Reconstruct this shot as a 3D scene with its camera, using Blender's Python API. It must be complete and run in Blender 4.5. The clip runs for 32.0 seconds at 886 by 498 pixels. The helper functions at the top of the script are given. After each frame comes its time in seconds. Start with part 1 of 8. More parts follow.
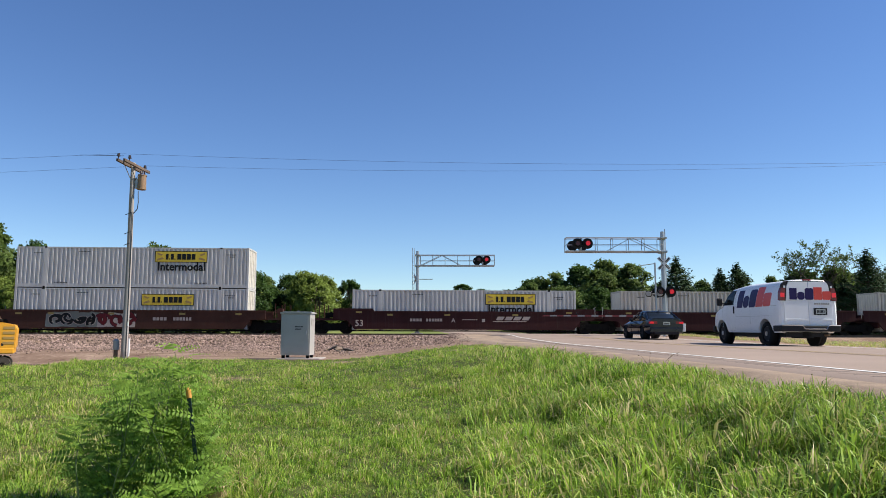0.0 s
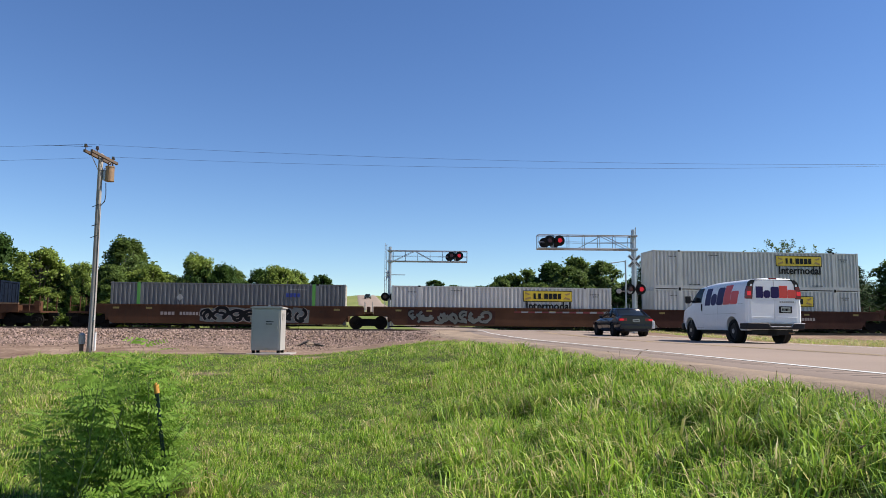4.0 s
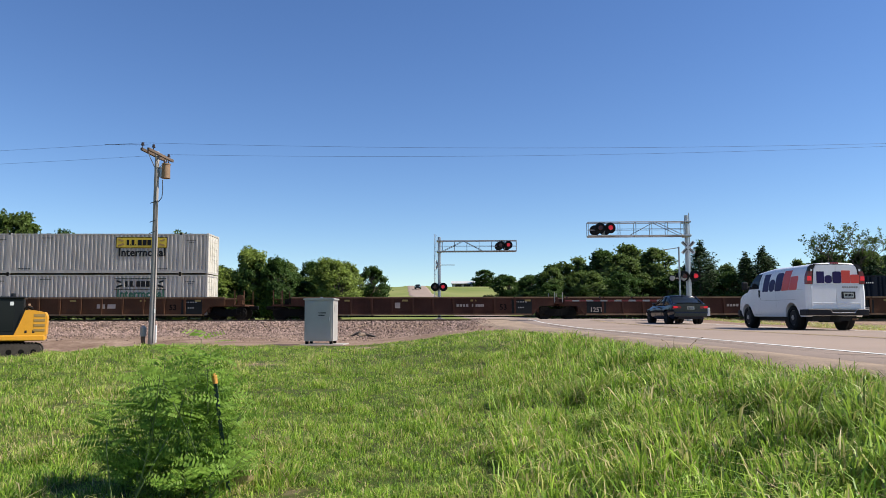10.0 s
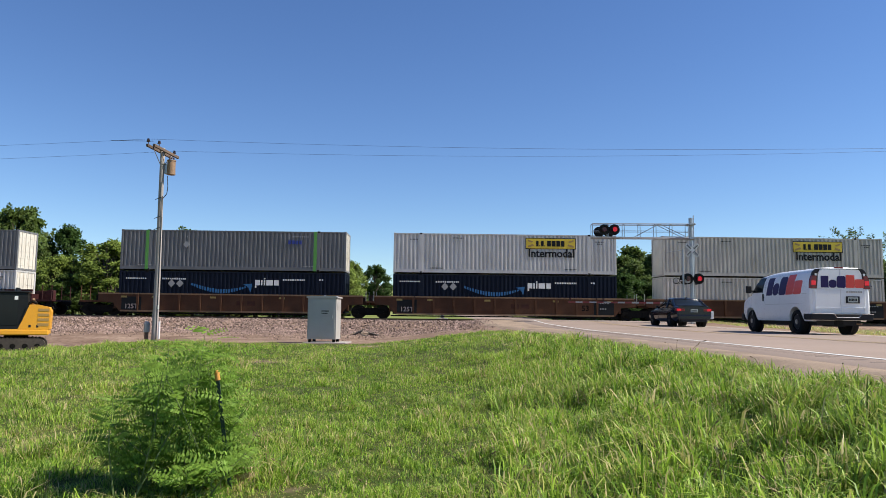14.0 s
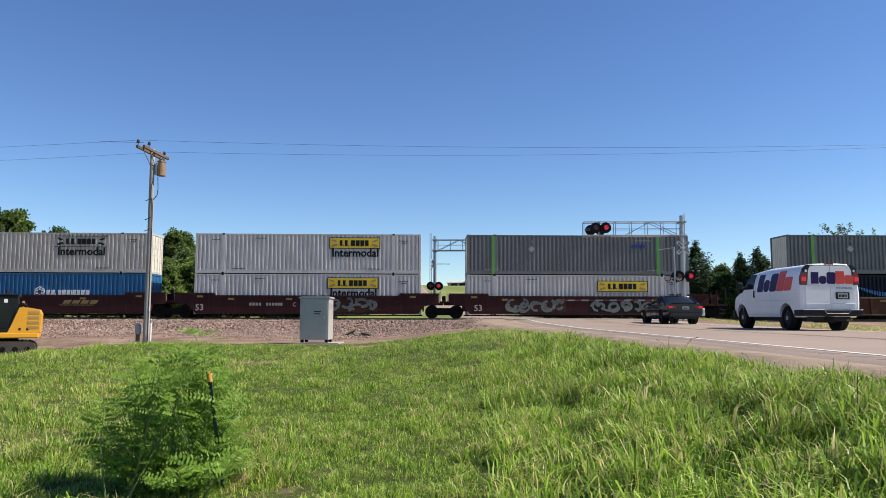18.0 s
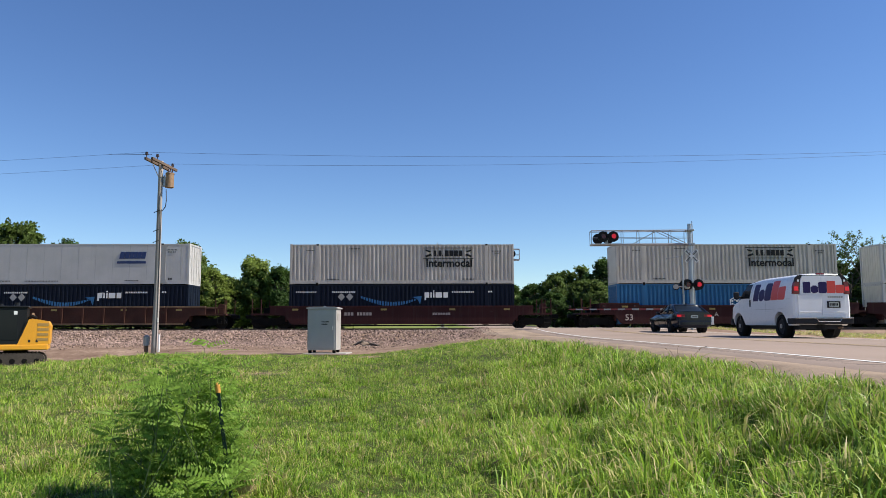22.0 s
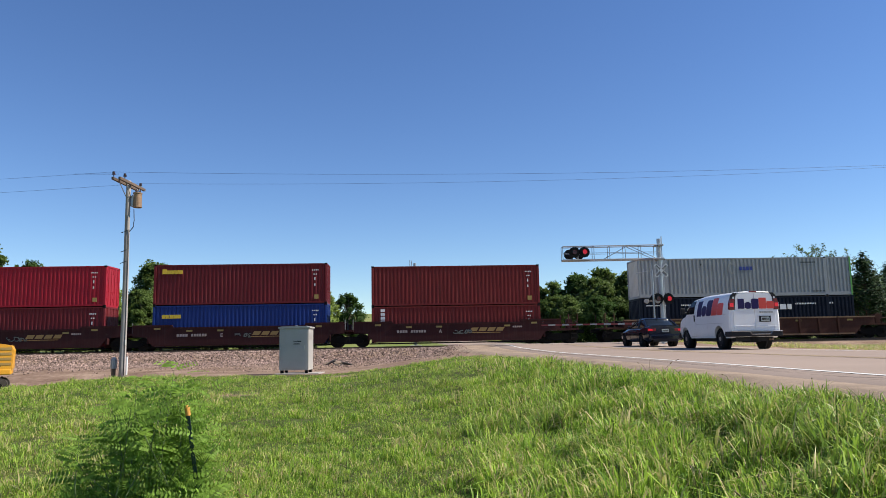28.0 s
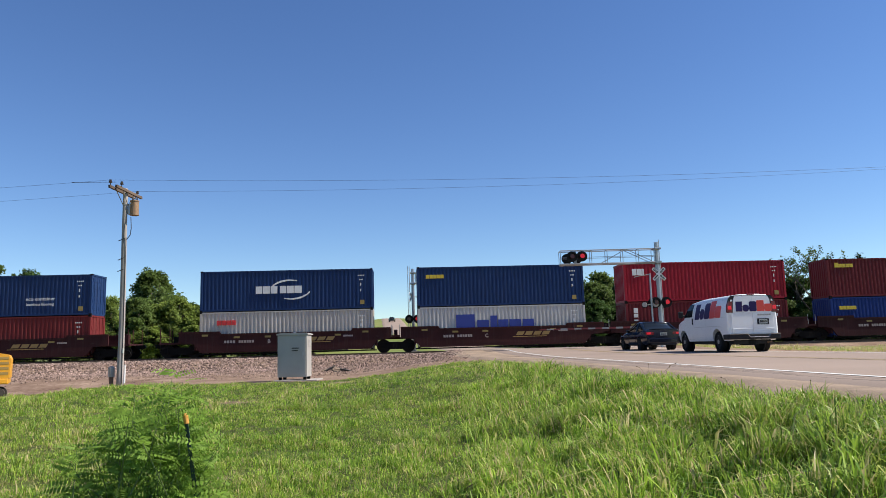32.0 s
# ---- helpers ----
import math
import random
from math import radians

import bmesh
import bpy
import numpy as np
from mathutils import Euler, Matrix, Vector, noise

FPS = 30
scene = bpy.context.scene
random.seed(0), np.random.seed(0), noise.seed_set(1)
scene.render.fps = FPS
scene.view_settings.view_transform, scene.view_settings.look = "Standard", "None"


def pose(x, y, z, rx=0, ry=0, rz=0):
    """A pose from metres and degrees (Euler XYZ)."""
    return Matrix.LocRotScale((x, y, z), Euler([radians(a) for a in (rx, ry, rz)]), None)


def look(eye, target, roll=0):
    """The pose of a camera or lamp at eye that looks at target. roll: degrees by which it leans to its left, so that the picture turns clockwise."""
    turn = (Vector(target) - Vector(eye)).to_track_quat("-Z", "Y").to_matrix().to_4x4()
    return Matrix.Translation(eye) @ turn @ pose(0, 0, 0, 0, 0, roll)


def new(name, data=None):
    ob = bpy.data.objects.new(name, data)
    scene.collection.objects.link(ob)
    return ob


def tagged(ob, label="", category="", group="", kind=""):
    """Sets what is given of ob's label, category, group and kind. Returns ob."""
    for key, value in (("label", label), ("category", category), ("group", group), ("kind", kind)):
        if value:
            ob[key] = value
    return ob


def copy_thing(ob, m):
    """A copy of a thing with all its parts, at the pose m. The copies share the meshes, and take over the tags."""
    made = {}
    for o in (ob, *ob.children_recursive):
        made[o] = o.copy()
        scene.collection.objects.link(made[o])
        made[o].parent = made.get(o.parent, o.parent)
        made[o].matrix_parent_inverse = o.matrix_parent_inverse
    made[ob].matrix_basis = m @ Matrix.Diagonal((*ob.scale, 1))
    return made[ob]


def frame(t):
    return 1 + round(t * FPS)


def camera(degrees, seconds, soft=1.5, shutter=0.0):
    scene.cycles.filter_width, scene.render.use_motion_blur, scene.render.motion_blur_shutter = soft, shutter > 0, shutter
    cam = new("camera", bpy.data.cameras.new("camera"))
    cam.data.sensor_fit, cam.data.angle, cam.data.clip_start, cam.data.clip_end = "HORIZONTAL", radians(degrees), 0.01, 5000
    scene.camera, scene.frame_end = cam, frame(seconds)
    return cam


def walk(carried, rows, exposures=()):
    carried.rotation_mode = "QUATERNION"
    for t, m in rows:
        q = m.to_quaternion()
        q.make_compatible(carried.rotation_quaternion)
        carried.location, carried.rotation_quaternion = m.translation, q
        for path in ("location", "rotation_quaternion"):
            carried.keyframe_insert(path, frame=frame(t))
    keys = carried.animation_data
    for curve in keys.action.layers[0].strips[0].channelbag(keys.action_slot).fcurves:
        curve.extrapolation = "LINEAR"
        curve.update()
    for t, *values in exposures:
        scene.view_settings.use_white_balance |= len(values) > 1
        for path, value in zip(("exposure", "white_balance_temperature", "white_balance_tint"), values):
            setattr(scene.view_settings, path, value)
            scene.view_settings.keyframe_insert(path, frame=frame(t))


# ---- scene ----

# ---------------------------------------------------------------- camera
EYE = Vector((0.0, 0.0, 1.55))
cam = camera(63.38, 32.0, soft=0.6)


def aim(yaw, pitch, roll):
    """A pose at the eye: yaw to the right, pitch up, roll, in degrees."""
    y, p = radians(yaw), radians(pitch)
    way = Vector((math.sin(y) * math.cos(p), math.cos(y) * math.cos(p), math.sin(p)))
    return look(EYE, EYE + way, roll)


walk(cam, [
    (0, aim(-0.96, 6.52, 0.17)), (0.5, aim(-0.86, 6.49, 0.26)), (1, aim(-0.69, 6.41, 0.33)),
    (1.5, aim(-0.43, 6.28, 0.26)), (2, aim(-0.12, 6.15, 0.25)), (2.5, aim(0.21, 6.06, 0.27)),
    (3, aim(0.44, 5.99, 0.29)), (3.5, aim(0.74, 6.06, 0.39)), (5.5, aim(2.46, 6.54, 0.60)),
    (6, aim(1.85, 6.39, 0.45)), (6.5, aim(0.90, 6.16, 0.34)), (7, aim(0.05, 5.89, 0.22)),
    (7.5, aim(-0.50, 5.67, 0.07)), (8, aim(-0.87, 5.52, -0.08)), (8.5, aim(-1.25, 5.48, -0.14)),
    (9, aim(-1.71, 5.44, -0.25)), (9.5, aim(-2.21, 5.41, -0.23)), (10, aim(-2.70, 5.38, -0.09)),
    (10.5, aim(-3.07, 5.35, 0.07)), (11, aim(-3.35, 5.31, 0.19)), (11.5, aim(-3.50, 5.32, 0.31)),
    (12, aim(-3.53, 5.29, 0.41)), (12.5, aim(-3.49, 5.23, 0.59)), (13, aim(-3.38, 5.24, 0.70)),
    (13.5, aim(-3.20, 5.26, 0.70)), (14, aim(-3.00, 5.35, 0.64)), (14.5, aim(-2.81, 5.43, 0.57)),
    (16.5, aim(-2.58, 5.28, 0.36)), (17, aim(-2.54, 5.30, 0.29)), (17.5, aim(-2.48, 5.29, 0.18)),
    (18, aim(-2.36, 5.30, 0.14)), (18.5, aim(-2.24, 5.23, 0.13)), (19, aim(-2.09, 5.17, 0.08)),
    (19.5, aim(-2.01, 5.17, 0.09)), (20, aim(-2.02, 5.25, 0.02)), (20.5, aim(-2.19, 5.40, 0.02)),
    (21, aim(-2.43, 5.62, -0.00)), (21.5, aim(-2.69, 5.85, -0.08)), (22, aim(-2.94, 6.08, -0.14)),
    (22.5, aim(-3.10, 6.32, -0.23)), (23, aim(-3.22, 6.57, -0.37)), (23.5, aim(-3.23, 6.78, -0.45)),
    (24, aim(-3.28, 6.98, -0.62)), (24.5, aim(-3.39, 7.15, -0.74)), (25, aim(-3.45, 7.30, -0.82)),
    (25.5, aim(-3.36, 7.41, -0.92)), (27.5, aim(-1.09, 7.45, -1.03)), (28, aim(-0.71, 7.44, -1.05)),
    (28.5, aim(-0.47, 7.43, -1.02)), (29, aim(-0.40, 7.42, -1.03)), (29.5, aim(-0.40, 7.44, -1.08)),
    (30, aim(-0.46, 7.48, -1.27)), (30.5, aim(-0.47, 7.56, -1.41)), (31, aim(-0.52, 7.66, -1.42)),
    (31.5, aim(-0.52, 7.73, -1.54)), (32, aim(-0.51, 7.86, -1.56)),
])

# ---------------------------------------------------------------- light
SUN_AZ, SUN_EL = -1.0, 47.0      # degrees: from +x towards +y, and up
world = bpy.data.worlds.new("sky")
scene.world = world
world.use_nodes = True
wn = world.node_tree.nodes
sky = wn.new("ShaderNodeTexSky")
sky.sky_type, sky.sun_disc = "NISHITA", False
sky.sun_elevation, sky.sun_rotation = radians(SUN_EL), radians(90 - SUN_AZ)
sky.air_density, sky.dust_density, sky.ozone_density, sky.altitude = 1.0, 0.0, 3.0, 900.0
wn["Background"].inputs["Strength"].default_value = 0.090
deep = wn.new("ShaderNodeHueSaturation")
deep.inputs["Saturation"].default_value = 1.14
deep.inputs["Hue"].default_value = 0.510
world.node_tree.links.new(sky.outputs[0], deep.inputs["Color"])
cool = wn.new("ShaderNodeMix")
cool.data_type, cool.blend_type = "RGBA", "MULTIPLY"
cool.inputs["Factor"].default_value, cool.inputs["B"].default_value = 1.0, (0.94, 1.01, 1.03, 1)
world.node_tree.links.new(deep.outputs[0], cool.inputs["A"])
world.node_tree.links.new(cool.outputs["Result"], wn["Background"].inputs["Color"])
sun = new("sun", bpy.data.lights.new("sun", "SUN"))
sun.data.energy, sun.data.angle, sun.data.color = 5.0, radians(0.55), (1.0, 0.93, 0.82)
sa, se = radians(SUN_AZ), radians(SUN_EL)
sun.matrix_world = look((math.cos(sa) * math.cos(se) * 60, math.sin(sa) * math.cos(se) * 60, math.sin(se) * 60), (0, 0, 0))
scene.view_settings.exposure = 0.62

# ---------------------------------------------------------------- materials
def surf(name, base, rough=0.6, metal=0.0, var=0.15, big=0.6, fine=14.0, bump=0.15, streak=0.0, stain=None, amount=0.0,
         stretch=(1, 1, 1), island=0.0, glow=None, each=0.0):
    """A worn surface: colour varied at two scales, fine relief, stains and runs of dirt with shapes of their own."""
    m = bpy.data.materials.new(name)
    m.use_nodes = True
    nt = m.node_tree
    N, L = nt.nodes, nt.links
    b = N["Principled BSDF"]
    b.inputs["Roughness"].default_value, b.inputs["Metallic"].default_value = rough, metal
    co = N.new("ShaderNodeTexCoord")
    mp = N.new("ShaderNodeMapping")
    mp.inputs["Scale"].default_value = stretch
    L.new(co.outputs["Object"], mp.inputs["Vector"])

    def nz(scale, detail=4, vec=None):
        n = N.new("ShaderNodeTexNoise")
        n.inputs["Scale"].default_value, n.inputs["Detail"].default_value = scale, detail
        L.new(vec or mp.outputs[0], n.inputs["Vector"])
        return n.outputs["Fac"]

    def mix(fac, a, c, kind="MIX"):
        x = N.new("ShaderNodeMix")
        x.data_type, x.blend_type = "RGBA", kind
        for sock, val in ((x.inputs["Factor"], fac), (x.inputs["A"], a), (x.inputs["B"], c)):
            if isinstance(val, (int, float)):
                sock.default_value = val
            elif isinstance(val, tuple):
                sock.default_value = (*val[:3], 1)
            else:
                L.new(val, sock)
        return x.outputs["Result"]

    def ramp(fac, lo, hi):
        r = N.new("ShaderNodeMapRange")
        r.inputs["From Min"].default_value, r.inputs["From Max"].default_value = lo, hi
        L.new(fac, r.inputs["Value"])
        return r.outputs[0]

    dark, light = tuple(c * (1 - var) for c in base), tuple(min(1, c * (1 + var)) for c in base)
    col = mix(ramp(nz(big), 0.3, 0.7), dark, light)
    grain = nz(fine, 6)
    col = mix(ramp(grain, 0.35, 0.65), col, mix(1.0, col, tuple(1 - var * 0.8 for _ in range(3)), "MULTIPLY"))
    if island or each:
        rnd = N.new("ShaderNodeNewGeometry").outputs["Random Per Island"] if island else N.new("ShaderNodeObjectInfo").outputs["Random"]
        h = N.new("ShaderNodeHueSaturation")
        k = island or each
        L.new(ramp(rnd, 0, 1), h.inputs["Value"])
        h.inputs["Value"].default_value = 1
        r = h.inputs["Value"].links[0].from_node
        r.inputs["To Min"].default_value, r.inputs["To Max"].default_value = 1 - k, 1 + k
        L.new(col, h.inputs["Color"])
        col = h.outputs[0]
    if amount:
        blot = ramp(nz(big * 2.7, 8), 0.72 - 0.3 * amount, 0.86 - 0.3 * amount)
        col = mix(blot, col, stain)
    if streak:
        m2 = N.new("ShaderNodeMapping")
        m2.inputs["Scale"].default_value = (5, 5, 0.25)
        L.new(co.outputs["Object"], m2.inputs["Vector"])
        run = ramp(nz(1.6, 6, m2.outputs[0]), 0.52, 0.75)
        mul = N.new("ShaderNodeMath")
        mul.operation = "MULTIPLY"
        mul.inputs[1].default_value = streak
        L.new(run, mul.inputs[0])
        col = mix(mul.outputs[0], col, stain or (0.12, 0.09, 0.07))
    L.new(col, b.inputs["Base Color"])
    rr = N.new("ShaderNodeMapRange")
    rr.inputs["To Min"].default_value, rr.inputs["To Max"].default_value = max(0, rough - 0.08), min(1, rough + 0.1)
    L.new(grain, rr.inputs["Value"])
    L.new(rr.outputs[0], b.inputs["Roughness"])
    if bump:
        bp = N.new("ShaderNodeBump")
        bp.inputs["Strength"].default_value, bp.inputs["Distance"].default_value = bump, 0.02
        L.new(grain, bp.inputs["Height"])
        L.new(bp.outputs[0], b.inputs["Normal"])
    if glow:
        b.inputs["Emission Color"].default_value, b.inputs["Emission Strength"].default_value = (*glow[:3], 1), glow[3]
    return m


def paint(name, base, rough=0.4, metal=0.0, **kw):
    return surf(name, base, rough, metal, **{"var": 0.08, "bump": 0.04, "big": 0.8, "fine": 25, **kw})


M = {}
M["container_white"] = paint("container_white", (0.50, 0.49, 0.475), 0.5, streak=0.35, stain=(0.22, 0.17, 0.13), var=0.1)
M["container_ivory"] = paint("container_ivory", (0.465, 0.43, 0.385), 0.55, streak=0.45, stain=(0.20, 0.15, 0.11), var=0.12)
# creamier and lighter than the sides: sunlight on the ends is painted in
M["container_end_lit"] = paint("container_end_lit", (0.60, 0.565, 0.49), 0.5, streak=0.2, stain=(0.3, 0.24, 0.17))
M["container_pale"] = paint("container_pale", (0.275, 0.285, 0.295), 0.5, streak=0.2, stain=(0.22, 0.2, 0.18))
M["container_clean"] = paint("container_clean", (0.455, 0.445, 0.43), 0.45, streak=0.15, stain=(0.3, 0.28, 0.25))
M["container_grey"] = paint("container_grey", (0.15, 0.155, 0.16), 0.55, streak=0.2, stain=(0.12, 0.11, 0.1))
M["container_navy"] = paint("container_navy", (0.004, 0.008, 0.019), 0.6, streak=0.12, stain=(0.025, 0.025, 0.028))
M["container_blue"] = paint("container_blue", (0.024, 0.115, 0.25), 0.5, streak=0.25, stain=(0.1, 0.09, 0.08))
M["container_dark_blue"] = paint("container_dark_blue", (0.012, 0.035, 0.17), 0.45, streak=0.1)
M["container_slate"] = paint("container_slate", (0.013, 0.035, 0.11), 0.45, streak=0.1)
M["container_red"] = paint("container_red", (0.31, 0.014, 0.028), 0.45, streak=0.15)
M["container_maroon"] = paint("container_maroon", (0.135, 0.016, 0.021), 0.5, streak=0.2)
M["container_rust"] = paint("container_rust", (0.155, 0.022, 0.022), 0.55, streak=0.2)
M["well_maroon"] = paint("well_maroon", (0.043, 0.0125, 0.0125), 0.65, streak=0.4, stain=(0.06, 0.045, 0.035), var=0.2, amount=0.1)
M["well_brown"] = paint("well_brown", (0.088, 0.040, 0.021), 0.7, streak=0.5, stain=(0.055, 0.035, 0.025), var=0.22, amount=0.25)
M["well_rust"] = paint("well_rust", (0.064, 0.027, 0.019), 0.75, streak=0.5, stain=(0.06, 0.035, 0.025), var=0.25, amount=0.3)
# paler brown: the chords' sunlit edge put into the colour, with dust and stains
M["chord_lit_dust"] = paint("chord_lit_dust", (0.20, 0.12, 0.065), 0.8, streak=0.4, stain=(0.08, 0.045, 0.03), var=0.3, amount=0.3)
M["black_iron"] = surf("black_iron", (0.009, 0.008, 0.0075), 0.75, 0.3, var=0.3, fine=20)
M["steel_wheel"] = surf("steel_wheel", (0.018, 0.015, 0.013), 0.65, 0.3, var=0.3)
M["rail_steel"] = surf("rail_steel", (0.16, 0.10, 0.075), 0.5, 0.6, var=0.2)
M["tie_wood"] = surf("tie_wood", (0.055, 0.045, 0.037), 0.9, var=0.3, stretch=(1, 6, 1))
M["yellow_tag"] = paint("yellow_tag", (0.32, 0.23, 0.06), 0.5)
M["sign_yellow"] = paint("sign_yellow", (0.66, 0.47, 0.03), 0.45)
M["mark_black"] = paint("mark_black", (0.012, 0.013, 0.014), 0.5)
M["mark_white"] = paint("mark_white", (0.72, 0.72, 0.70), 0.5)
M["mark_grey"] = paint("mark_grey", (0.30, 0.30, 0.29), 0.5)
M["mark_pale"] = paint("mark_pale", (0.45, 0.36, 0.30), 0.6)
M["mark_gold"] = paint("mark_gold", (0.34, 0.21, 0.06), 0.5)
M["mark_blue"] = paint("mark_blue", (0.017, 0.036, 0.24), 0.5)
M["mark_sky"] = paint("mark_sky", (0.014, 0.115, 0.28), 0.5)
M["mark_green"] = paint("mark_green", (0.09, 0.30, 0.05), 0.5)
M["mark_dark_green"] = paint("mark_dark_green", (0.02, 0.10, 0.06), 0.5)
M["mark_red"] = paint("mark_red", (0.6, 0.03, 0.03), 0.5)
M["spray_grey"] = paint("spray_grey", (0.17, 0.18, 0.16), 0.6, var=0.2, amount=0.2, stain=(0.1, 0.08, 0.07))
M["gate_red_shaded"] = paint("gate_red_shaded", (0.18, 0.022, 0.022), 0.5)
M["mark_purple"] = paint("mark_purple", (0.026, 0.018, 0.085), 0.4)
M["mark_orange"] = paint("mark_orange", (0.62, 0.052, 0.034), 0.4)
M["mark_navy"] = paint("mark_navy", (0.012, 0.03, 0.12), 0.5)
M["galvanised"] = surf("galvanised", (0.37, 0.385, 0.40), 0.42, 0.75, var=0.12, fine=40, bump=0.05)
M["aluminium"] = surf("aluminium", (0.37, 0.35, 0.325), 0.5, 0.0, var=0.06, fine=40, bump=0.04, big=1.5)
M["lamp_black"] = paint("lamp_black", (0.012, 0.012, 0.012), 0.5)
M["lamp_dark_red"] = paint("lamp_dark_red", (0.09, 0.006, 0.008), 0.2)
M["lamp_red_lit"] = paint("lamp_red_lit", (0.35, 0.008, 0.015), 0.25, glow=(1.0, 0.02, 0.05, 0.24))
M["tail_lit"] = paint("tail_lit", (0.45, 0.008, 0.012), 0.2, glow=(1.0, 0.02, 0.05, 0.22))
M["tail_dark"] = paint("tail_dark", (0.17, 0.007, 0.01), 0.2)
M["concrete"] = surf("concrete", (0.36, 0.325, 0.295), 0.85, var=0.12)
M["pole_wood"] = surf("pole_wood", (0.335, 0.305, 0.28), 0.9, var=0.25, stretch=(8, 8, 0.35), fine=9, bump=0.5)
M["dark_wood"] = surf("dark_wood", (0.13, 0.09, 0.065), 0.9, var=0.3, stretch=(6, 1, 6))
M["can_rust"] = surf("can_rust", (0.27, 0.17, 0.10), 0.7, 0.2, var=0.2, amount=0.3, stain=(0.2, 0.09, 0.05))
M["wire"] = surf("wire", (0.03, 0.03, 0.032), 0.6, 0.4, var=0.05)
M["porcelain"] = paint("porcelain", (0.05, 0.03, 0.025), 0.25)
M["van_white"] = paint("van_white", (0.72, 0.73, 0.75), 0.28, var=0.03, bump=0.0, streak=0.06, stain=(0.4, 0.36, 0.3))
M["car_paint"] = paint("car_paint", (0.010, 0.013, 0.024), 0.14, 0.25, var=0.05, bump=0.0)
M["rubber"] = surf("rubber", (0.014, 0.014, 0.014), 0.85, var=0.2)
M["dark_plastic"] = surf("dark_plastic", (0.022, 0.022, 0.024), 0.6, var=0.1)
M["chrome"] = surf("chrome", (0.55, 0.56, 0.57), 0.2, 0.9, var=0.05, bump=0)
M["hub_silver"] = surf("hub_silver", (0.42, 0.43, 0.44), 0.35, 0.7, var=0.1, bump=0)
M["dark_glass"] = surf("dark_glass", (0.012, 0.015, 0.017), 0.08, 0.0, var=0.02, bump=0)
M["plate"] = paint("plate", (0.40, 0.43, 0.40), 0.4)
M["machine_yellow"] = paint("machine_yellow", (0.72, 0.33, 0.02), 0.42, streak=0.12, stain=(0.3, 0.2, 0.1))
M["track_mud"] = surf("track_mud", (0.050, 0.040, 0.032), 0.95, var=0.3)
M["cab_black"] = paint("cab_black", (0.015, 0.016, 0.017), 0.35)
M["asphalt"] = surf("asphalt", (0.288, 0.224, 0.183), 0.9, var=0.10, big=0.25, fine=45, bump=0.25, amount=0.12, stain=(0.22, 0.175, 0.15))
M["road_white"] = surf("road_white", (0.62, 0.61, 0.58), 0.7, var=0.1, fine=30, amount=0.15, stain=(0.4, 0.36, 0.33))
M["road_yellow"] = surf("road_yellow", (0.36, 0.26, 0.13), 0.7, var=0.1, fine=30, amount=0.15, stain=(0.4, 0.33, 0.25))
M["rumble"] = surf("rumble", (0.22, 0.178, 0.15), 0.95, var=0.2)
M["gravel"] = surf("gravel", (0.125, 0.088, 0.07), 0.95, var=0.35, big=0.5, fine=22, bump=0.6)
M["stone"] = surf("stone", (0.285, 0.205, 0.172), 0.9, var=0.2, fine=8, island=0.72)
M["shoulder"] = surf("shoulder", (0.31, 0.235, 0.172), 0.95, var=0.25, big=1.2, fine=30, bump=0.6, amount=0.3, stain=(0.20, 0.15, 0.11))
M["leaf_oak"] = surf("leaf_oak", (0.100, 0.150, 0.037), 0.55, var=0.25, bump=0, island=0.35)
M["leaf_light"] = surf("leaf_light", (0.185, 0.248, 0.052), 0.55, var=0.25, bump=0, island=0.35)
M["leaf_dark"] = surf("leaf_dark", (0.05, 0.095, 0.022), 0.6, var=0.25, bump=0, island=0.35)
M["leaf_cedar"] = surf("leaf_cedar", (0.034, 0.065, 0.024), 0.7, var=0.25, bump=0, island=0.35)
M["leaf_bush"] = surf("leaf_bush", (0.225, 0.36, 0.06), 0.5, var=0.2, bump=0, island=0.3)
M["bark"] = surf("bark", (0.11, 0.085, 0.065), 0.95, var=0.3, stretch=(4, 4, 0.6), bump=0.6)
M["seed"] = surf("seed", (0.17, 0.12, 0.06), 0.8, var=0.2)
M["clod"] = surf("clod", (0.42, 0.31, 0.17), 0.95, var=0.2)
M["stalk"] = surf("stalk", (0.12, 0.17, 0.05), 0.7, var=0.2, bump=0)
M["post_green"] = paint("post_green", (0.015, 0.04, 0.03), 0.6)
M["cap_orange"] = paint("cap_orange", (0.58, 0.27, 0.05), 0.5)
M["roof_white"] = paint("roof_white", (0.50, 0.50, 0.49), 0.5)
M["barn_wall"] = paint("barn_wall", (0.35, 0.33, 0.32), 0.7)
for k in ("leaf_oak", "leaf_light", "leaf_dark", "leaf_bush"):
    M[k].node_tree.nodes["Principled BSDF"].inputs["Subsurface Weight"].default_value = 0.0


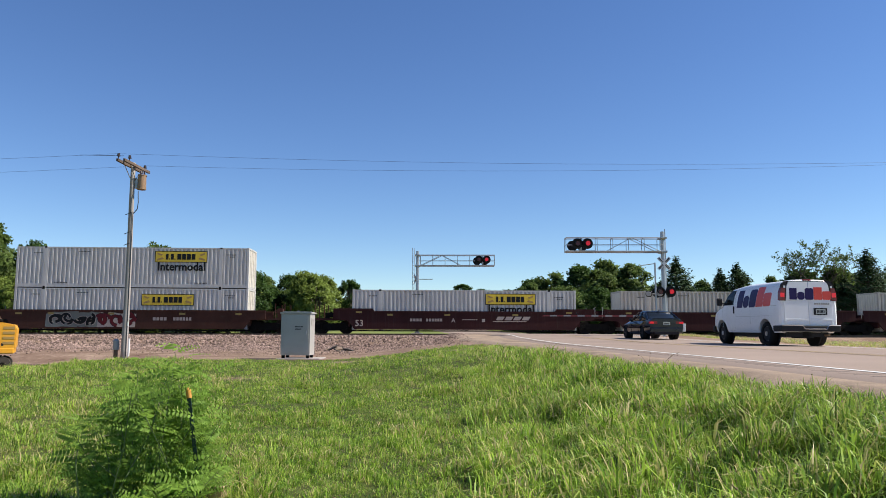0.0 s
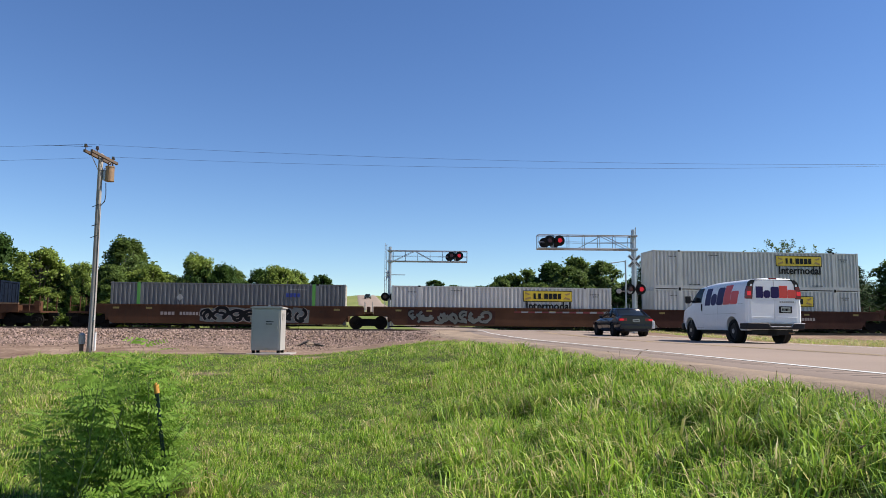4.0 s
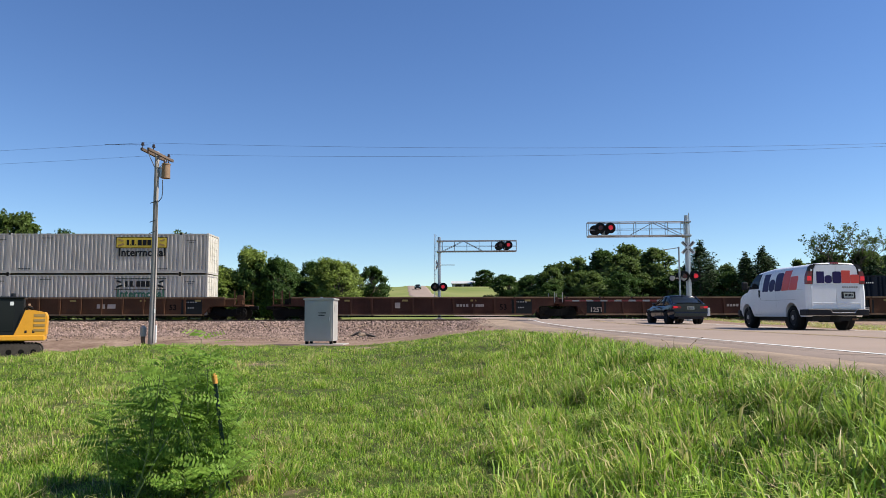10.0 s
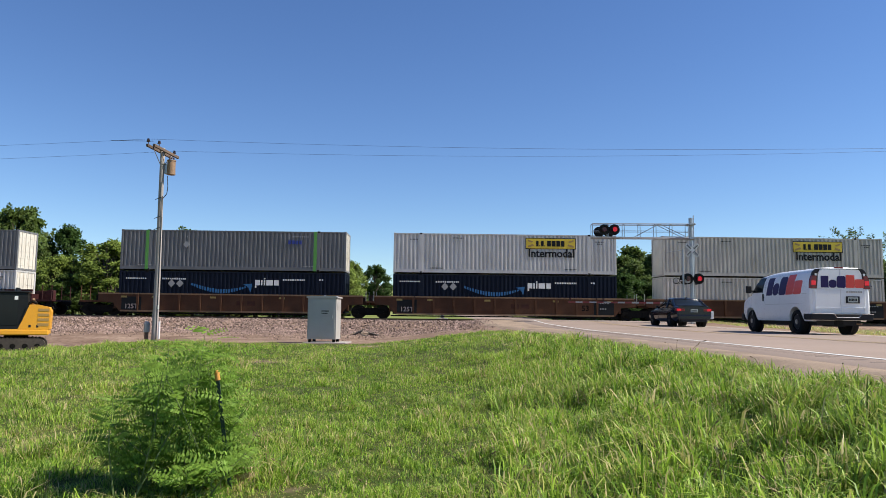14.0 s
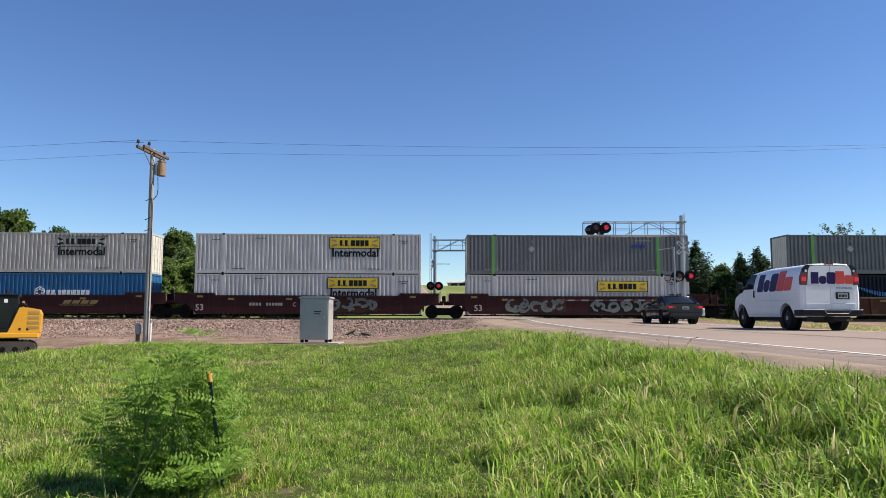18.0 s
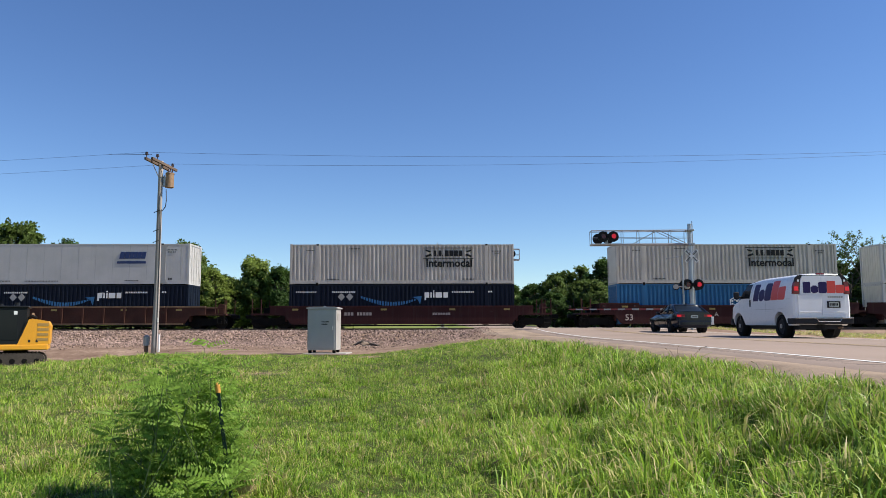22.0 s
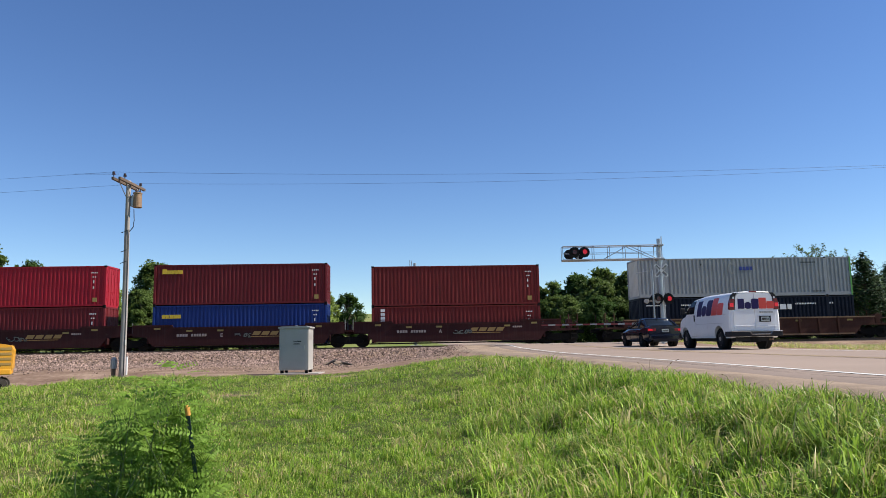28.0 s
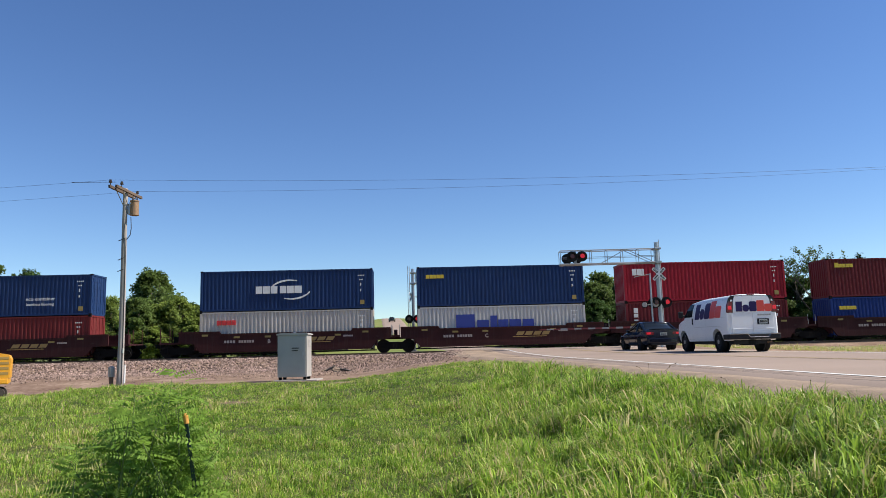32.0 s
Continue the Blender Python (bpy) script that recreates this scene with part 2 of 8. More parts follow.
def blend_ground():
    """Soil under grass, bare dirt and gravel, mixed by the attribute 'bare' and broken up by noise."""
    m = surf("ground_earth", (0.070, 0.084, 0.020), 0.95, var=0.3, big=0.35, fine=6, bump=0.5, amount=0.12, stain=(0.22, 0.17, 0.085))
    nt = m.node_tree
    N, L = nt.nodes, nt.links
    b = N["Principled BSDF"]
    src = b.inputs["Base Color"].links[0].from_socket
    at = N.new("ShaderNodeAttribute")
    at.attribute_name = "bare"
    n1, n2 = N.new("ShaderNodeTexNoise"), N.new("ShaderNodeTexNoise")
    co = N.new("ShaderNodeTexCoord")
    for n, s in ((n1, 0.5), (n2, 5.0)):
        n.inputs["Scale"].default_value, n.inputs["Detail"].default_value = s, 8
        L.new(co.outputs["Object"], n.inputs["Vector"])
    cr = N.new("ShaderNodeValToRGB")
    e = cr.color_ramp.elements
    e[0].position, e[0].color = 0.32, (0.105, 0.060, 0.040, 1)
    e[1].position, e[1].color = 0.68, (0.34, 0.25, 0.185, 1)
    e.new(0.5).color = (0.21, 0.143, 0.103, 1)
    ad = N.new("ShaderNodeMath")
    ad.operation = "MULTIPLY_ADD"
    ad.inputs[1].default_value, ad.inputs[2].default_value = 0.45, 0.0
    L.new(n2.outputs["Fac"], ad.inputs[0])
    ad2 = N.new("ShaderNodeMath")
    ad2.operation = "MULTIPLY_ADD"
    ad2.inputs[1].default_value = 0.55
    L.new(n1.outputs["Fac"], ad2.inputs[0])
    L.new(ad.outputs[0], ad2.inputs[2])
    L.new(ad2.outputs[0], cr.inputs["Fac"])
    edge = N.new("ShaderNodeMath")
    edge.operation = "MULTIPLY_ADD"
    edge.inputs[1].default_value = 0.5
    L.new(n2.outputs["Fac"], edge.inputs[0])
    L.new(at.outputs["Fac"], edge.inputs[2])
    mr = N.new("ShaderNodeMapRange")
    mr.inputs["From Min"].default_value, mr.inputs["From Max"].default_value = 0.65, 0.85
    L.new(edge.outputs[0], mr.inputs["Value"])
    # pasture beyond the track, paler than the soil under the verge
    fa, fm, fn, fr = (N.new(k) for k in ("ShaderNodeAttribute", "ShaderNodeMix", "ShaderNodeTexNoise", "ShaderNodeValToRGB"))
    fa.attribute_name, fm.data_type = "field", "RGBA"
    fn.inputs["Scale"].default_value, fn.inputs["Detail"].default_value = 0.06, 9
    L.new(co.outputs["Object"], fn.inputs["Vector"])
    fe = fr.color_ramp.elements
    fe[0].position, fe[0].color = 0.35, (0.130, 0.168, 0.040, 1)
    fe[1].position, fe[1].color = 0.65, (0.210, 0.222, 0.075, 1)
    L.new(fn.outputs["Fac"], fr.inputs["Fac"])
    L.new(fa.outputs["Fac"], fm.inputs["Factor"])
    L.new(src, fm.inputs["A"])
    L.new(fr.outputs[0], fm.inputs["B"])
    mx = N.new("ShaderNodeMix")
    mx.data_type = "RGBA"
    L.new(mr.outputs[0], mx.inputs["Factor"])
    L.new(fm.outputs["Result"], mx.inputs["A"])
    L.new(cr.outputs[0], mx.inputs["B"])
    L.new(mx.outputs["Result"], b.inputs["Base Color"])
    return m


def grass_material():
    """Blades: root to tip colour by 'tip', and each blade its own green or straw."""
    m = bpy.data.materials.new("grass_blades")
    m.use_nodes = True
    N, L = m.node_tree.nodes, m.node_tree.links
    b = N["Principled BSDF"]
    b.inputs["Roughness"].default_value = 0.42
    at = N.new("ShaderNodeAttribute")
    at.attribute_name = "tint"
    cr = N.new("ShaderNodeValToRGB")
    e = cr.color_ramp.elements
    e[0].position, e[0].color = 0.0, (0.050, 0.110, 0.016, 1)
    e[1].position, e[1].color = 1.0, (0.56, 0.46, 0.25, 1)
    e.new(0.35).color = (0.158, 0.290, 0.030, 1)
    e.new(0.7).color = (0.385, 0.555, 0.066, 1)
    e.new(0.86).color = (0.47, 0.43, 0.15, 1)
    L.new(at.outputs["Fac"], cr.inputs["Fac"])
    # whole patches grow duller and greyer
    co, n1, mr, mx = (N.new(k) for k in ("ShaderNodeTexCoord", "ShaderNodeTexNoise", "ShaderNodeMapRange", "ShaderNodeMix"))
    n1.inputs["Scale"].default_value, n1.inputs["Detail"].default_value = 0.55, 3
    L.new(co.outputs["Object"], n1.inputs["Vector"])
    mr.inputs["From Min"].default_value, mr.inputs["From Max"].default_value, mr.inputs["To Max"].default_value = 0.50, 0.70, 0.28
    L.new(n1.outputs["Fac"], mr.inputs["Value"])
    mx.data_type = "RGBA"
    L.new(mr.outputs[0], mx.inputs["Factor"])
    L.new(cr.outputs[0], mx.inputs["A"])
    mx.inputs["B"].default_value = (0.24, 0.28, 0.09, 1)
    L.new(mx.outputs["Result"], b.inputs["Base Color"])
    tr = N.new("ShaderNodeBsdfTranslucent")
    L.new(mx.outputs["Result"], tr.inputs["Color"])
    ms = N.new("ShaderNodeMixShader")
    ms.inputs["Fac"].default_value = 0.36
    L.new(b.outputs[0], ms.inputs[1])
    L.new(tr.outputs[0], ms.inputs[2])
    L.new(ms.outputs[0], N["Material Output"].inputs["Surface"])
    return m


def let_light_through(m, share):
    """Leaves pass some light."""
    N, L = m.node_tree.nodes, m.node_tree.links
    b = N["Principled BSDF"]
    tr = N.new("ShaderNodeBsdfTranslucent")
    L.new(b.inputs["Base Color"].links[0].from_socket, tr.inputs["Color"])
    ms = N.new("ShaderNodeMixShader")
    ms.inputs["Fac"].default_value = share
    L.new(b.outputs[0], ms.inputs[1])
    L.new(tr.outputs[0], ms.inputs[2])
    L.new(ms.outputs[0], N["Material Output"].inputs["Surface"])


for k in ("leaf_oak", "leaf_light", "leaf_dark", "leaf_bush"):
    let_light_through(M[k], 0.55 if k == "leaf_bush" else 0.38)
M["ground_earth"], M["grass"] = blend_ground(), grass_material()
# matt, dusty surfaces throw back little of the sky
for k in ("container_navy", "container_slate", "container_red", "container_maroon", "container_rust", "container_dark_blue", "container_blue", "container_grey", "well_maroon", "well_brown", "well_rust", "black_iron", "steel_wheel", "lamp_black", "dark_plastic", "mark_black", "rubber", "cab_black",
          "leaf_oak", "leaf_light", "leaf_dark", "leaf_cedar", "leaf_bush", "asphalt", "ground_earth", "gravel", "stone", "tie_wood", "rumble", "shoulder", "mark_purple"):
    M[k].node_tree.nodes["Principled BSDF"].inputs["Specular IOR Level"].default_value = 0.15
M["dark_glass"].node_tree.nodes["Principled BSDF"].inputs["Specular IOR Level"].default_value = 0.12
M["grass"].node_tree.nodes["Principled BSDF"].inputs["Specular IOR Level"].default_value = 0.16


# ---------------------------------------------------------------- mesh helpers
def link_mesh(name, bm, mat, smooth=False):
    me = bpy.data.meshes.new(name)
    bm.normal_update()
    bm.to_mesh(me)
    bm.free()
    me.materials.append(mat)
    if smooth:
        me.shade_smooth()
    return me


def part(name, bm, mat, parent, label="", at=None, smooth=False):
    """Links a bmesh, or a mesh shared by alike pieces, as one object under a thing or a part."""
    ob = new(name, bm if isinstance(bm, bpy.types.Mesh) else link_mesh(name, bm, mat, smooth))
    ob.parent = parent
    if at is not None:
        ob.matrix_basis = at
    return tagged(ob, label) if label else ob


def solid(name, bm, mat, label, category, kind="", at=None, group="", smooth=False):
    ob = new(name, link_mesh(name, bm, mat, smooth))
    if at is not None:
        ob.matrix_basis = at
    return tagged(ob, label, category, group, kind)


def thing(name, label, category, at=None, group="", kind=""):
    ob = new(name)
    ob.empty_display_size = 0.2
    if at is not None:
        ob.matrix_basis = at
    return tagged(ob, label, category, group, kind)


def B():
    return bmesh.new()


def box(bm, x0, x1, y0, y1, z0, z1, bevel=0.0):
    vs = [bm.verts.new(p) for p in ((x0, y0, z0), (x1, y0, z0), (x1, y1, z0), (x0, y1, z0), (x0, y0, z1), (x1, y0, z1), (x1, y1, z1), (x0, y1, z1))]
    fs = [bm.faces.new([vs[i] for i in f]) for f in ((3, 2, 1, 0), (4, 5, 6, 7), (0, 1, 5, 4), (1, 2, 6, 5), (2, 3, 7, 6), (3, 0, 4, 7))]
    if bevel:
        es = list({e for f in fs for e in f.edges})
        bmesh.ops.bevel(bm, geom=es, offset=bevel, segments=2, affect="EDGES", profile=0.5)
    return bm


def rod(bm, p, q, r, r2=None, n=8, cap=True):
    p, q = Vector(p), Vector(q)
    r2 = r if r2 is None else r2
    d = (q - p).normalized()
    u = d.orthogonal().normalized()
    v = d.cross(u)
    a = [bm.verts.new(p + (u * math.cos(6.28319 * i / n) + v * math.sin(6.28319 * i / n)) * r) for i in range(n)]
    b = [bm.verts.new(q + (u * math.cos(6.28319 * i / n) + v * math.sin(6.28319 * i / n)) * r2) for i in range(n)]
    for i in range(n):
        bm.faces.new((a[i], a[(i + 1) % n], b[(i + 1) % n], b[i]))
    if cap:
        bm.faces.new(a[::-1])
        bm.faces.new(b)
    return bm


def tube(bm, pts, radii, n=8):
    """One round skin along a row of points."""
    pts = [Vector(p) for p in pts]
    rows = []
    for i, (p, r) in enumerate(zip(pts, radii)):
        d = (pts[min(i + 1, len(pts) - 1)] - pts[max(i - 1, 0)]).normalized()
        u = d.cross(Vector((0.3, 0.9, 0.2))).normalized()
        v = d.cross(u)
        rows.append([bm.verts.new(p + (u * math.cos(6.28319 * k / n) + v * math.sin(6.28319 * k / n)) * r) for k in range(n)])
    for a, b in zip(rows, rows[1:]):
        for k in range(n):
            bm.faces.new((a[k], a[(k + 1) % n], b[(k + 1) % n], b[k]))
    bm.faces.new(rows[0][::-1])
    bm.faces.new(rows[-1])
    return bm


def prism(bm, pts, lo, hi, axis="y"):
    """A polygon (x, z) pushed from y = lo to y = hi; with axis 'x' the polygon is (y, z); with 'z' it is (x, y)."""
    def at(p, d):
        return {"y": (p[0], d, p[1]), "x": (d, p[0], p[1]), "z": (p[0], p[1], d)}[axis]
    a = [bm.verts.new(at(p, lo)) for p in pts]
    b = [bm.verts.new(at(p, hi)) for p in pts]
    n = len(pts)
    fs = [bm.faces.new(a), bm.faces.new(b[::-1])]
    fs += [bm.faces.new((a[(i + 1) % n], a[i], b[i], b[(i + 1) % n])) for i in range(n)]
    bmesh.ops.recalc_face_normals(bm, faces=fs)
    return bm


def disc(bm, c, axis, r, depth, n=20, r2=None):
    c, a = Vector(c), Vector(axis).normalized()
    return rod(bm, c - a * depth / 2, c + a * depth / 2, r, r2, n)


def lettering(text, size, depth=0.004, bold=0.0, squeeze=1.0):
    """Built-in font as a mesh in the x-z plane, facing -y, its centre at the origin."""
    cu = bpy.data.curves.new("t", "FONT")
    cu.body, cu.size, cu.extrude, cu.offset = text, size, depth, bold
    cu.align_x, cu.align_y, cu.resolution_u = "CENTER", "CENTER", 2
    ob = new("t", cu)
    me = bpy.data.meshes.new_from_object(ob.evaluated_get(bpy.context.evaluated_depsgraph_get()))
    bpy.data.objects.remove(ob)
    me.transform(Matrix.Rotation(radians(90), 4, "X") @ Matrix.Diagonal((squeeze, 1, 1, 1)))
    me.materials.clear()
    return me


def word(name, text, size, mat, parent, at, bold=0.0, squeeze=1.0, label=""):
    me = lettering(text, size, 0.004, bold, squeeze)
    me.materials.append(mat)
    return part(name, me, None, parent, label, at)


def bars(bm, x, z, w, h, n, y, gap=0.25):
    """Writing too small to read: n plain bars in a row."""
    step = w / n
    for i in range(n):
        box(bm, x + i * step, x + i * step + step * (1 - gap), y - 0.006, y, z, z + h)
    return bm

# ---------------------------------------------------------------- the ground, road and track
TILT = math.atan(0.067)                # the track runs a little away to the right
RAIL = 1.35                            # top of rail
rng = random.Random(7)


def sm(a, b, x):
    t = min(1, max(0, (x - a) / (b - a)))
    return t * t * (3 - 2 * t)


def track_y(x):
    return 53.1 + 0.067 * x


def on_track(s, z=0.0):
    """The pose of a thing s metres along the track, x along the rails to the right."""
    c, w = math.cos(TILT), math.sin(TILT)
    return pose(s * c - 1.295 * w, 51.8 + s * w + 1.295 * c, RAIL + z, 0, 0, math.degrees(TILT))


def road_x(y):
    if y < 56:
        return 8.962 - 0.039 * y
    return 6.778 - 0.16 * (y - 56) if y < 193 else -15.142 - 0.10 * (y - 193)


def hill(x, y):
    return 13.6 * sm(66, 330, y) - 6.0 * sm(345, 900, y) + 1.2 * sm(40, 200, x) * sm(70, 160, y)


def road_z(x, y):
    c = 1.19 + 0.16 * sm(26, 49, y) + hill(0, y)
    flat = 1 - sm(40, 48, y) * (1 - sm(60, 75, y))
    off = x - road_x(y)
    return c - (0.095 + 0.004 * abs(off)) * flat


def shoulder(y):
    """Width of the graded shoulder beyond the edge line, the part past 0.75 m in gravel."""
    return 1.3 + 2.0 * sm(17, 41, y) - 3.1 * sm(56, 72, y)


def paved(y):
    return 3.65 + min(1.0, shoulder(y))


def open_ground(x, y):
    d = track_y(x) - y
    g = 0.36 * sm(5, 31, y) - 0.32 * sm(13, 18, -x) * sm(15, 26, y) * (1 - sm(30, 37, y))
    g += 0.10 * sm(31, 45, y)
    if x > road_x(y):
        g = max(g, 0.86)
    if d > 0:
        g += (1.14 - g) * sm(5.6, 2.1, d)
    else:
        g = 0.86 + (1.14 - 0.86) * sm(-4.6, -2.1, d) + hill(x, y)
    return g


def ground_z(x, y):
    g = open_ground(x, y)
    off = x - road_x(y)
    w = 3.65 + shoulder(y) + (0.5 if off > 0 else 0)
    out = abs(off) - w
    edge = road_z(x if out <= 0 else road_x(y) + math.copysign(w, off), y)
    if out <= 0:
        return edge - (0.16 if abs(off) < paved(y) - 1.6 else 0.03)
    span = 4.3 + 3.4 * sm(15, 23, y) * (1 - sm(34, 43, y)) - 1.2 * sm(30, 45, y) + (2.0 if off > 0 else 0)
    k = sm(0.0, span, out)
    return (edge - 0.03 - 0.12 * sm(0.0, 0.8, out) * (off < 0)) * (1 - k) + g * k


def bare_at(x, y):
    """How bare the ground is: 0 grass, 1 dirt and stones."""
    d = track_y(x) - y
    off = x - road_x(y)
    b = sm(30.0 + 0.4 * math.sin(x * 0.7), 31.3 + 0.4 * math.sin(x * 0.7), y - 0.10 * (x + 8) + 1.9 * math.exp(-((x + 5.5) / 4.5) ** 2)) if off < 0 else sm(6.5, 4.5, d)
    if off < 0:
        b = max(b * sm(-3.4, -3.0, d), 0)
        w = -off - 3.65 - shoulder(y)
        b = max(b, sm(0.7 + 1.2 * sm(25, 40, y), 0.0, w)) if y < 60 else b
    else:
        b = max(b * sm(-3.4, -3.0, d), (sm(6.0, 0.4, off - 3.65 - shoulder(y)) * 0.62 + 0.3 * sm(1.0, 0.0, off - 3.65 - shoulder(y))) if y < 60 else 0)
    for px, py, r in ((-4.1, 27.0, 1.0), (-2.9, 9.0, 0.8), (-5.0, 10.2, 0.9), (3.0, 16.5, 0.7), (0.2, 27.5, 0.8), (-1.55, 6.3, 0.45), (1.3, 20.5, 0.9), (4.0, 11.5, 0.6), (-5.6, 7.4, 0.7), (1.2, 11.0, 0.45), (-6.0, 20.0, 0.9)):
        b = max(b, (0.50 if y < 15 else 0.70) * sm(r, r * 0.3, math.hypot(x - px, (y - py) * 0.8)))
    return b


def build_ground():
    xs = [-2600, -1200, -600, -320, -200, -140, -105] + [-80 + 2 * i for i in range(20)] + [-40 + 0.6 * i for i in range(117)] + [30.5 + 2 * i for i in range(28)] + [95, 120, 160, 230, 340, 620, 1200, 2600]
    ys = [-60, -30, -14, -6] + [-3 + 0.5 * i for i in range(130)] + [62 + 2 * i for i in range(20)] + [105, 115, 130, 150, 175, 200, 230, 260, 300, 340, 420, 600, 900, 1600, 3200]
    vs = [(x, y, ground_z(x, y) + (0.035 * noise.noise(Vector((x * 0.9, y * 0.9, 0))) if y < 48 and abs(x - road_x(y)) > 5 else 0)) for y in ys for x in xs]
    n = len(xs)
    fs = [(j * n + i, j * n + i + 1, (j + 1) * n + i + 1, (j + 1) * n + i) for j in range(len(ys) - 1) for i in range(n - 1)]
    me = bpy.data.meshes.new("ground")
    me.from_pydata(vs, [], fs)
    at = me.attributes.new("bare", "FLOAT", "POINT")
    at.data.foreach_set("value", [bare_at(x, y) for x, y, z in vs])
    at = me.attributes.new("field", "FLOAT", "POINT")
    at.data.foreach_set("value", [max(sm(56, 62, y), sm(14, 22, abs(x) - 0.72 * max(y, 0)), sm(2, -4, y)) for x, y, z in vs])
    me.materials.append(M["ground_earth"])
    me.shade_smooth()
    return tagged(new("ground", me), "grassy verge and bare dirt rising to a low green hill", "ground", "", "structure")


def strip(name, mat, lo, hi, y0, y1, step, lift, label, parent=None):
    """A strip along the road between two offsets from its centre line."""
    bm = B()
    rows, y = [], y0
    while y < y1 + 1e-6:
        a, b = (lo(y) if callable(lo) else lo), (hi(y) if callable(hi) else hi)
        k = 8 if b - a > 2 else 1
        rows.append([bm.verts.new((road_x(y) + a + (b - a) * i / k, y, road_z(road_x(y) + a + (b - a) * i / k, y) + lift)) for i in range(k + 1)])
        y += step if y < 62 else step * 4
    if not parent or name == "shoulder":
        for r in rows:
            for end in (0, -1):
                c = r[end].co
                d = bm.verts.new((c.x + (-0.4 if end == 0 else 0.4), c.y, c.z - 0.22))
                r.insert(0, d) if end == 0 else r.append(d)
    for r, q in zip(rows, rows[1:]):
        for i in range(len(r) - 1):
            bm.faces.new((r[i], r[i + 1], q[i + 1], q[i]))
    if parent:
        return part(name, bm, mat, parent, label, smooth=True)
    return solid(name, bm, mat, label, "road", "structure", smooth=True)


def build_road():
    bm = B()
    road = strip("road", M["asphalt"], lambda y: -paved(y) * (1 - 0.2 * sm(60, 120, y)), lambda y: (paved(y) + 0.5) * (1 - 0.28 * sm(60, 120, y)), -40, 420, 1.0, 0.0, "sun-bleached two-lane asphalt road over the rail crossing")
    strip("edge_line", M["road_white"], -3.71, -3.59, -40, 49.0, 1.0, 0.006, "worn white edge line", road)
    strip("edge_line", M["road_white"], 4.07, 4.19, -40, 47.0, 1.0, 0.006, "worn white edge line", road)
    strip("centre_line", M["road_yellow"], -0.16, -0.06, -40, 46.0, 1.0, 0.006, "faded yellow centre line", road)
    strip("centre_line", M["road_yellow"], 0.06, 0.16, -40, 46.0, 1.0, 0.006, "faded yellow centre line", road)
    strip("shoulder", M["shoulder"], lambda y: -3.65 - shoulder(y) - 0.15, lambda y: -paved(y) + 0.3, -10, 50, 1.0, -0.006, "pale dusty gravel shoulder", road)
    me = link_mesh("rumble_cut", box(B(), -0.15, 0.15, -0.035, 0.035, -0.01, -0.001), M["rumble"])
    for i in range(110):
        y = 2.0 + i * 0.31
        x = road_x(y) - 4.02
        part("rumble_cut", me, None, road, at=pose(x, y, road_z(x, y) + 0.003, 0, -0.2, 0))
    # crossing panels between and beside the rails
    for lo, hi in ((-2.4, -0.80), (-0.66, 0.66), (0.80, 2.4)):
        for k in range(3):
            bm = box(B(), 1.3 + k * 3.5, 1.3 + k * 3.5 + 3.47, lo, hi, -0.25, 0.005, 0.01)
            part("crossing_panel", bm, M["concrete"], road, "worn concrete crossing panel", on_track(0.9))
    return road


def build_track():
    bm = B()
    prof = [(-3.1, -0.75), (-2.0, -0.17), (2.0, -0.17), (3.1, -0.75)]
    rows = []
    for i in range(0, 131):
        x = -130 + i * 2
        rows.append([bm.verts.new((x, y, z + 0.03 * noise.noise(Vector((x * 0.7, y * 2, 0))))) for y, z in prof])
    for r, q in zip(rows, rows[1:]):
        for k in range(3):
            bm.faces.new((r[k + 1], r[k], q[k], q[k + 1]))
    bed = solid("track_bed", bm, M["gravel"], "pinkish grey crushed-stone ballast bed under the rails", "ballast", "structure", on_track(0))
    for y in (-0.7525, 0.7525):
        bm = prism(B(), [(y - 0.07, -0.17), (y + 0.07, -0.17), (y + 0.07, -0.155), (y + 0.012, -0.14), (y + 0.012, -0.045), (y + 0.036, -0.035), (y + 0.036, 0), (y - 0.036, 0), (y - 0.036, -0.035), (y - 0.012, -0.045), (y - 0.012, -0.14), (y - 0.07, -0.155)], -130, 130, "x")
        part("rail", bm, M["rail_steel"], bed, "rusty steel rail with a bright head")
    me = link_mesh("tie", box(B(), -0.115, 0.115, -1.3, 1.3, -0.30, -0.165, 0.01), M["tie_wood"])
    for i in range(150):
        part("tie", me, None, bed, at=pose(-42 + i * 0.52 + rng.uniform(-0.02, 0.02), rng.uniform(-0.04, 0.04), 0, 0, 0, rng.uniform(-1, 1)))
    return bed


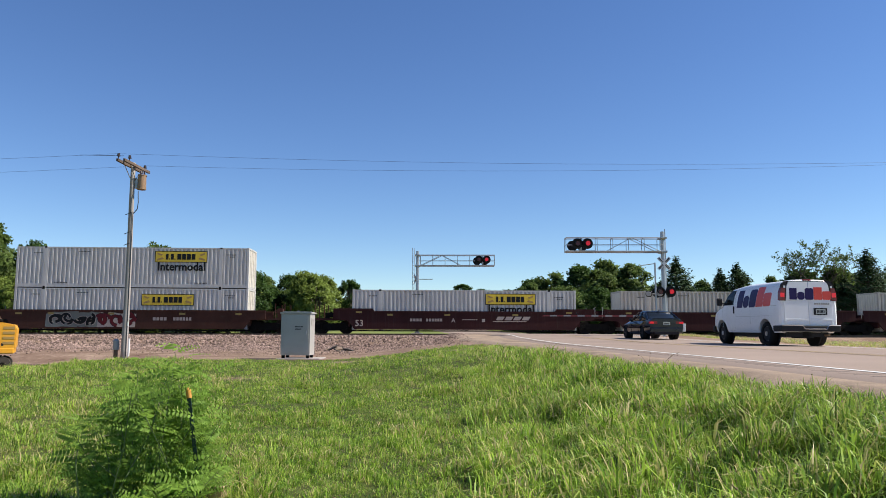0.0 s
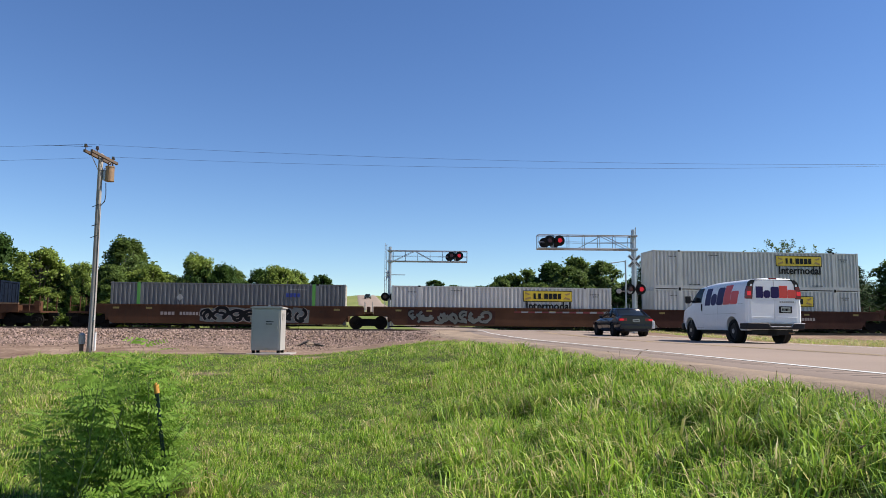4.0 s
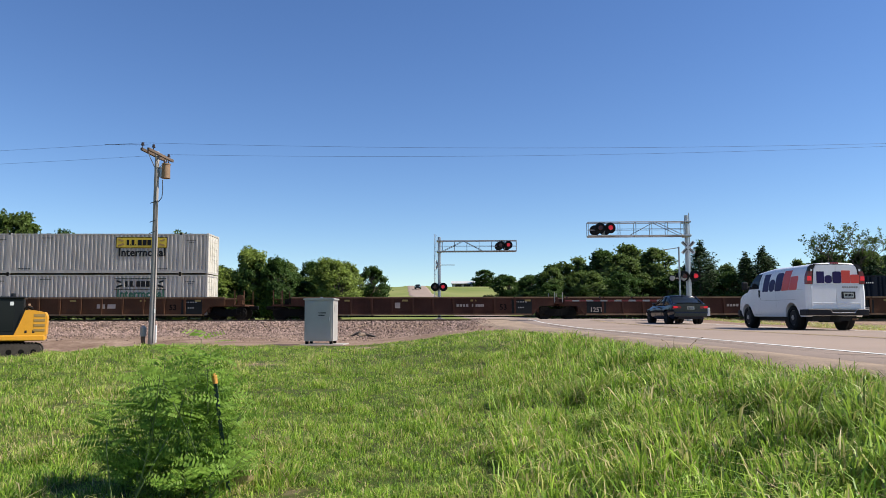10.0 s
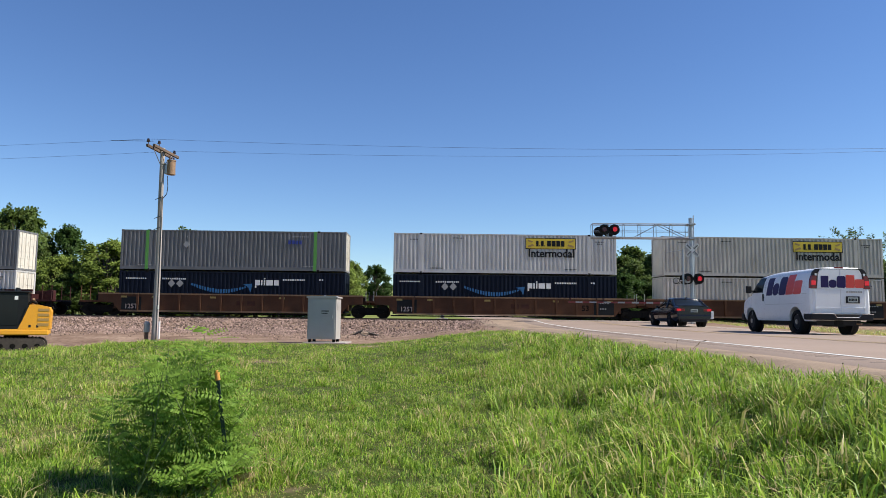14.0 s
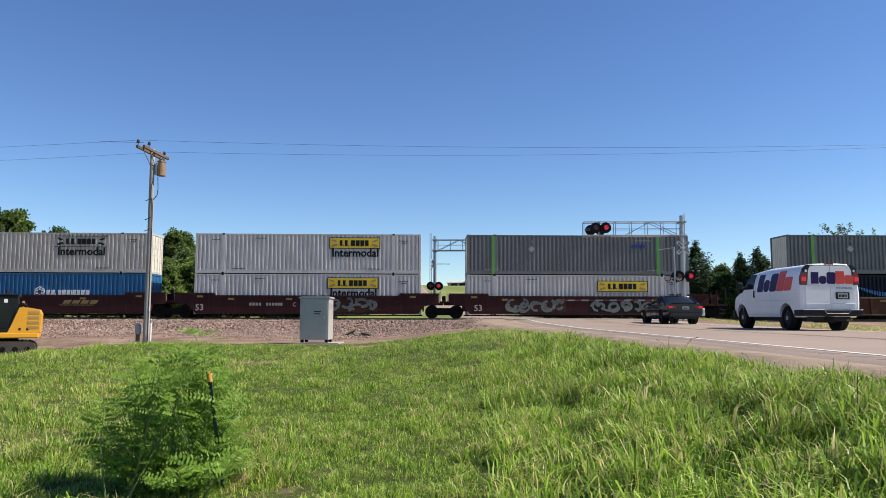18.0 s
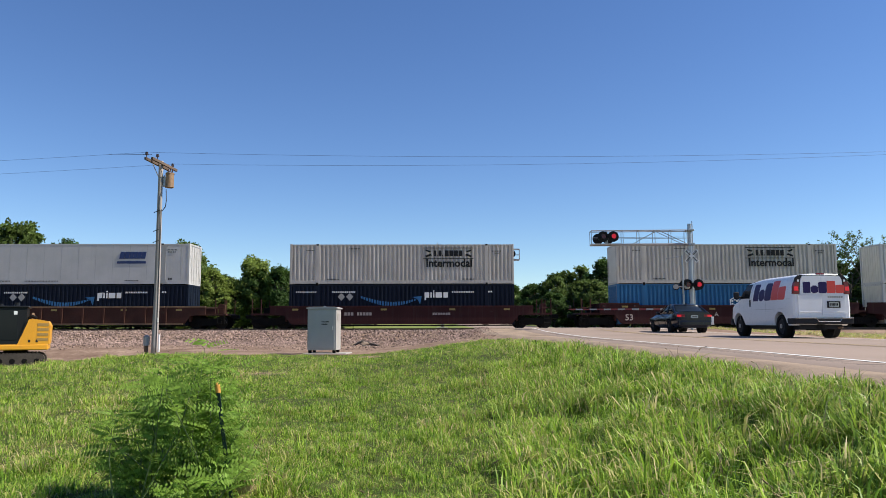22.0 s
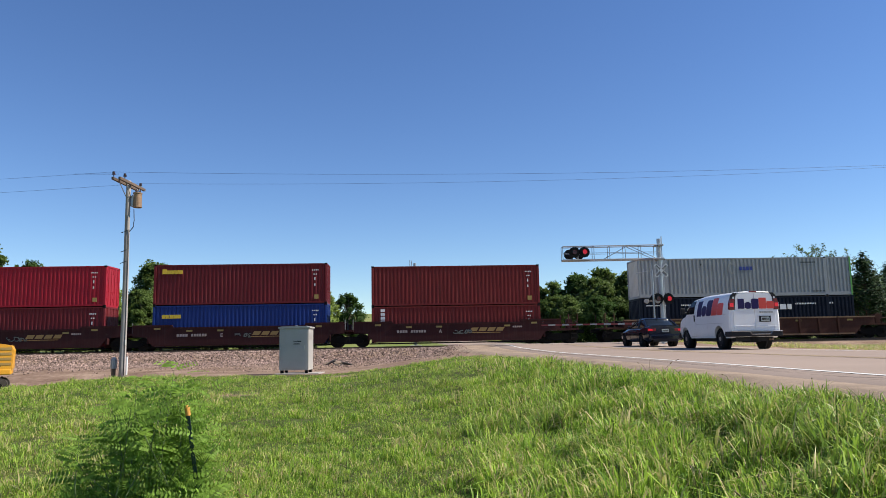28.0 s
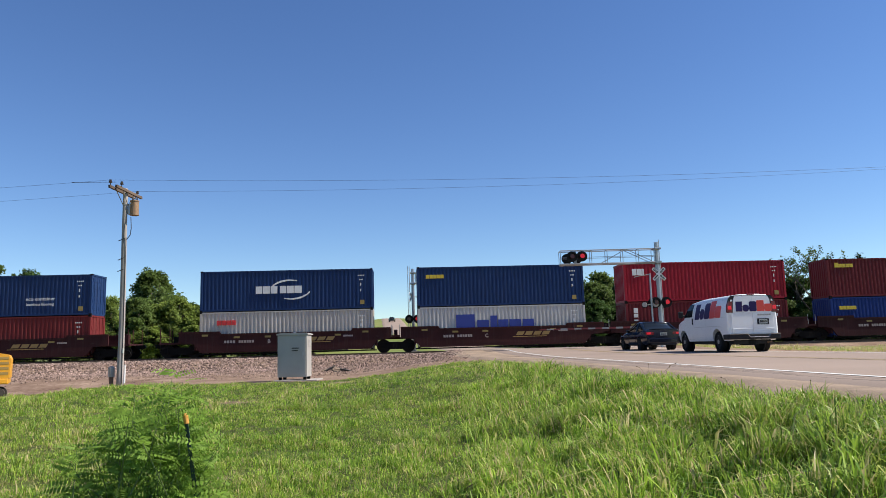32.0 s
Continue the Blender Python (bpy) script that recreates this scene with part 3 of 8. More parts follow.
def build_stones():
    """Loose crushed stone on the near shoulder of the track and the dirt before it."""
    r = np.random.default_rng(3)
    base = np.array([(1, 0, 0), (-1, 0, 0), (0, 1, 0), (0, -1, 0), (0, 0, 1), (0, 0, -1)], float)
    tri = [(0, 2, 4), (2, 1, 4), (1, 3, 4), (3, 0, 4), (2, 0, 5), (1, 2, 5), (3, 1, 5), (0, 3, 5)]
    V, F = [], []
    n = 0
    while n < 31000:
        x = r.uniform(-42, 4.0)
        near = r.random() < 0.5
        d = r.uniform(1.5, 5.6) if near else 4.4 + abs(r.normal(0, 4.5 + 2.5 * sm(-16, -8, x)))
        y = track_y(x) - d
        if y < 33 or abs(x - road_x(y)) < 3.8 + shoulder(y) - 0.6:
            continue
        bed = RAIL - 0.17 if d < 2.0 else RAIL - 0.17 - (d - 2.0) * 0.527
        z = max(ground_z(x, y), bed if d < 3.1 else -9)
        s = r.uniform(0.03, 0.075) * (1 if near else 0.62)
        q = base * s * r.uniform(0.6, 1.4, 3) + r.normal(0, s * 0.16, (6, 3))
        a = r.uniform(0, 6.28)
        c, w = math.cos(a), math.sin(a)
        q = q @ np.array([[c, w, 0], [-w, c, 0], [0, 0, 1]])
        V.append(q + (x, y, z + s * 0.4))
        F += [(n * 6 + i, n * 6 + j, n * 6 + k) for i, j, k in tri]
        n += 1
    me = bpy.data.meshes.new("ballast_stones")
    me.from_pydata(np.concatenate(V).tolist(), [], F)
    me.materials.append(M["stone"])
    tagged(new("ballast_stones", me), "loose crushed stones along the track", "stones", "", "stuff")


build_ground()
build_road()
build_track()
build_stones()

# ---------------------------------------------------------------- the train
MOVING = []          # (thing, metres along the track at the start, height)


def corrugated(length, height, pitch, depth, side):
    """A pressed wall panel in the x-z plane at y = 0, its ribs standing out towards side * y."""
    bm = B()
    n = max(1, round(length / pitch))
    p = length / n
    xs = []
    for i in range(n):
        x = -length / 2 + i * p
        xs += [(x, 0), (x + p * 0.27, 0), (x + p * 0.45, depth), (x + p * 0.81, depth)]
    xs.append((length / 2, 0))
    lo = [bm.verts.new((x, side * d, 0)) for x, d in xs]
    hi = [bm.verts.new((x, side * d, height)) for x, d in xs]
    for i in range(len(xs) - 1):
        f = (lo[i], lo[i + 1], hi[i + 1], hi[i])
        bm.faces.new(f if side < 0 else f[::-1])
    return bm


WALLS = {}


def wall_mesh(length, height, pitch, depth, side, mat):
    key = (length, height, pitch, depth, side, mat.name)
    if key not in WALLS:
        WALLS[key] = link_mesh("side_panel", corrugated(length, height, pitch, depth, side), mat)
    return WALLS[key]


RAILS = {53: 0.28, 40: 0.17}          # height of the bottom side rail


def container(label, feet, mat, s, z, height=2.896, smooth=False, end=None, bands=()):
    """A freight container, x along the track, its floor at z = 0."""
    L, W = (16.154, 2.591) if feet == 53 else (12.192, 2.438)
    y = W / 2
    end = end or mat
    c = thing("shipping_container", label, "shipping container", on_track(s, z), "containers on the train")
    bm = B()
    for sy in (-1, 1):
        a, b = (-y, -y + 0.09) if sy < 0 else (y - 0.09, y)
        box(bm, -L / 2 + 0.16, L / 2 - 0.16, a, b, 0.035, RAILS[feet])
        box(bm, -L / 2 + 0.16, L / 2 - 0.16, a, b, height - 0.11, height - 0.025)
    for x in (-L / 2, L / 2 - 0.1):
        box(bm, x, x + 0.1, -y + 0.16, y - 0.16, 0.0, 0.15)
        box(bm, x, x + 0.1, -y + 0.16, y - 0.16, height - 0.12, height)
    part("frame", bm, mat, c)
    posts = [-L / 2, L / 2 - 0.16] + ([-6.096 - 0.13, 6.096 - 0.13] if feet == 53 else [])
    for x in posts:
        for sy in (-1, 1):
            w = 0.16 if abs(x + 0.08) > 7 or feet == 40 else 0.26
            bm = box(B(), x, x + w, -y - 0.004 if sy < 0 else y - 0.16, -y + 0.16 if sy < 0 else y + 0.004, 0.002, height - 0.002, 0.012)
            part("corner_post" if w < 0.2 else "lifting_post", bm, mat, c)
    cast = FIT.setdefault("casting", None) or FIT.update(casting=link_mesh("corner_casting", box(B(), -0.09, 0.09, -0.085, 0.085, 0, 0.12, 0.01), M["black_iron"])) or FIT["casting"]
    for x in ([-6.1, 6.1] if feet == 53 else [-L / 2 + 0.085, L / 2 - 0.085]):
        for sy in (-1, 1):
            for zz in (-0.004, height - 0.115):
                part("corner_casting", cast, None, c, at=pose(x, sy * (y - 0.08), zz))
    pitch, depth = ((0.30, 0.066) if feet == 53 else (0.278, 0.046))
    for sy in (-1, 1):
        if smooth:
            bm = box(B(), -L / 2 + 0.16, L / 2 - 0.16, -0.02, 0.02, 0.15, height - 0.1)
            skin = part("side_panel", bm, mat, c, at=pose(0, sy * (y - 0.03), 0))
            for k in range(int(L / 1.22)):
                x = -L / 2 + 0.9 + k * 1.22
                part("panel_seam", box(B(), x - 0.009, x + 0.009, -0.024, 0.024, 0.30, height - 0.13), M["mark_grey"], skin)
        else:
            part("side_panel", wall_mesh(L - 0.3, height - RAILS[feet] - 0.10, pitch, depth, sy, mat), None, c, at=pose(0, sy * (y - 0.068), RAILS[feet] - 0.005))
    part("roof", box(B(), -L / 2 + 0.1, L / 2 - 0.1, -y + 0.06, y - 0.06, height - 0.06, height - 0.02), mat, c)
    part("floor", box(B(), -L / 2 + 0.1, L / 2 - 0.1, -y + 0.06, y - 0.06, 0.06, 0.12), M["dark_wood"], c)
    part("front_wall", wall_mesh(W - 0.3, height - 0.25, 0.28, 0.036, -1, end), None, c, at=pose(-L / 2 + 0.05, 0, 0.14, 0, 0, -90))
    for sy in (-1, 1):
        bm = box(B(), 0, 0.05, -0.002, W / 2 - 0.17, 0, height - 0.27)
        for k in range(5):
            zz = 0.22 + k * (height - 0.6) / 4.6
            box(bm, 0.05, 0.066, 0.06, W / 2 - 0.24, zz, zz + 0.26)
        if sy < 0:
            for v in bm.verts:
                v.co.y *= -1
            bmesh.ops.reverse_faces(bm, faces=bm.faces)
        door = part("door", bm, end, c, "ribbed steel end door", pose(L / 2 - 0.085, sy * 0.002, 0.14))
        for yy in (0.28, 0.78):
            bm = rod(B(), (0.09, sy * yy, -0.06), (0.09, sy * yy, height - 0.2), 0.018, n=6)
            box(bm, 0.066, 0.12, sy * yy - 0.03, sy * yy + 0.03, 0.9, 0.96)
            part("lock_rod", bm, end, door)
    for x in bands:
        part("stripe", box(B(), x - (0.11 if x < 7 else 0.06), x + (0.11 if x < 7 else 0.06), -y - 0.012, -y + 0.05, 0.02, height - 0.02), M["mark_green"], c, "bright green painted stripe")
    MOVING.append((c, s, z))
    c["size_y"] = y
    return c


FIT = {}


def flat_marks(c, boxes, mat, name, label="", parent=None):
    bm = B()
    y = -c["size_y"] - 0.004
    for x0, x1, z0, z1 in boxes:
        box(bm, x0, x1, y - 0.008, y + 0.02, z0, z1)
    return part(name, bm, mat, parent or c, label)


def small_print(c, rows, mat=None):
    bm = B()
    for x, z, w, h, n in rows:
        bars(bm, x, z, w, h * 0.7, n, -c["size_y"] - 0.004, 0.4)
    return tagged(part("small_print", bm, mat or M["mark_black"], c), kind="stuff")


def hunt_sign(c, x, z, plate=True, letters=True, faded=False):
    """A banner with an unlettered name block and scroll ends, and the word under it."""
    y = -c["size_y"] - 0.004
    if plate:
        panel = flat_marks(c, [(x - 1.83, x + 1.83, z + 0.05, z + 0.86)], M["mark_black"], "sign_panel", "yellow banner with a black name block")
        bm = box(B(), x - 1.78, x + 1.78, y - 0.012, y, z + 0.10, z + 0.81)
        part("sign_face", bm, M["sign_yellow"], panel)
        ink = M["mark_black"]
    else:
        panel = flat_marks(c, [(x - 1.83, x + 1.83, z + 0.82, z + 0.86), (x - 1.83, x + 1.83, z + 0.05, z + 0.09)], M["mark_black"], "sign_panel", "faded banner outline with a dark name block")
        ink = M["mark_black"]
    for k, (w, h) in enumerate(((0.15, 0.34), (0.05, 0.07), (0.17, 0.34), (0.05, 0.07), (0.24, 0.34), (0.24, 0.34), (0.24, 0.34), (0.22, 0.34))):
        x0 = x - 1.06 + 1.2 * sum((0.19, 0.10, 0.21, 0.16, 0.28, 0.28, 0.28, 0.26)[:k])
        part("name_block", box(B(), x0, x0 + 1.18 * w, y - 0.02, y - 0.01, z + 0.25, z + 0.25 + 1.2 * h), ink, panel)
    for sx in (-1, 1):
        bm = prism(B(), [(x + sx * 1.66, z + 0.16), (x + sx * 1.2, z + 0.3), (x + sx * 1.3, z + 0.42), (x + sx * 1.66, z + 0.3)], y - 0.02, y - 0.01)
        part("scroll", bm, M["mark_gold"] if plate else ink, panel)
        bm = prism(B(), [(x + sx * 1.66, z + 0.74), (x + sx * 1.25, z + 0.6), (x + sx * 1.4, z + 0.52), (x + sx * 1.66, z + 0.62)], y - 0.02, y - 0.01)
        part("scroll", bm, M["mark_gold"] if plate else ink, panel)
    if letters:
        word("lettering", "Intermodal", 0.80, ink if not faded else M["mark_dark_green"], c, pose(x + 0.05, y - 0.006, z - 0.28), 0.022, 0.95, "bold dark painted word")


def hunt(s, z, mat, sign=(3.3, 1.77), plate=True, letters=True, faded=False, kind="white"):
    c = container(("off-white corrugated container with a yellow banner" if plate else "weathered ivory corrugated container with a faded banner")
                  + " stacked on another" * (z > 1) + " in a well car" * (z < 1), 53, mat, s, z, end=M["container_end_lit"])
    hunt_sign(c, sign[0], sign[1], plate, letters, faded)
    small_print(c, [(-5.4, 0.32, 0.9, 0.10, 9), (4.3, 0.32, 0.9, 0.10, 9), (6.5, 2.35, 0.7, 0.09, 6), (6.7, 2.2, 0.4, 0.09, 3), (-6.9, 2.4, 0.6, 0.09, 6), (-3.8, 2.52, 0.8, 0.09, 8)])
    return c


def prime(s, z):
    c = container("dark navy container with a pale blue curved arrow", 53, M["container_navy"], s, z)
    y = -c["size_y"] - 0.004
    bm = B()
    n = 22
    for i in range(n):
        a, b = i / n, (i + 0.62) / n
        def sag(t):
            return 1.98 - 0.50 * math.sin(math.pi * min(1, t * 0.94)) * (1 if t < 0.6 else 1.0)
        def fat(t):
            return 0.04 + 0.11 * math.sin(math.pi * min(1, t * 0.9 + 0.1))
        prism(bm, [(-2.95 + 4.2 * a, sag(a) + fat(a)), (-2.95 + 4.2 * b, sag(b) + fat(b)), (-2.95 + 4.2 * b, sag(b) - fat(b)), (-2.95 + 4.2 * a, sag(a) - fat(a))], y - 0.012, y + 0.01)
    prism(bm, [(0.75, 1.98), (1.42, 2.04), (1.30, 1.44), (1.12, 1.82)], y - 0.012, y + 0.01)
    part("curved_arrow", bm, M["mark_sky"], c, "pale blue curved arrow of short strokes")
    bm = B()
    for x0, z0, w, h in ((1.62, 1.75, 0.10, 0.56), (1.72, 1.93, 0.24, 0.38), (2.04, 1.93, 0.10, 0.38), (2.24, 1.93, 0.09, 0.38), (2.24, 2.36, 0.09, 0.09), (2.42, 1.93, 0.46, 0.38), (2.98, 1.93, 0.32, 0.38)):
        box(bm, x0, x0 + w, y - 0.012, y + 0.01, z0, z0 + h)
    part("name_block", bm, M["mark_white"], c)
    bm = B()
    for x in (-3.75, -4.35):
        prism(bm, [(x, 1.72), (x + 0.26, 2.0), (x, 2.28), (x - 0.26, 2.0)], y - 0.012, y + 0.01)
    part("diamond_mark", bm, M["mark_grey"], c, "pale diamond marks")
    small_print(c, [(-7.6, 2.3, 1.5, 0.12, 10), (-5.0, 2.28, 1.7, 0.16, 13), (3.6, 2.28, 1.6, 0.16, 13), (6.2, 2.3, 0.35, 0.16, 2)], M["mark_white"])
    return c


def green_band(s, z, mat, pale=False):
    c = container("pale grey container with a round emblem" if pale else "dark grey corrugated container with two bright green stripes", 53, mat, s, z, end=M["container_end_lit"],
                  bands=(8.01,) if pale else (-6.2, 5.85))
    y = -c["size_y"] - 0.004
    bm = B()
    if pale:
        for k in range(10):
            a = radians(40 + 28 * k)
            box(bm, -1.0 + 0.3 * math.cos(a) - 0.06, -1.0 + 0.3 * math.cos(a) + 0.06, y - 0.012, y + 0.01, 2.1 + 0.34 * math.sin(a) - 0.06, 2.1 + 0.34 * math.sin(a) + 0.06)
        part("emblem", bm, M["mark_grey"], c)
        bm = B()
    for k in range(4):
        x = (-0.45 if pale else 3.9) + k * 0.26
        box(bm, x, x + 0.2, y - 0.012, y + 0.01, 1.95, 2.22)
    part("name_block", bm, M["mark_blue"], c)
    small_print(c, [(-6.8, 0.3, 1.0, 0.1, 9), (5.0, 0.3, 1.0, 0.1, 9), (4.2, 2.45, 1.2, 0.12, 9), (-3.4, 2.35, 0.16, 0.16, 1)], M["mark_black"] if pale else M["mark_grey"])
    if not pale:
        bm = prism(B(), [(-3.4, 1.6), (-3.15, 1.85), (-3.4, 2.1), (-3.65, 1.85)], y - 0.012, y + 0.01)
        part("diamond_mark", bm, M["mark_grey"], c)
    return c


def blocks(c, x, z, heights, mat, name="name_block", gap=0.28, slant=0.0, base=None):
    """An unlettered name: one plain block a character. heights: (width, height) pairs."""
    y = -c["size_y"] - 0.004
    for w, h in heights:
        if w > 0:
            part(name, prism(B(), [(x, z), (x + w, z), (x + w + slant * h, z + h), (x + slant * h, z + h)], y - 0.02, y + 0.02), mat, c)
        x += abs(w) + gap * abs(w)


def plain(s, z, feet, mat, label, marks=None, height=2.591, smooth=False, end=None):
    c = container(label, feet, mat, s, z, height, smooth, end)
    if feet == 40:
        small_print(c, [(5.05, height - 0.55, 0.5, 0.12, 4), (5.15, height - 0.85, 0.3, 0.12, 2), (5.2, height - 1.25, 0.14, 0.3, 1), (5.2, height - 1.65, 0.14, 0.25, 1)], M["mark_white"])
        flat_marks(c, [(5.2, 5.5, 0.32, 0.62)], M["yellow_tag"], "caution_label", "small yellow caution label")
    return c


def truck(parent, x):
    """A two-axle bogie under a car's end."""
    t = part("truck", box(B(), x - 0.35, x + 0.35, -0.95, 0.95, 0.42, 0.72, 0.05), M["black_iron"], parent, "grimy black two-axle bogie")
    for sy in (-1, 1):
        y = sy * 1.02
        bm = prism(B(), [(x - 1.35, 0.40), (x - 1.25, 0.60), (x - 0.55, 0.74), (x + 0.55, 0.74), (x + 1.25, 0.60), (x + 1.35, 0.40), (x + 0.95, 0.34), (x + 0.45, 0.22), (x - 0.45, 0.22), (x - 0.95, 0.34)], y - 0.07, y + 0.07)
        for k in range(3):
            rod(bm, (x - 0.2 + k * 0.2, y, 0.3), (x - 0.2 + k * 0.2, y, 0.62), 0.08, n=8)
        part("side_frame", bm, M["black_iron"], t)
        for ax in (-0.89, 0.89):
            bm = disc(B(), (x + ax, y - sy * 0.03 + 0, 0.42), (0, 1, 0), 0.13, 0.34, 12)
            part("axle_box", bm, M["black_iron"], t)
    for ax in (-0.89, 0.89):
        bm = disc(B(), (x + ax, 0, 0.457), (0, 1, 0), 0.08, 1.5, 10)
        for sy in (-1, 1):
            disc(bm, (x + ax, sy * 0.79, 0.457), (0, 1, 0), 0.457, 0.13, 28)
            disc(bm, (x + ax, sy * 0.725, 0.457), (0, 1, 0), 0.485, 0.03, 28)
        part("wheelset", bm, M["steel_wheel"], t)
    return t


def well_car(s, feet, mat, left, right, style, label, tags=True):
    """One platform of an intermodal well car; left and right say how each end goes on: 'joint' or 'coupler'."""
    w = thing("well_car", label, "railcar", on_track(s), "platforms of the well cars")
    half = (8.2 if feet == 53 else 6.25)          # well's inside half length
    pitch = (19.45 if feet == 53 else 15.4) / 2
    xl = -pitch if left == "joint" else -(half + 2.6)
    xr = pitch if right == "joint" else half + 2.6
    cl = xl if left == "joint" else -(half + 1.25)
    cr = xr if right == "joint" else half + 1.25
    top, low = 1.58, 0.32
    step = 0.17 if style == "stepped" else 0.0
    for sy in (-1, 1):
        y0, y1 = (-1.50, -1.40) if sy < 0 else (1.40, 1.50)
        el, er = max(xl + 0.35, -half - 1.2), min(xr - 0.35, half + 1.2)
        pts = [(el, 1.0), (-half - 0.15, 0.92), (-half + 0.3, low), (half - 0.3, low), (half + 0.15, 0.92), (er, 1.0), (er, top + step),
               (half - 1.6, top + step), (half - 1.75, top), (-half + 1.75, top), (-half + 1.6, top + step), (el, top + step)]
        side = part("side_sill", prism(B(), pts, y0, y1), mat, w)
        a, b = (-1.56, -1.38) if sy < 0 else (1.38, 1.56)
        bm = box(B(), -half + 1.7, half - 1.7, a, b, top - 0.07, top + 0.03)
        box(bm, el, -half + 1.62, a, b, top + step - 0.07, top + step + 0.03)
        box(bm, half - 1.62, er, a, b, top + step - 0.07, top + step + 0.03)
        box(bm, -half + 0.4, half - 0.4, a, b, low - 0.03, low + 0.08)
        part("top_chord", bm, M["chord_lit_dust"] if style == "ribbed" else mat, side, "dusty flanged chord, its sunlit edge painted paler" if style == "ribbed" else "")
        if style == "ribbed":
            rib = FIT.setdefault("rib" + mat.name, None)
            if rib is None:
                rib = FIT["rib" + mat.name] = link_mesh("rib", prism(B(), [(-0.05, low + 0.08), (0.05, low + 0.08), (0.09, top - 0.07), (-0.09, top - 0.07)], -0.10, 0.0), mat)
            k = int(2 * half / 1.55)
            for i in range(k):
                part("rib", rib, None, side, at=pose(-half + 1.6 + i * (2 * half - 3.2) / (k - 1), -1.50 if sy < 0 else 1.56, 0))
    bm = B()
    for k in range(5):
        x = -half + 0.8 + k * (2 * half - 1.6) / 4
        box(bm, x - 0.2, x + 0.2, -1.4, 1.4, 0.16, 0.26)
    box(bm, -half, half, -1.40, -1.22, 0.16, 0.25)
    box(bm, -half, half, 1.22, 1.40, 0.16, 0.25)
    part("well_floor", bm, M["black_iron"], w)
    for sx, x0, mode in ((-1, cl, left), (1, cr, right)):
        lo, hi = sorted((sx * (half - 0.05), xl if sx < 0 else xr))
        bm = box(B(), lo, hi, -1.35 if mode == "coupler" else -0.55, 1.35 if mode == "coupler" else 0.55, 0.95, 1.08)
        box(bm, *sorted((sx * half, sx * (half + 0.12))), -1.4, 1.4, 0.5, 1.5)
        part("end_platform", bm, mat, w, "dark end platform over the bogie")
        if mode == "coupler":
            xe = xl if sx < 0 else xr
            bm = box(B(), *sorted((xe, xe + sx * 0.65)), -0.14, 0.14, 0.72, 0.98, 0.03)
            rod(bm, (xe - sx * 0.1, 0.5, 0.9), (xe + sx * 0.5, 0.35, 0.55), 0.03, n=6)
            part("coupler", bm, M["black_iron"], w, "worn knuckle coupler and air hose")
            for yy in (-1.33, 1.33):
                bm = B()
                for xx in (xe - sx * 0.1, xe - sx * 0.75):
                    rod(bm, (xx, yy, 1.05), (xx, yy, 2.1), 0.035, n=6)
                rod(bm, (xe - sx * 0.1, yy, 1.45), (xe - sx * 0.75, yy, 1.45), 0.02, n=6)
                part("handrail", bm, mat, w, "upright end posts and rail")
                bm = B()
                for zz in (0.38, 0.68):
                    rod(bm, (xe - sx * 0.1, yy, zz), (xe - sx * 0.6, yy, zz), 0.02, n=6)
                for xx in (xe - sx * 0.1, xe - sx * 0.6):
                    rod(bm, (xx, yy, 0.36), (xx, yy, 1.0), 0.02, n=6)
                part("step", bm, M["black_iron"], w)
            if sx > 0:
                bm = box(B(), xe - 0.75, xe - 0.35, -0.6, -0.2, 1.08, 1.75, 0.03)
                disc(bm, (xe - 0.55, -0.66, 1.55), (0, 1, 0), 0.25, 0.04, 16)
                part("brake_stand", bm, mat, w, "hand-brake stand with its wheel")
            else:
                bm = rod(B(), (xe + 1.15, -0.4, 1.35), (xe + 1.15, 0.5, 1.35), 0.2, n=14)
                box(bm, xe + 0.7, xe + 1.0, -0.3, 0.3, 1.08, 1.5, 0.02)
                part("air_reservoir", bm, M["black_iron"], w)
            truck(w, x0)
        elif sx < 0:
            truck(w, x0)
            bm = box(B(), xl - 0.3, xl + 0.3, -1.3, 1.3, 1.1, 1.22)
            box(bm, xl - 0.12, xl + 0.12, -0.5, 0.5, 1.2, 1.62, 0.03)
            part("joint_cover", bm, mat, w, "walkway over the articulated joint")
            for yy in (-1.28, 1.28):
                for xx in (-0.28, 0.28):
                    part("handrail", rod(B(), (xl + xx, yy, 1.2), (xl + xx, yy, 1.95), 0.022, n=6), M["mark_grey"], w)
    if tags:
        tag = FIT.get("tag") or FIT.setdefault("tag", link_mesh("reflector", box(B(), 0, 0.42, -1.516, -1.49, 0, 0.13), M["yellow_tag"]))
        for x in (-half + 0.4, -half + 2.6, -1.5, 3.4, half - 0.9):
            part("reflector", tag, None, w, "dull yellow reflector strip", pose(x, 0, top - 0.30 + step * (abs(x) > half - 1.7)))
    MOVING.append((w, s, 0.0))
    w["size_y"] = 1.50
    return w


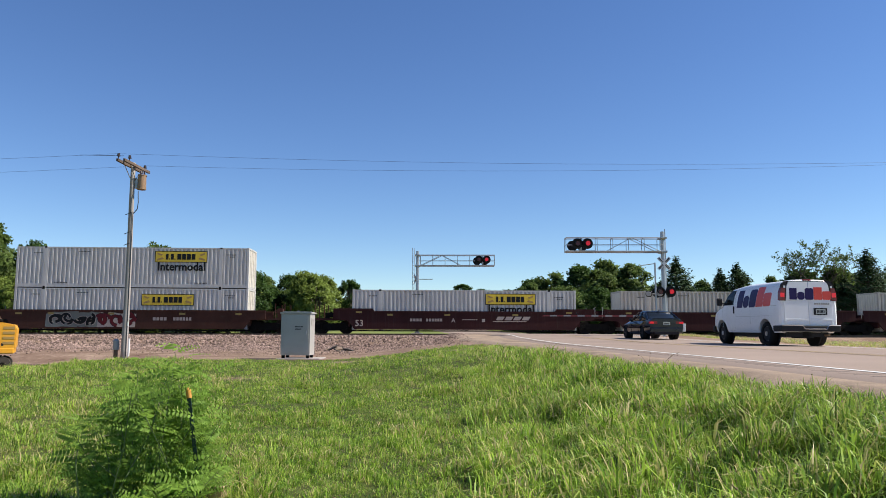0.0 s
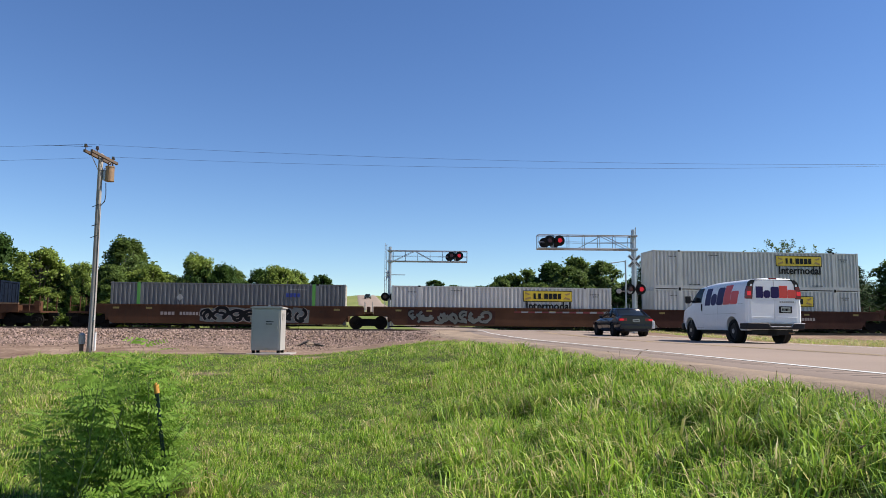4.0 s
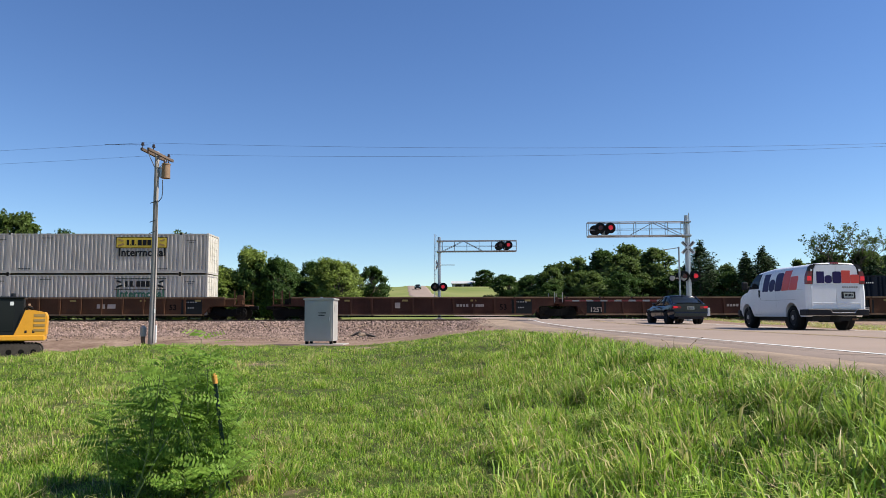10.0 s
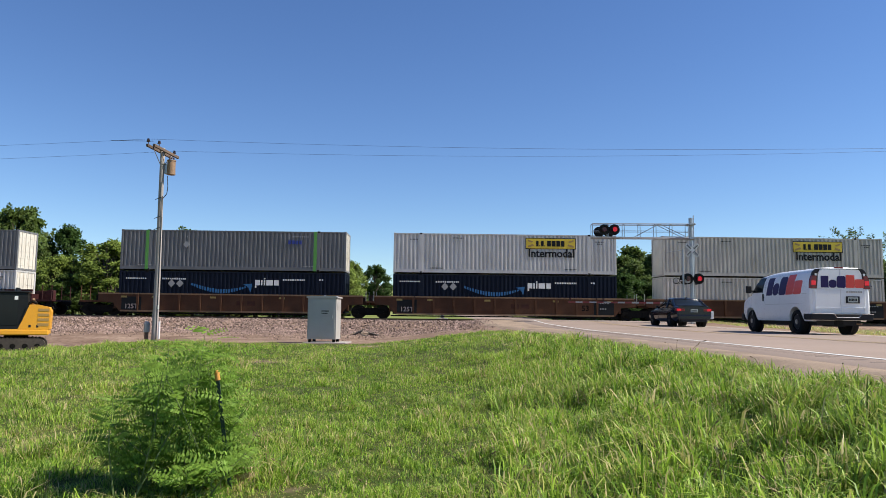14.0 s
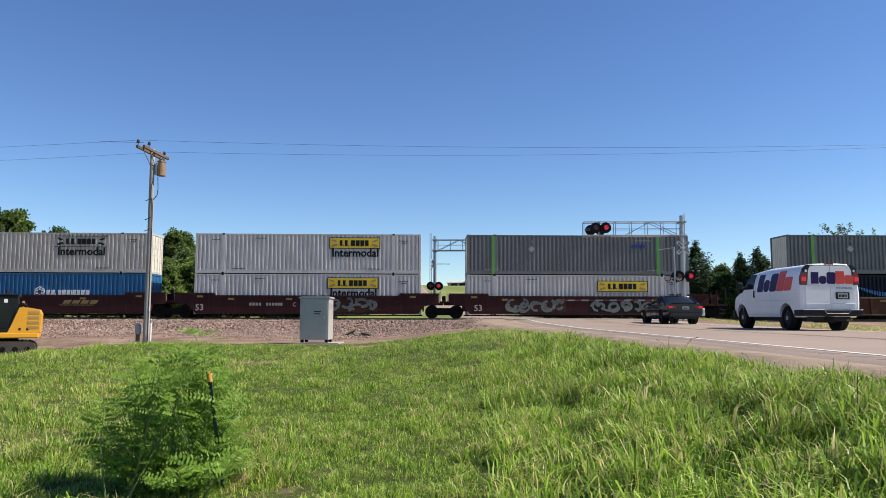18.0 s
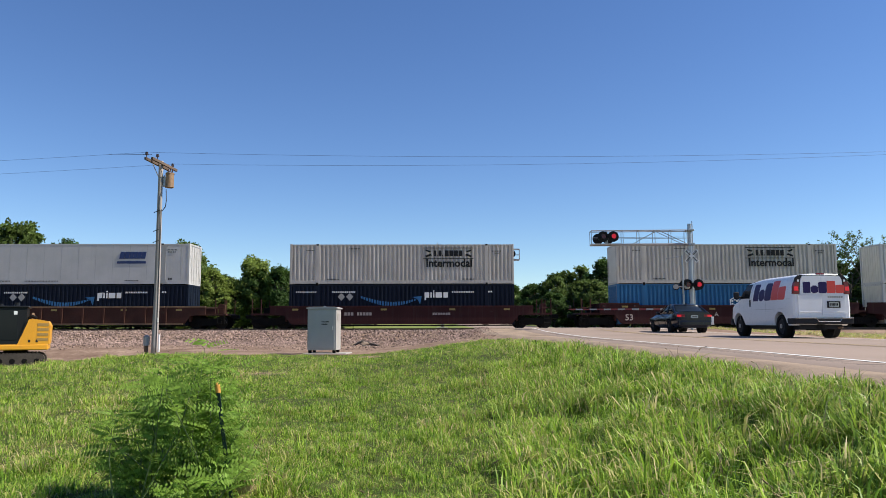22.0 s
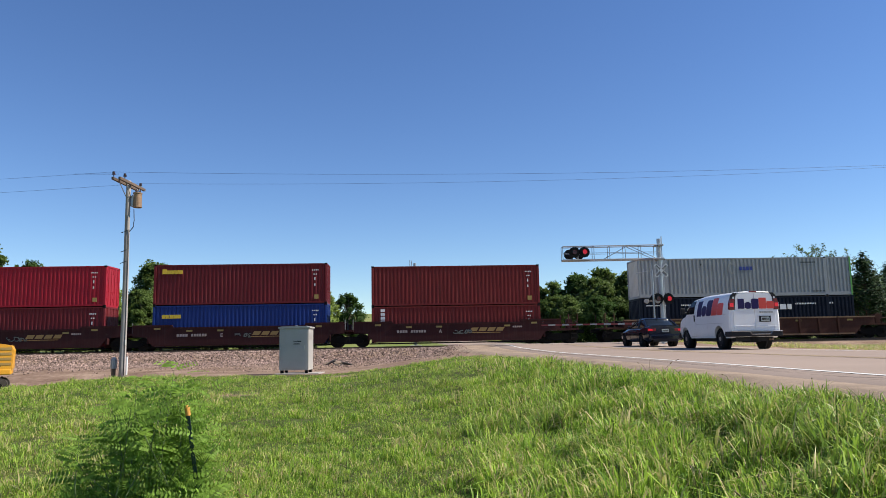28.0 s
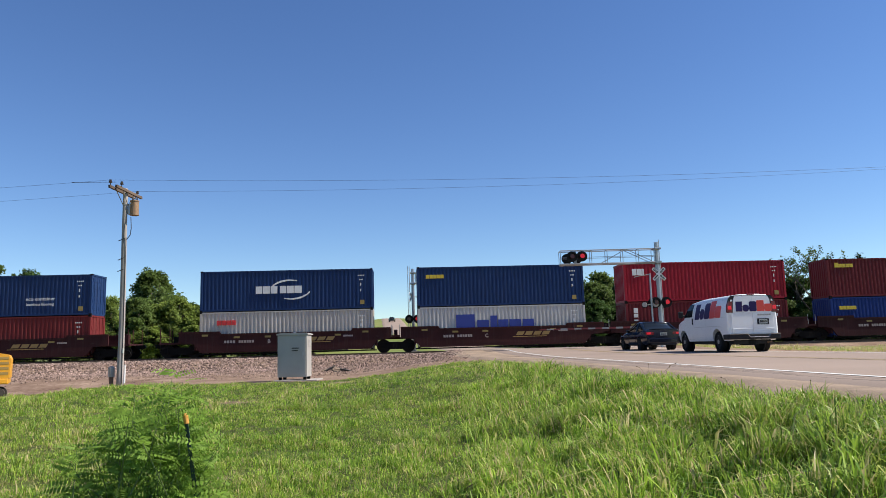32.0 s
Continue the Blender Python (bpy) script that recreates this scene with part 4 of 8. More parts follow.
def scrawl(w, x0, x1, seed, ink, glow=None, low=0.36, high=1.50):
    """Unreadable spray-painted letters on a car's side: a dull ground, dark outlines and filled strokes."""
    r = random.Random(seed)
    ground, edge, fill = B(), B(), B()
    y = -1.505
    x = x0
    mid, tall = (low + high) / 2, (high - low) / 2
    while x < x1:
        wd = min(r.uniform(0.75, 1.15), x1 - x + 0.3) * (1 if tall > 0.4 else 0.45)
        if tall > 0.4:
            prism(ground, [(x - 0.14, mid - tall * r.uniform(0.7, 1)), (x + wd * 0.5, mid - tall * r.uniform(0.85, 1)), (x + wd + 0.1, mid - tall * r.uniform(0.7, 1)),
                           (x + wd + 0.16, mid + tall * r.uniform(0.6, 1)), (x + wd * 0.4, mid + tall * r.uniform(0.8, 1)), (x - 0.1, mid + tall * r.uniform(0.6, 1))], y - 0.004 - 0.0005 * (len(ground.verts) % 7), y + 0.02)
        strokes = []
        for _ in range(3 if tall > 0.4 else 2):
            cx, cz = x + wd * r.uniform(0.3, 0.7), mid + tall * r.uniform(-0.3, 0.3)
            rx, rz = wd * r.uniform(0.25, 0.5), tall * r.uniform(0.35, 0.62)
            a0, turn, slant = r.uniform(0, 6.28), r.choice((-1, 1)) * r.uniform(1.8, 4.2), r.uniform(-0.2, 0.3)
            pts = []
            for i in range(9):
                q = a0 + turn * i / 8
                zz = cz + rz * math.sin(q)
                pts.append((cx + rx * math.cos(q) + slant * (zz - mid), min(high - 0.1, max(low + 0.1, zz))))
            strokes.append((pts, r.uniform(0.07, 0.12) * (1 if tall > 0.4 else 0.3)))
        for j, (pts, th) in enumerate(strokes):
            for bm, k, out in ((edge, th + 0.035, 0.010 + 0.002 * j), (fill, th, 0.016 + 0.002 * j)):
                for (ax, az), (bx, bz) in zip(pts, pts[1:]):
                    d = Vector((bx - ax, 0, bz - az))
                    if d.length < 0.01:
                        continue
                    d.normalize()
                    nx, nz = -d.z * k, d.x * k
                    ex, ez = d.x * 0.03, d.z * 0.03
                    prism(bm, [(ax - nx - ex, az - nz - ez), (bx - nx + ex, bz - nz + ez), (bx + nx + ex, bz + nz + ez), (ax + nx - ex, az + nz - ez)], y - out, y + 0.005)
        x += wd * 1.0
    dark = ink is M["mark_black"]
    if tall > 0.4:
        tagged(part("spray_ground", ground, glow or M["well_rust"], w, "patchy sprayed paint"), kind="stuff")
    else:
        ground.free()
    tagged(part("spray_outline", edge, M["mark_pale"] if dark else M["mark_black"], w, "sprayed outlines"), kind="stuff")
    tagged(part("spray_paint", fill, ink, w, "swirls of spray paint"), kind="stuff")


def car_marks(w, items, mat):
    """Reporting marks as plain bars: (x, z, width, height, count)."""
    bm = B()
    for x, z, wd, h, n in items:
        bars(bm, x, z, wd, h, n, -1.506)
    tagged(part("small_print", bm, mat, w), kind="stuff")


def name_swash(w, x, mat):
    """An unlettered italic name with a line under it."""
    bm = B()
    for k in range(4):
        x0 = x + k * 0.62
        part("name_block", prism(B(), [(x0, 0.98), (x0 + 0.5, 0.98), (x0 + 0.66, 1.24), (x0 + 0.16, 1.24)], -1.516, -1.49), mat, w)
    prism(bm, [(x - 0.25, 0.86), (x + 2.2, 0.86), (x + 2.25, 0.90), (x - 0.2, 0.90)], -1.516, -1.49)
    part("underline", bm, mat, w)


def end_board(w):
    """The stencilled board at a ribbed car's other end, with the number beside it."""
    board = part("stencil_board", box(B(), 6.35, 7.8, -1.515, -1.49, 0.36, 1.40), M["mark_black"], w, "black stencilled board")
    bm = B()
    for k in (0, 2):
        bars(bm, 6.6 + 0.1 * k, 1.2 - 0.2 * k, 0.9 - 0.2 * k, 0.08, 5 - k, -1.518, 0.4)
    tagged(part("small_print", bm, M["mark_grey"], board), kind="stuff")
    word("lettering", "53", 0.55, M["black_iron"], w, pose(5.75, -1.51, 0.85), 0.01)


def build_train():
    iv, wh, cl = M["container_ivory"], M["container_white"], M["container_clean"]
    LOW, UP = 0.26, 3.17
    half53 = 8.075
    mar, bro, rus = M["well_maroon"], M["well_brown"], M["well_rust"]
    cars = []

    def car(s, feet, mat, left, right, style, label):
        w = well_car(s, feet, mat, left, right, style, label)
        cars.append(w)
        return w

    deep = "dark maroon well car platform with stepped sides"
    rusty = "rust-brown ribbed well car platform"
    # --- first set: single white containers
    w = car(39.6, 53, mar, "joint", "coupler", "stepped", deep)
    hunt(39.6, LOW, iv)
    w = car(20.2, 53, mar, "joint", "joint", "stepped", deep)
    hunt(20.2, LOW, iv)
    word("lettering", "53", 0.62, M["mark_pale"], w, pose(-7.3, -1.51, 0.72), 0.01)
    car_marks(w, [(-0.5, 0.93, 0.8, 0.2, 4), (0.6, 0.93, 1.3, 0.2, 6)], M["mark_pale"])
    w = car(0.73, 53, mar, "coupler", "joint", "stepped", deep)
    hunt(0.73, LOW, wh)
    word("lettering", "53", 0.62, M["mark_pale"], w, pose(-7.55, -1.51, 0.72), 0.01)
    word("lettering", "A", 0.40, M["mark_pale"], w, pose(-0.85, -1.51, 0.95), 0.008)
    car_marks(w, [(-3.95, 0.88, 0.9, 0.2, 4), (-2.8, 0.88, 1.2, 0.2, 6), (-0.2, 0.98, 1.1, 0.06, 8), (1.2, 0.85, 0.3, 0.22, 1)], M["mark_pale"])
    name_swash(w, 2.2, M["mark_pale"])
    # --- second set, sprayed over
    w = car(-22.82, 53, rus, "joint", "coupler", "plain", "sprayed-over rust-brown well car platform")
    hunt(-22.82, LOW, wh, (2.5, 1.62), True, False)
    hunt(-22.82, UP, wh)
    scrawl(w, -5.6, -2.6, 11, M["mark_black"], M["spray_grey"])
    scrawl(w, -2.3, 0.2, 12, M["container_maroon"], M["mark_pale"])
    car_marks(w, [(1.6, 0.88, 1.0, 0.22, 4), (3.0, 0.88, 1.3, 0.22, 6)], M["mark_pale"])
    w = car(-42.24, 53, bro, "joint", "joint", "plain", "sprayed-over orange-brown well car platform")
    hunt(-42.24, LOW, wh, (3.3, 1.78))
    scrawl(w, -6.8, -1.0, 21, M["spray_grey"])
    w = car(-61.7, 53, bro, "coupler", "joint", "plain", "sprayed-over orange-brown well car platform")
    green_band(-61.7, LOW, M["container_grey"])
    scrawl(w, -1.8, 5.2, 31, M["mark_black"], M["spray_grey"])
    car_marks(w, [(-4.6, 0.88, 1.0, 0.22, 4), (-3.3, 0.88, 1.3, 0.22, 6)], M["mark_pale"])
    # --- third set: one dark box and two empty wells
    for s, l, r in ((-85.13, "joint", "coupler"), (-104.6, "joint", "joint"), (-124.1, "coupler", "joint")):
        w = car(s, 53, bro if s > -100 else rus, l, r, "ribbed", "empty " * (s < -100) + rusty)
        board = part("stencil_board", box(B(), -7.75, -6.35, -1.515, -1.49, 0.42, 1.35), M["mark_black"], w, "black stencilled board")
        word("lettering", "125T", 0.46, M["mark_pale"], board, pose(-7.05, -1.52, 0.66), 0.008)
        end_board(w)
        car_marks(w, [(2.4, 0.9, 0.9, 0.18, 4), (3.5, 0.9, 0.9, 0.18, 6), (-2.0, 0.8, 0.5, 0.4, 1)], M["mark_pale"])
    prime(-85.13, LOW)
    # --- fourth set: double stacks
    for s, l, r in ((-147.6, "joint", "coupler"), (-167.12, "joint", "joint"), (-186.7, "coupler", "joint")):
        w = car(s, 53, bro, l, r, "ribbed", rusty)
        board = part("stencil_board", box(B(), -7.75, -6.35, -1.515, -1.49, 0.42, 1.35), M["mark_black"], w, "black stencilled board")
        word("lettering", "125T", 0.46, M["mark_pale"], board, pose(-7.05, -1.52, 0.66), 0.008)
        end_board(w)
        car_marks(w, [(0.4, 0.8, 1.5, 0.3, 2)], M["mark_pale"] if s > -150 else M["well_rust"])
    hunt(-147.6, LOW + 0.07, iv, plate=False, faded=True)
    hunt(-147.6, UP + 0.13, iv)
    prime(-167.12, LOW + 0.07)
    hunt(-167.12, UP + 0.13, wh)
    prime(-186.7, LOW + 0.07)
    green_band(-186.7, UP + 0.13, M["container_grey"])
    # --- fifth set: maroon cars
    w = car(-210.2, 53, mar, "joint", "coupler", "stepped", "sprayed-over " + deep)
    hunt(-210.2, LOW, cl, (3.2, 1.62), True, False)
    green_band(-210.2, UP, M["container_grey"])
    scrawl(w, -5.2, -1.4, 41, M["spray_grey"])
    scrawl(w, 0.8, 6.2, 42, M["spray_grey"], M["mark_black"])
    word("lettering", "53", 0.62, M["mark_pale"], w, pose(-7.3, -1.51, 0.72), 0.01)
    w = car(-229.7, 53, mar, "joint", "joint", "stepped", "sprayed-over " + deep)
    hunt(-229.7, LOW, wh, (3.2, 1.79))
    hunt(-229.7, UP, wh)
    word("lettering", "53", 0.62, M["mark_pale"], w, pose(-7.6, -1.51, 0.72), 0.01)
    word("lettering", "C", 0.40, M["mark_pale"], w, pose(-0.9, -1.51, 0.95), 0.008)
    car_marks(w, [(-4.1, 0.88, 0.9, 0.2, 4), (-2.9, 0.88, 1.2, 0.2, 6)], M["mark_pale"])
    scrawl(w, 0.5, 4.6, 43, M["spray_grey"])
    w = car(-249.1, 53, mar, "coupler", "joint", "stepped", deep)
    c = plain(-249.1, LOW, 53, M["container_blue"], "mid-blue corrugated container with a white emblem", height=2.896)
    blocks(c, 0.95, 1.35, [(0.2, 0.34), (0.05, 0.08), (0.2, 0.34), (0.05, 0.08), (-0.1, 0)] + [(0.2, 0.34), (0.24, 0.34), (0.22, 0.34), (0.08, 0.34), (0.22, 0.34), (0.22, 0.34), (0.24, 0.34), (0.24, 0.34)], M["mark_white"], gap=0.36)
    bm = B()
    y = -c["size_y"] - 0.004
    for k in range(6):
        a, b2 = radians(30 + 60 * k), radians(90 + 60 * k)
        prism(bm, [(0.45 + 0.40 * math.cos(a), 1.55 + 0.40 * math.sin(a)), (0.45 + 0.40 * math.cos(b2), 1.55 + 0.40 * math.sin(b2)), (0.45 + 0.32 * math.cos(b2), 1.55 + 0.32 * math.sin(b2)), (0.45 + 0.32 * math.cos(a), 1.55 + 0.32 * math.sin(a))], y - 0.012, y + 0.02)
        box(bm, 0.45 + 0.2 * math.cos(a) - 0.06, 0.45 + 0.2 * math.cos(a) + 0.06, y - 0.012, y + 0.02, 1.49 + 0.2 * math.sin(a), 1.61 + 0.2 * math.sin(a))
    part("emblem", bm, M["mark_white"], c, "white six-sided emblem")
    hunt(-249.1, UP, iv, (3.2, 1.79), False)
    word("lettering", "53", 0.62, M["mark_pale"], w, pose(-7.3, -1.51, 0.72), 0.01)
    word("lettering", "A", 0.40, M["mark_pale"], w, pose(-1.0, -1.51, 0.95), 0.008)
    name_swash(w, 2.2, M["mark_gold"])
    car_marks(w, [(-4.1, 0.88, 0.9, 0.2, 4), (-2.9, 0.88, 1.2, 0.2, 6)], M["mark_pale"])
    # --- three single cars
    w = car(-272.7, 53, mar, "coupler", "coupler", "plain", "smooth-sided maroon well car")
    prime(-272.7, LOW)
    hunt(-272.7, UP, iv, (3.35, 1.77), False)
    car_marks(w, [(-4.1, 0.92, 0.7, 0.22, 3), (-3.2, 0.92, 1.1, 0.22, 5), (2.2, 0.95, 1.3, 0.16, 7)], M["mark_pale"])
    w = car(-296.05, 53, rus, "coupler", "coupler", "ribbed", "rusty red-brown ribbed well car")
    prime(-296.05, LOW)
    c = plain(-296.05, UP, 53, cl, "smooth pale grey refrigerated container with a slanted blue name", height=2.95, smooth=True, end=cl)
    blocks(c, 3.05, 1.85, [(0.34, 0.5), (0.30, 0.5), (0.28, 0.5), (0.26, 0.5), (0.26, 0.5), (0.30, 0.5)], M["mark_navy"], gap=0.07, slant=0.18)
    flat_marks(c, [(2.9, 4.95, 1.50, 1.68)], M["mark_navy"], "underline")
    small_print(c, [(-5.6, 0.22, 1.0, 0.1, 10), (-3.6, 0.22, 2.4, 0.09, 22), (6.3, 2.45, 0.9, 0.1, 9), (6.5, 2.3, 0.6, 0.1, 5), (6.6, 0.3, 0.3, 0.25, 2), (3.5, 0.25, 1.0, 0.1, 9)])
    for x in (-6.2, 6.2):
        pts = [(x - 0.36, 0.06), (x + 0.36, 0.06), (x + 0.17, 0.42), (x + 0.17, 2.52), (x + 0.36, 2.86), (x - 0.36, 2.86), (x - 0.17, 2.52), (x - 0.17, 0.42)]
        part("post_cover", prism(B(), pts, -c["size_y"] - 0.012, -c["size_y"] + 0.02), M["mark_grey"], c, "grey worn lifting-post cover")
    w = car(-319.42, 53, rus, "coupler", "coupler", "ribbed", "rusty red-brown ribbed well car")
    prime(-319.42, LOW)
    green_band(-319.42, UP, M["container_pale"], True)
    # --- five-platform set of forty-foot wells
    lab40 = "dark maroon well car platform carrying forty-foot boxes"
    spec = [(-340.93, "A", "joint", "coupler"), (-356.31, "E", "joint", "joint"), (-371.8, "D", "joint", "joint"), (-387.0, "C", "joint", "joint"), (-402.4, "B", "coupler", "joint"), (-422.1, "A", "joint", "coupler")]
    for k, (s, letter, l, r) in enumerate(spec):
        w = car(s, 40, mar, l, r, "stepped", lab40)
        word("lettering", letter, 0.36, M["mark_pale"], w, pose(-1.2, -1.51, 1.0), 0.008)
        car_marks(w, [(-4.3, 0.95, 0.8, 0.18, 4), (-3.3, 0.95, 1.1, 0.18, 6), (4.0, 1.2, 0.7, 0.12, 5)], M["mark_pale"])
        name_swash(w, 0.9, M["mark_gold"])
        if k in (0, 1, 2):
            scrawl(w, -0.3, 0.9, 51 + k, M["spray_grey"], None, 0.75, 1.2)
    hi2 = 2.591
    c = plain(-340.93, LOW, 40, M["container_rust"], "rust-red forty-foot container with a white upright name", height=hi2)
    bm = B()
    for k in range(6):
        box(bm, -5.45, -5.15, -c["size_y"] - 0.012, -c["size_y"] + 0.03, 2.2 - 0.27 * k, 2.4 - 0.27 * k)
    part("name_block", bm, M["mark_white"], c)
    plain(-340.93, LOW + hi2 + 0.012, 40, M["container_rust"], "plain rust-red forty-foot container stacked on another", height=2.896)
    UP4 = LOW + 2.896 + 0.012
    c = plain(-356.31, LOW, 40, M["container_dark_blue"], "deep blue forty-foot container with a yellow name in a well car", height=2.896)
    blocks(c, -5.45, 1.98, [(0.24, 0.26), (0.24, 0.26), (0.24, 0.26), (0.22, 0.26), (0.24, 0.26)], M["sign_yellow"], gap=0.12)
    c = plain(-356.31, UP4, 40, M["container_maroon"], "maroon forty-foot container with a small yellow name on top", height=2.896)
    blocks(c, -5.5, 2.22, [(0.30, 0.34), (0.24, 0.26), (0.24, 0.26), (0.26, 0.26), (0.26, 0.26)], M["sign_yellow"], gap=0.1)
    c = plain(-371.8, LOW, 40, M["container_maroon"], "maroon forty-foot container with a white upright name", height=2.896)
    bm = B()
    for k, h in enumerate((0.42, 0.3, 0.36)):
        box(bm, -5.5, -5.2, -c["size_y"] - 0.012, -c["size_y"] + 0.03, 2.2 - 0.42 * k - h + 0.3, 2.2 - 0.42 * k + 0.26)
    part("name_block", bm, M["mark_white"], c)
    c = plain(-371.8, UP4, 40, M["container_red"], "bright red forty-foot container with white initials on top", height=2.896)
    blocks(c, -5.45, 1.95, [(0.32, 0.48), (0.36, 0.48), (0.12, 0.48)], M["mark_white"], gap=0.12)
    c = plain(-387.0, LOW, 40, cl, "white forty-foot container with a huge dark blue name", height=2.896)
    blocks(c, -3.35, 1.02, [(1.35, 1.28), (0.85, 0.86), (0.5, 1.15), (0.72, 0.86), (0.85, 0.86), (0.82, 0.86)], M["mark_blue"], gap=0.13)
    c = plain(-387.0, UP4, 40, M["container_slate"], "navy forty-foot container with a small yellow name", height=2.896)
    blocks(c, -5.45, 2.05, [(0.24, 0.26), (0.24, 0.26), (0.24, 0.26), (0.22, 0.26), (0.24, 0.26)], M["sign_yellow"], gap=0.12)
    c = plain(-402.4, LOW, 40, M["container_ivory"], "pale grey forty-foot container with a red name in a well car", height=2.896)
    blocks(c, -4.9, 1.95, [(0.32, 0.34), (0.32, 0.34), (0.30, 0.34), (0.26, 0.34)], M["mark_red"], gap=0.12)
    c = plain(-402.4, UP4, 40, M["container_slate"], "navy forty-foot container with a white name and arcs on top", height=2.896)
    arcs_and_name(c, -2.2)
    c = plain(-422.1, LOW, 40, M["container_rust"], "brick-red forty-foot container in a well car", height=2.896)
    c = plain(-422.1, UP4, 40, M["container_slate"], "navy forty-foot container with white lettering on top", height=2.896)
    arcs_and_name(c, -4.6)
    word("lettering", "eco container", 0.34, M["mark_white"], c, pose(2.6, -c["size_y"] - 0.006, 1.2), 0.004, 1.05)
    word("lettering", "bamboo flooring", 0.28, M["mark_white"], c, pose(2.6, -c["size_y"] - 0.006, 0.82), 0.003, 1.0)


def arcs_and_name(c, x):
    blocks(c, x, 1.22, [(0.44, 0.52), (0.5, 0.52), (0.46, 0.52), (-0.12, 0), (0.44, 0.52), (0.48, 0.52), (0.5, 0.52)], M["mark_white"], gap=0.12)
    y = -c["size_y"] - 0.004
    bm = B()
    for a0, cx, cz in ((70, x + 2.4, 1.2), (250, x + 2.5, 1.75)):
        for k in range(9):
            a, b = radians(a0 + 9 * k), radians(a0 + 9 * k + 9)
            t0, t1 = 0.03 + 0.008 * k, 0.03 + 0.008 * (k + 1)
            prism(bm, [(cx + 1.5 * math.cos(a), cz + (0.95 - t0) * math.sin(a)), (cx + 1.5 * math.cos(b), cz + (0.95 - t1) * math.sin(b)),
                       (cx + 1.5 * math.cos(b), cz + (0.95 + t1) * math.sin(b)), (cx + 1.5 * math.cos(a), cz + (0.95 + t0) * math.sin(a))], y - 0.012, y + 0.03)
    part("arc_mark", bm, M["mark_white"], c, "thin white arcs")


build_train()

# ---------------------------------------------------------------- crossing signals
def signal_head(parent, x, y, z, face, lit, reach=0.0):
    """A round flasher: black backing disc, hood and red lens, facing along face * y; reach moves it along x."""
    head = part("signal_head", disc(B(), (x, y, z), (0, 1, 0), 0.335, 0.02, 28), M["lamp_black"], parent, "round black flasher with a red lens")
    bm = disc(B(), (x, y - face * -0.10, z), (0, 1, 0), 0.16, 0.20, 20)
    part("lamp_case", bm, M["lamp_black"], head)
    lens = disc(B(), (x, y + face * 0.20, z), (0, 1, 0), 0.145, 0.03, 24, 0.13)
    part("lens", lens, M["lamp_red_lit"] if lit else M["lamp_dark_red"], head, "glowing red lens" if lit else "dark red lens")
    bm = B()
    n = 14
    for r0, r1 in ((0.165, 0.165),):
        a = []
        for i in range(n + 1):
            t = math.pi * (-0.12 + 1.24 * i / n)
            c, s_ = math.cos(t), math.sin(t)
            a.append([bm.verts.new((x + rr * c, yy, z + rr * s_)) for rr, yy in ((0.165, y), (0.175, y + face * 0.38), (0.165, y + face * 0.38), (0.155, y))])
        for q, w in zip(a, a[1:]):
            for k in range(4):
                bm.faces.new((q[k], q[(k + 1) % 4], w[(k + 1) % 4], w[k]))
    bmesh.ops.recalc_face_normals(bm, faces=bm.faces)
    part("hood", bm, M["lamp_black"], head)
    return head


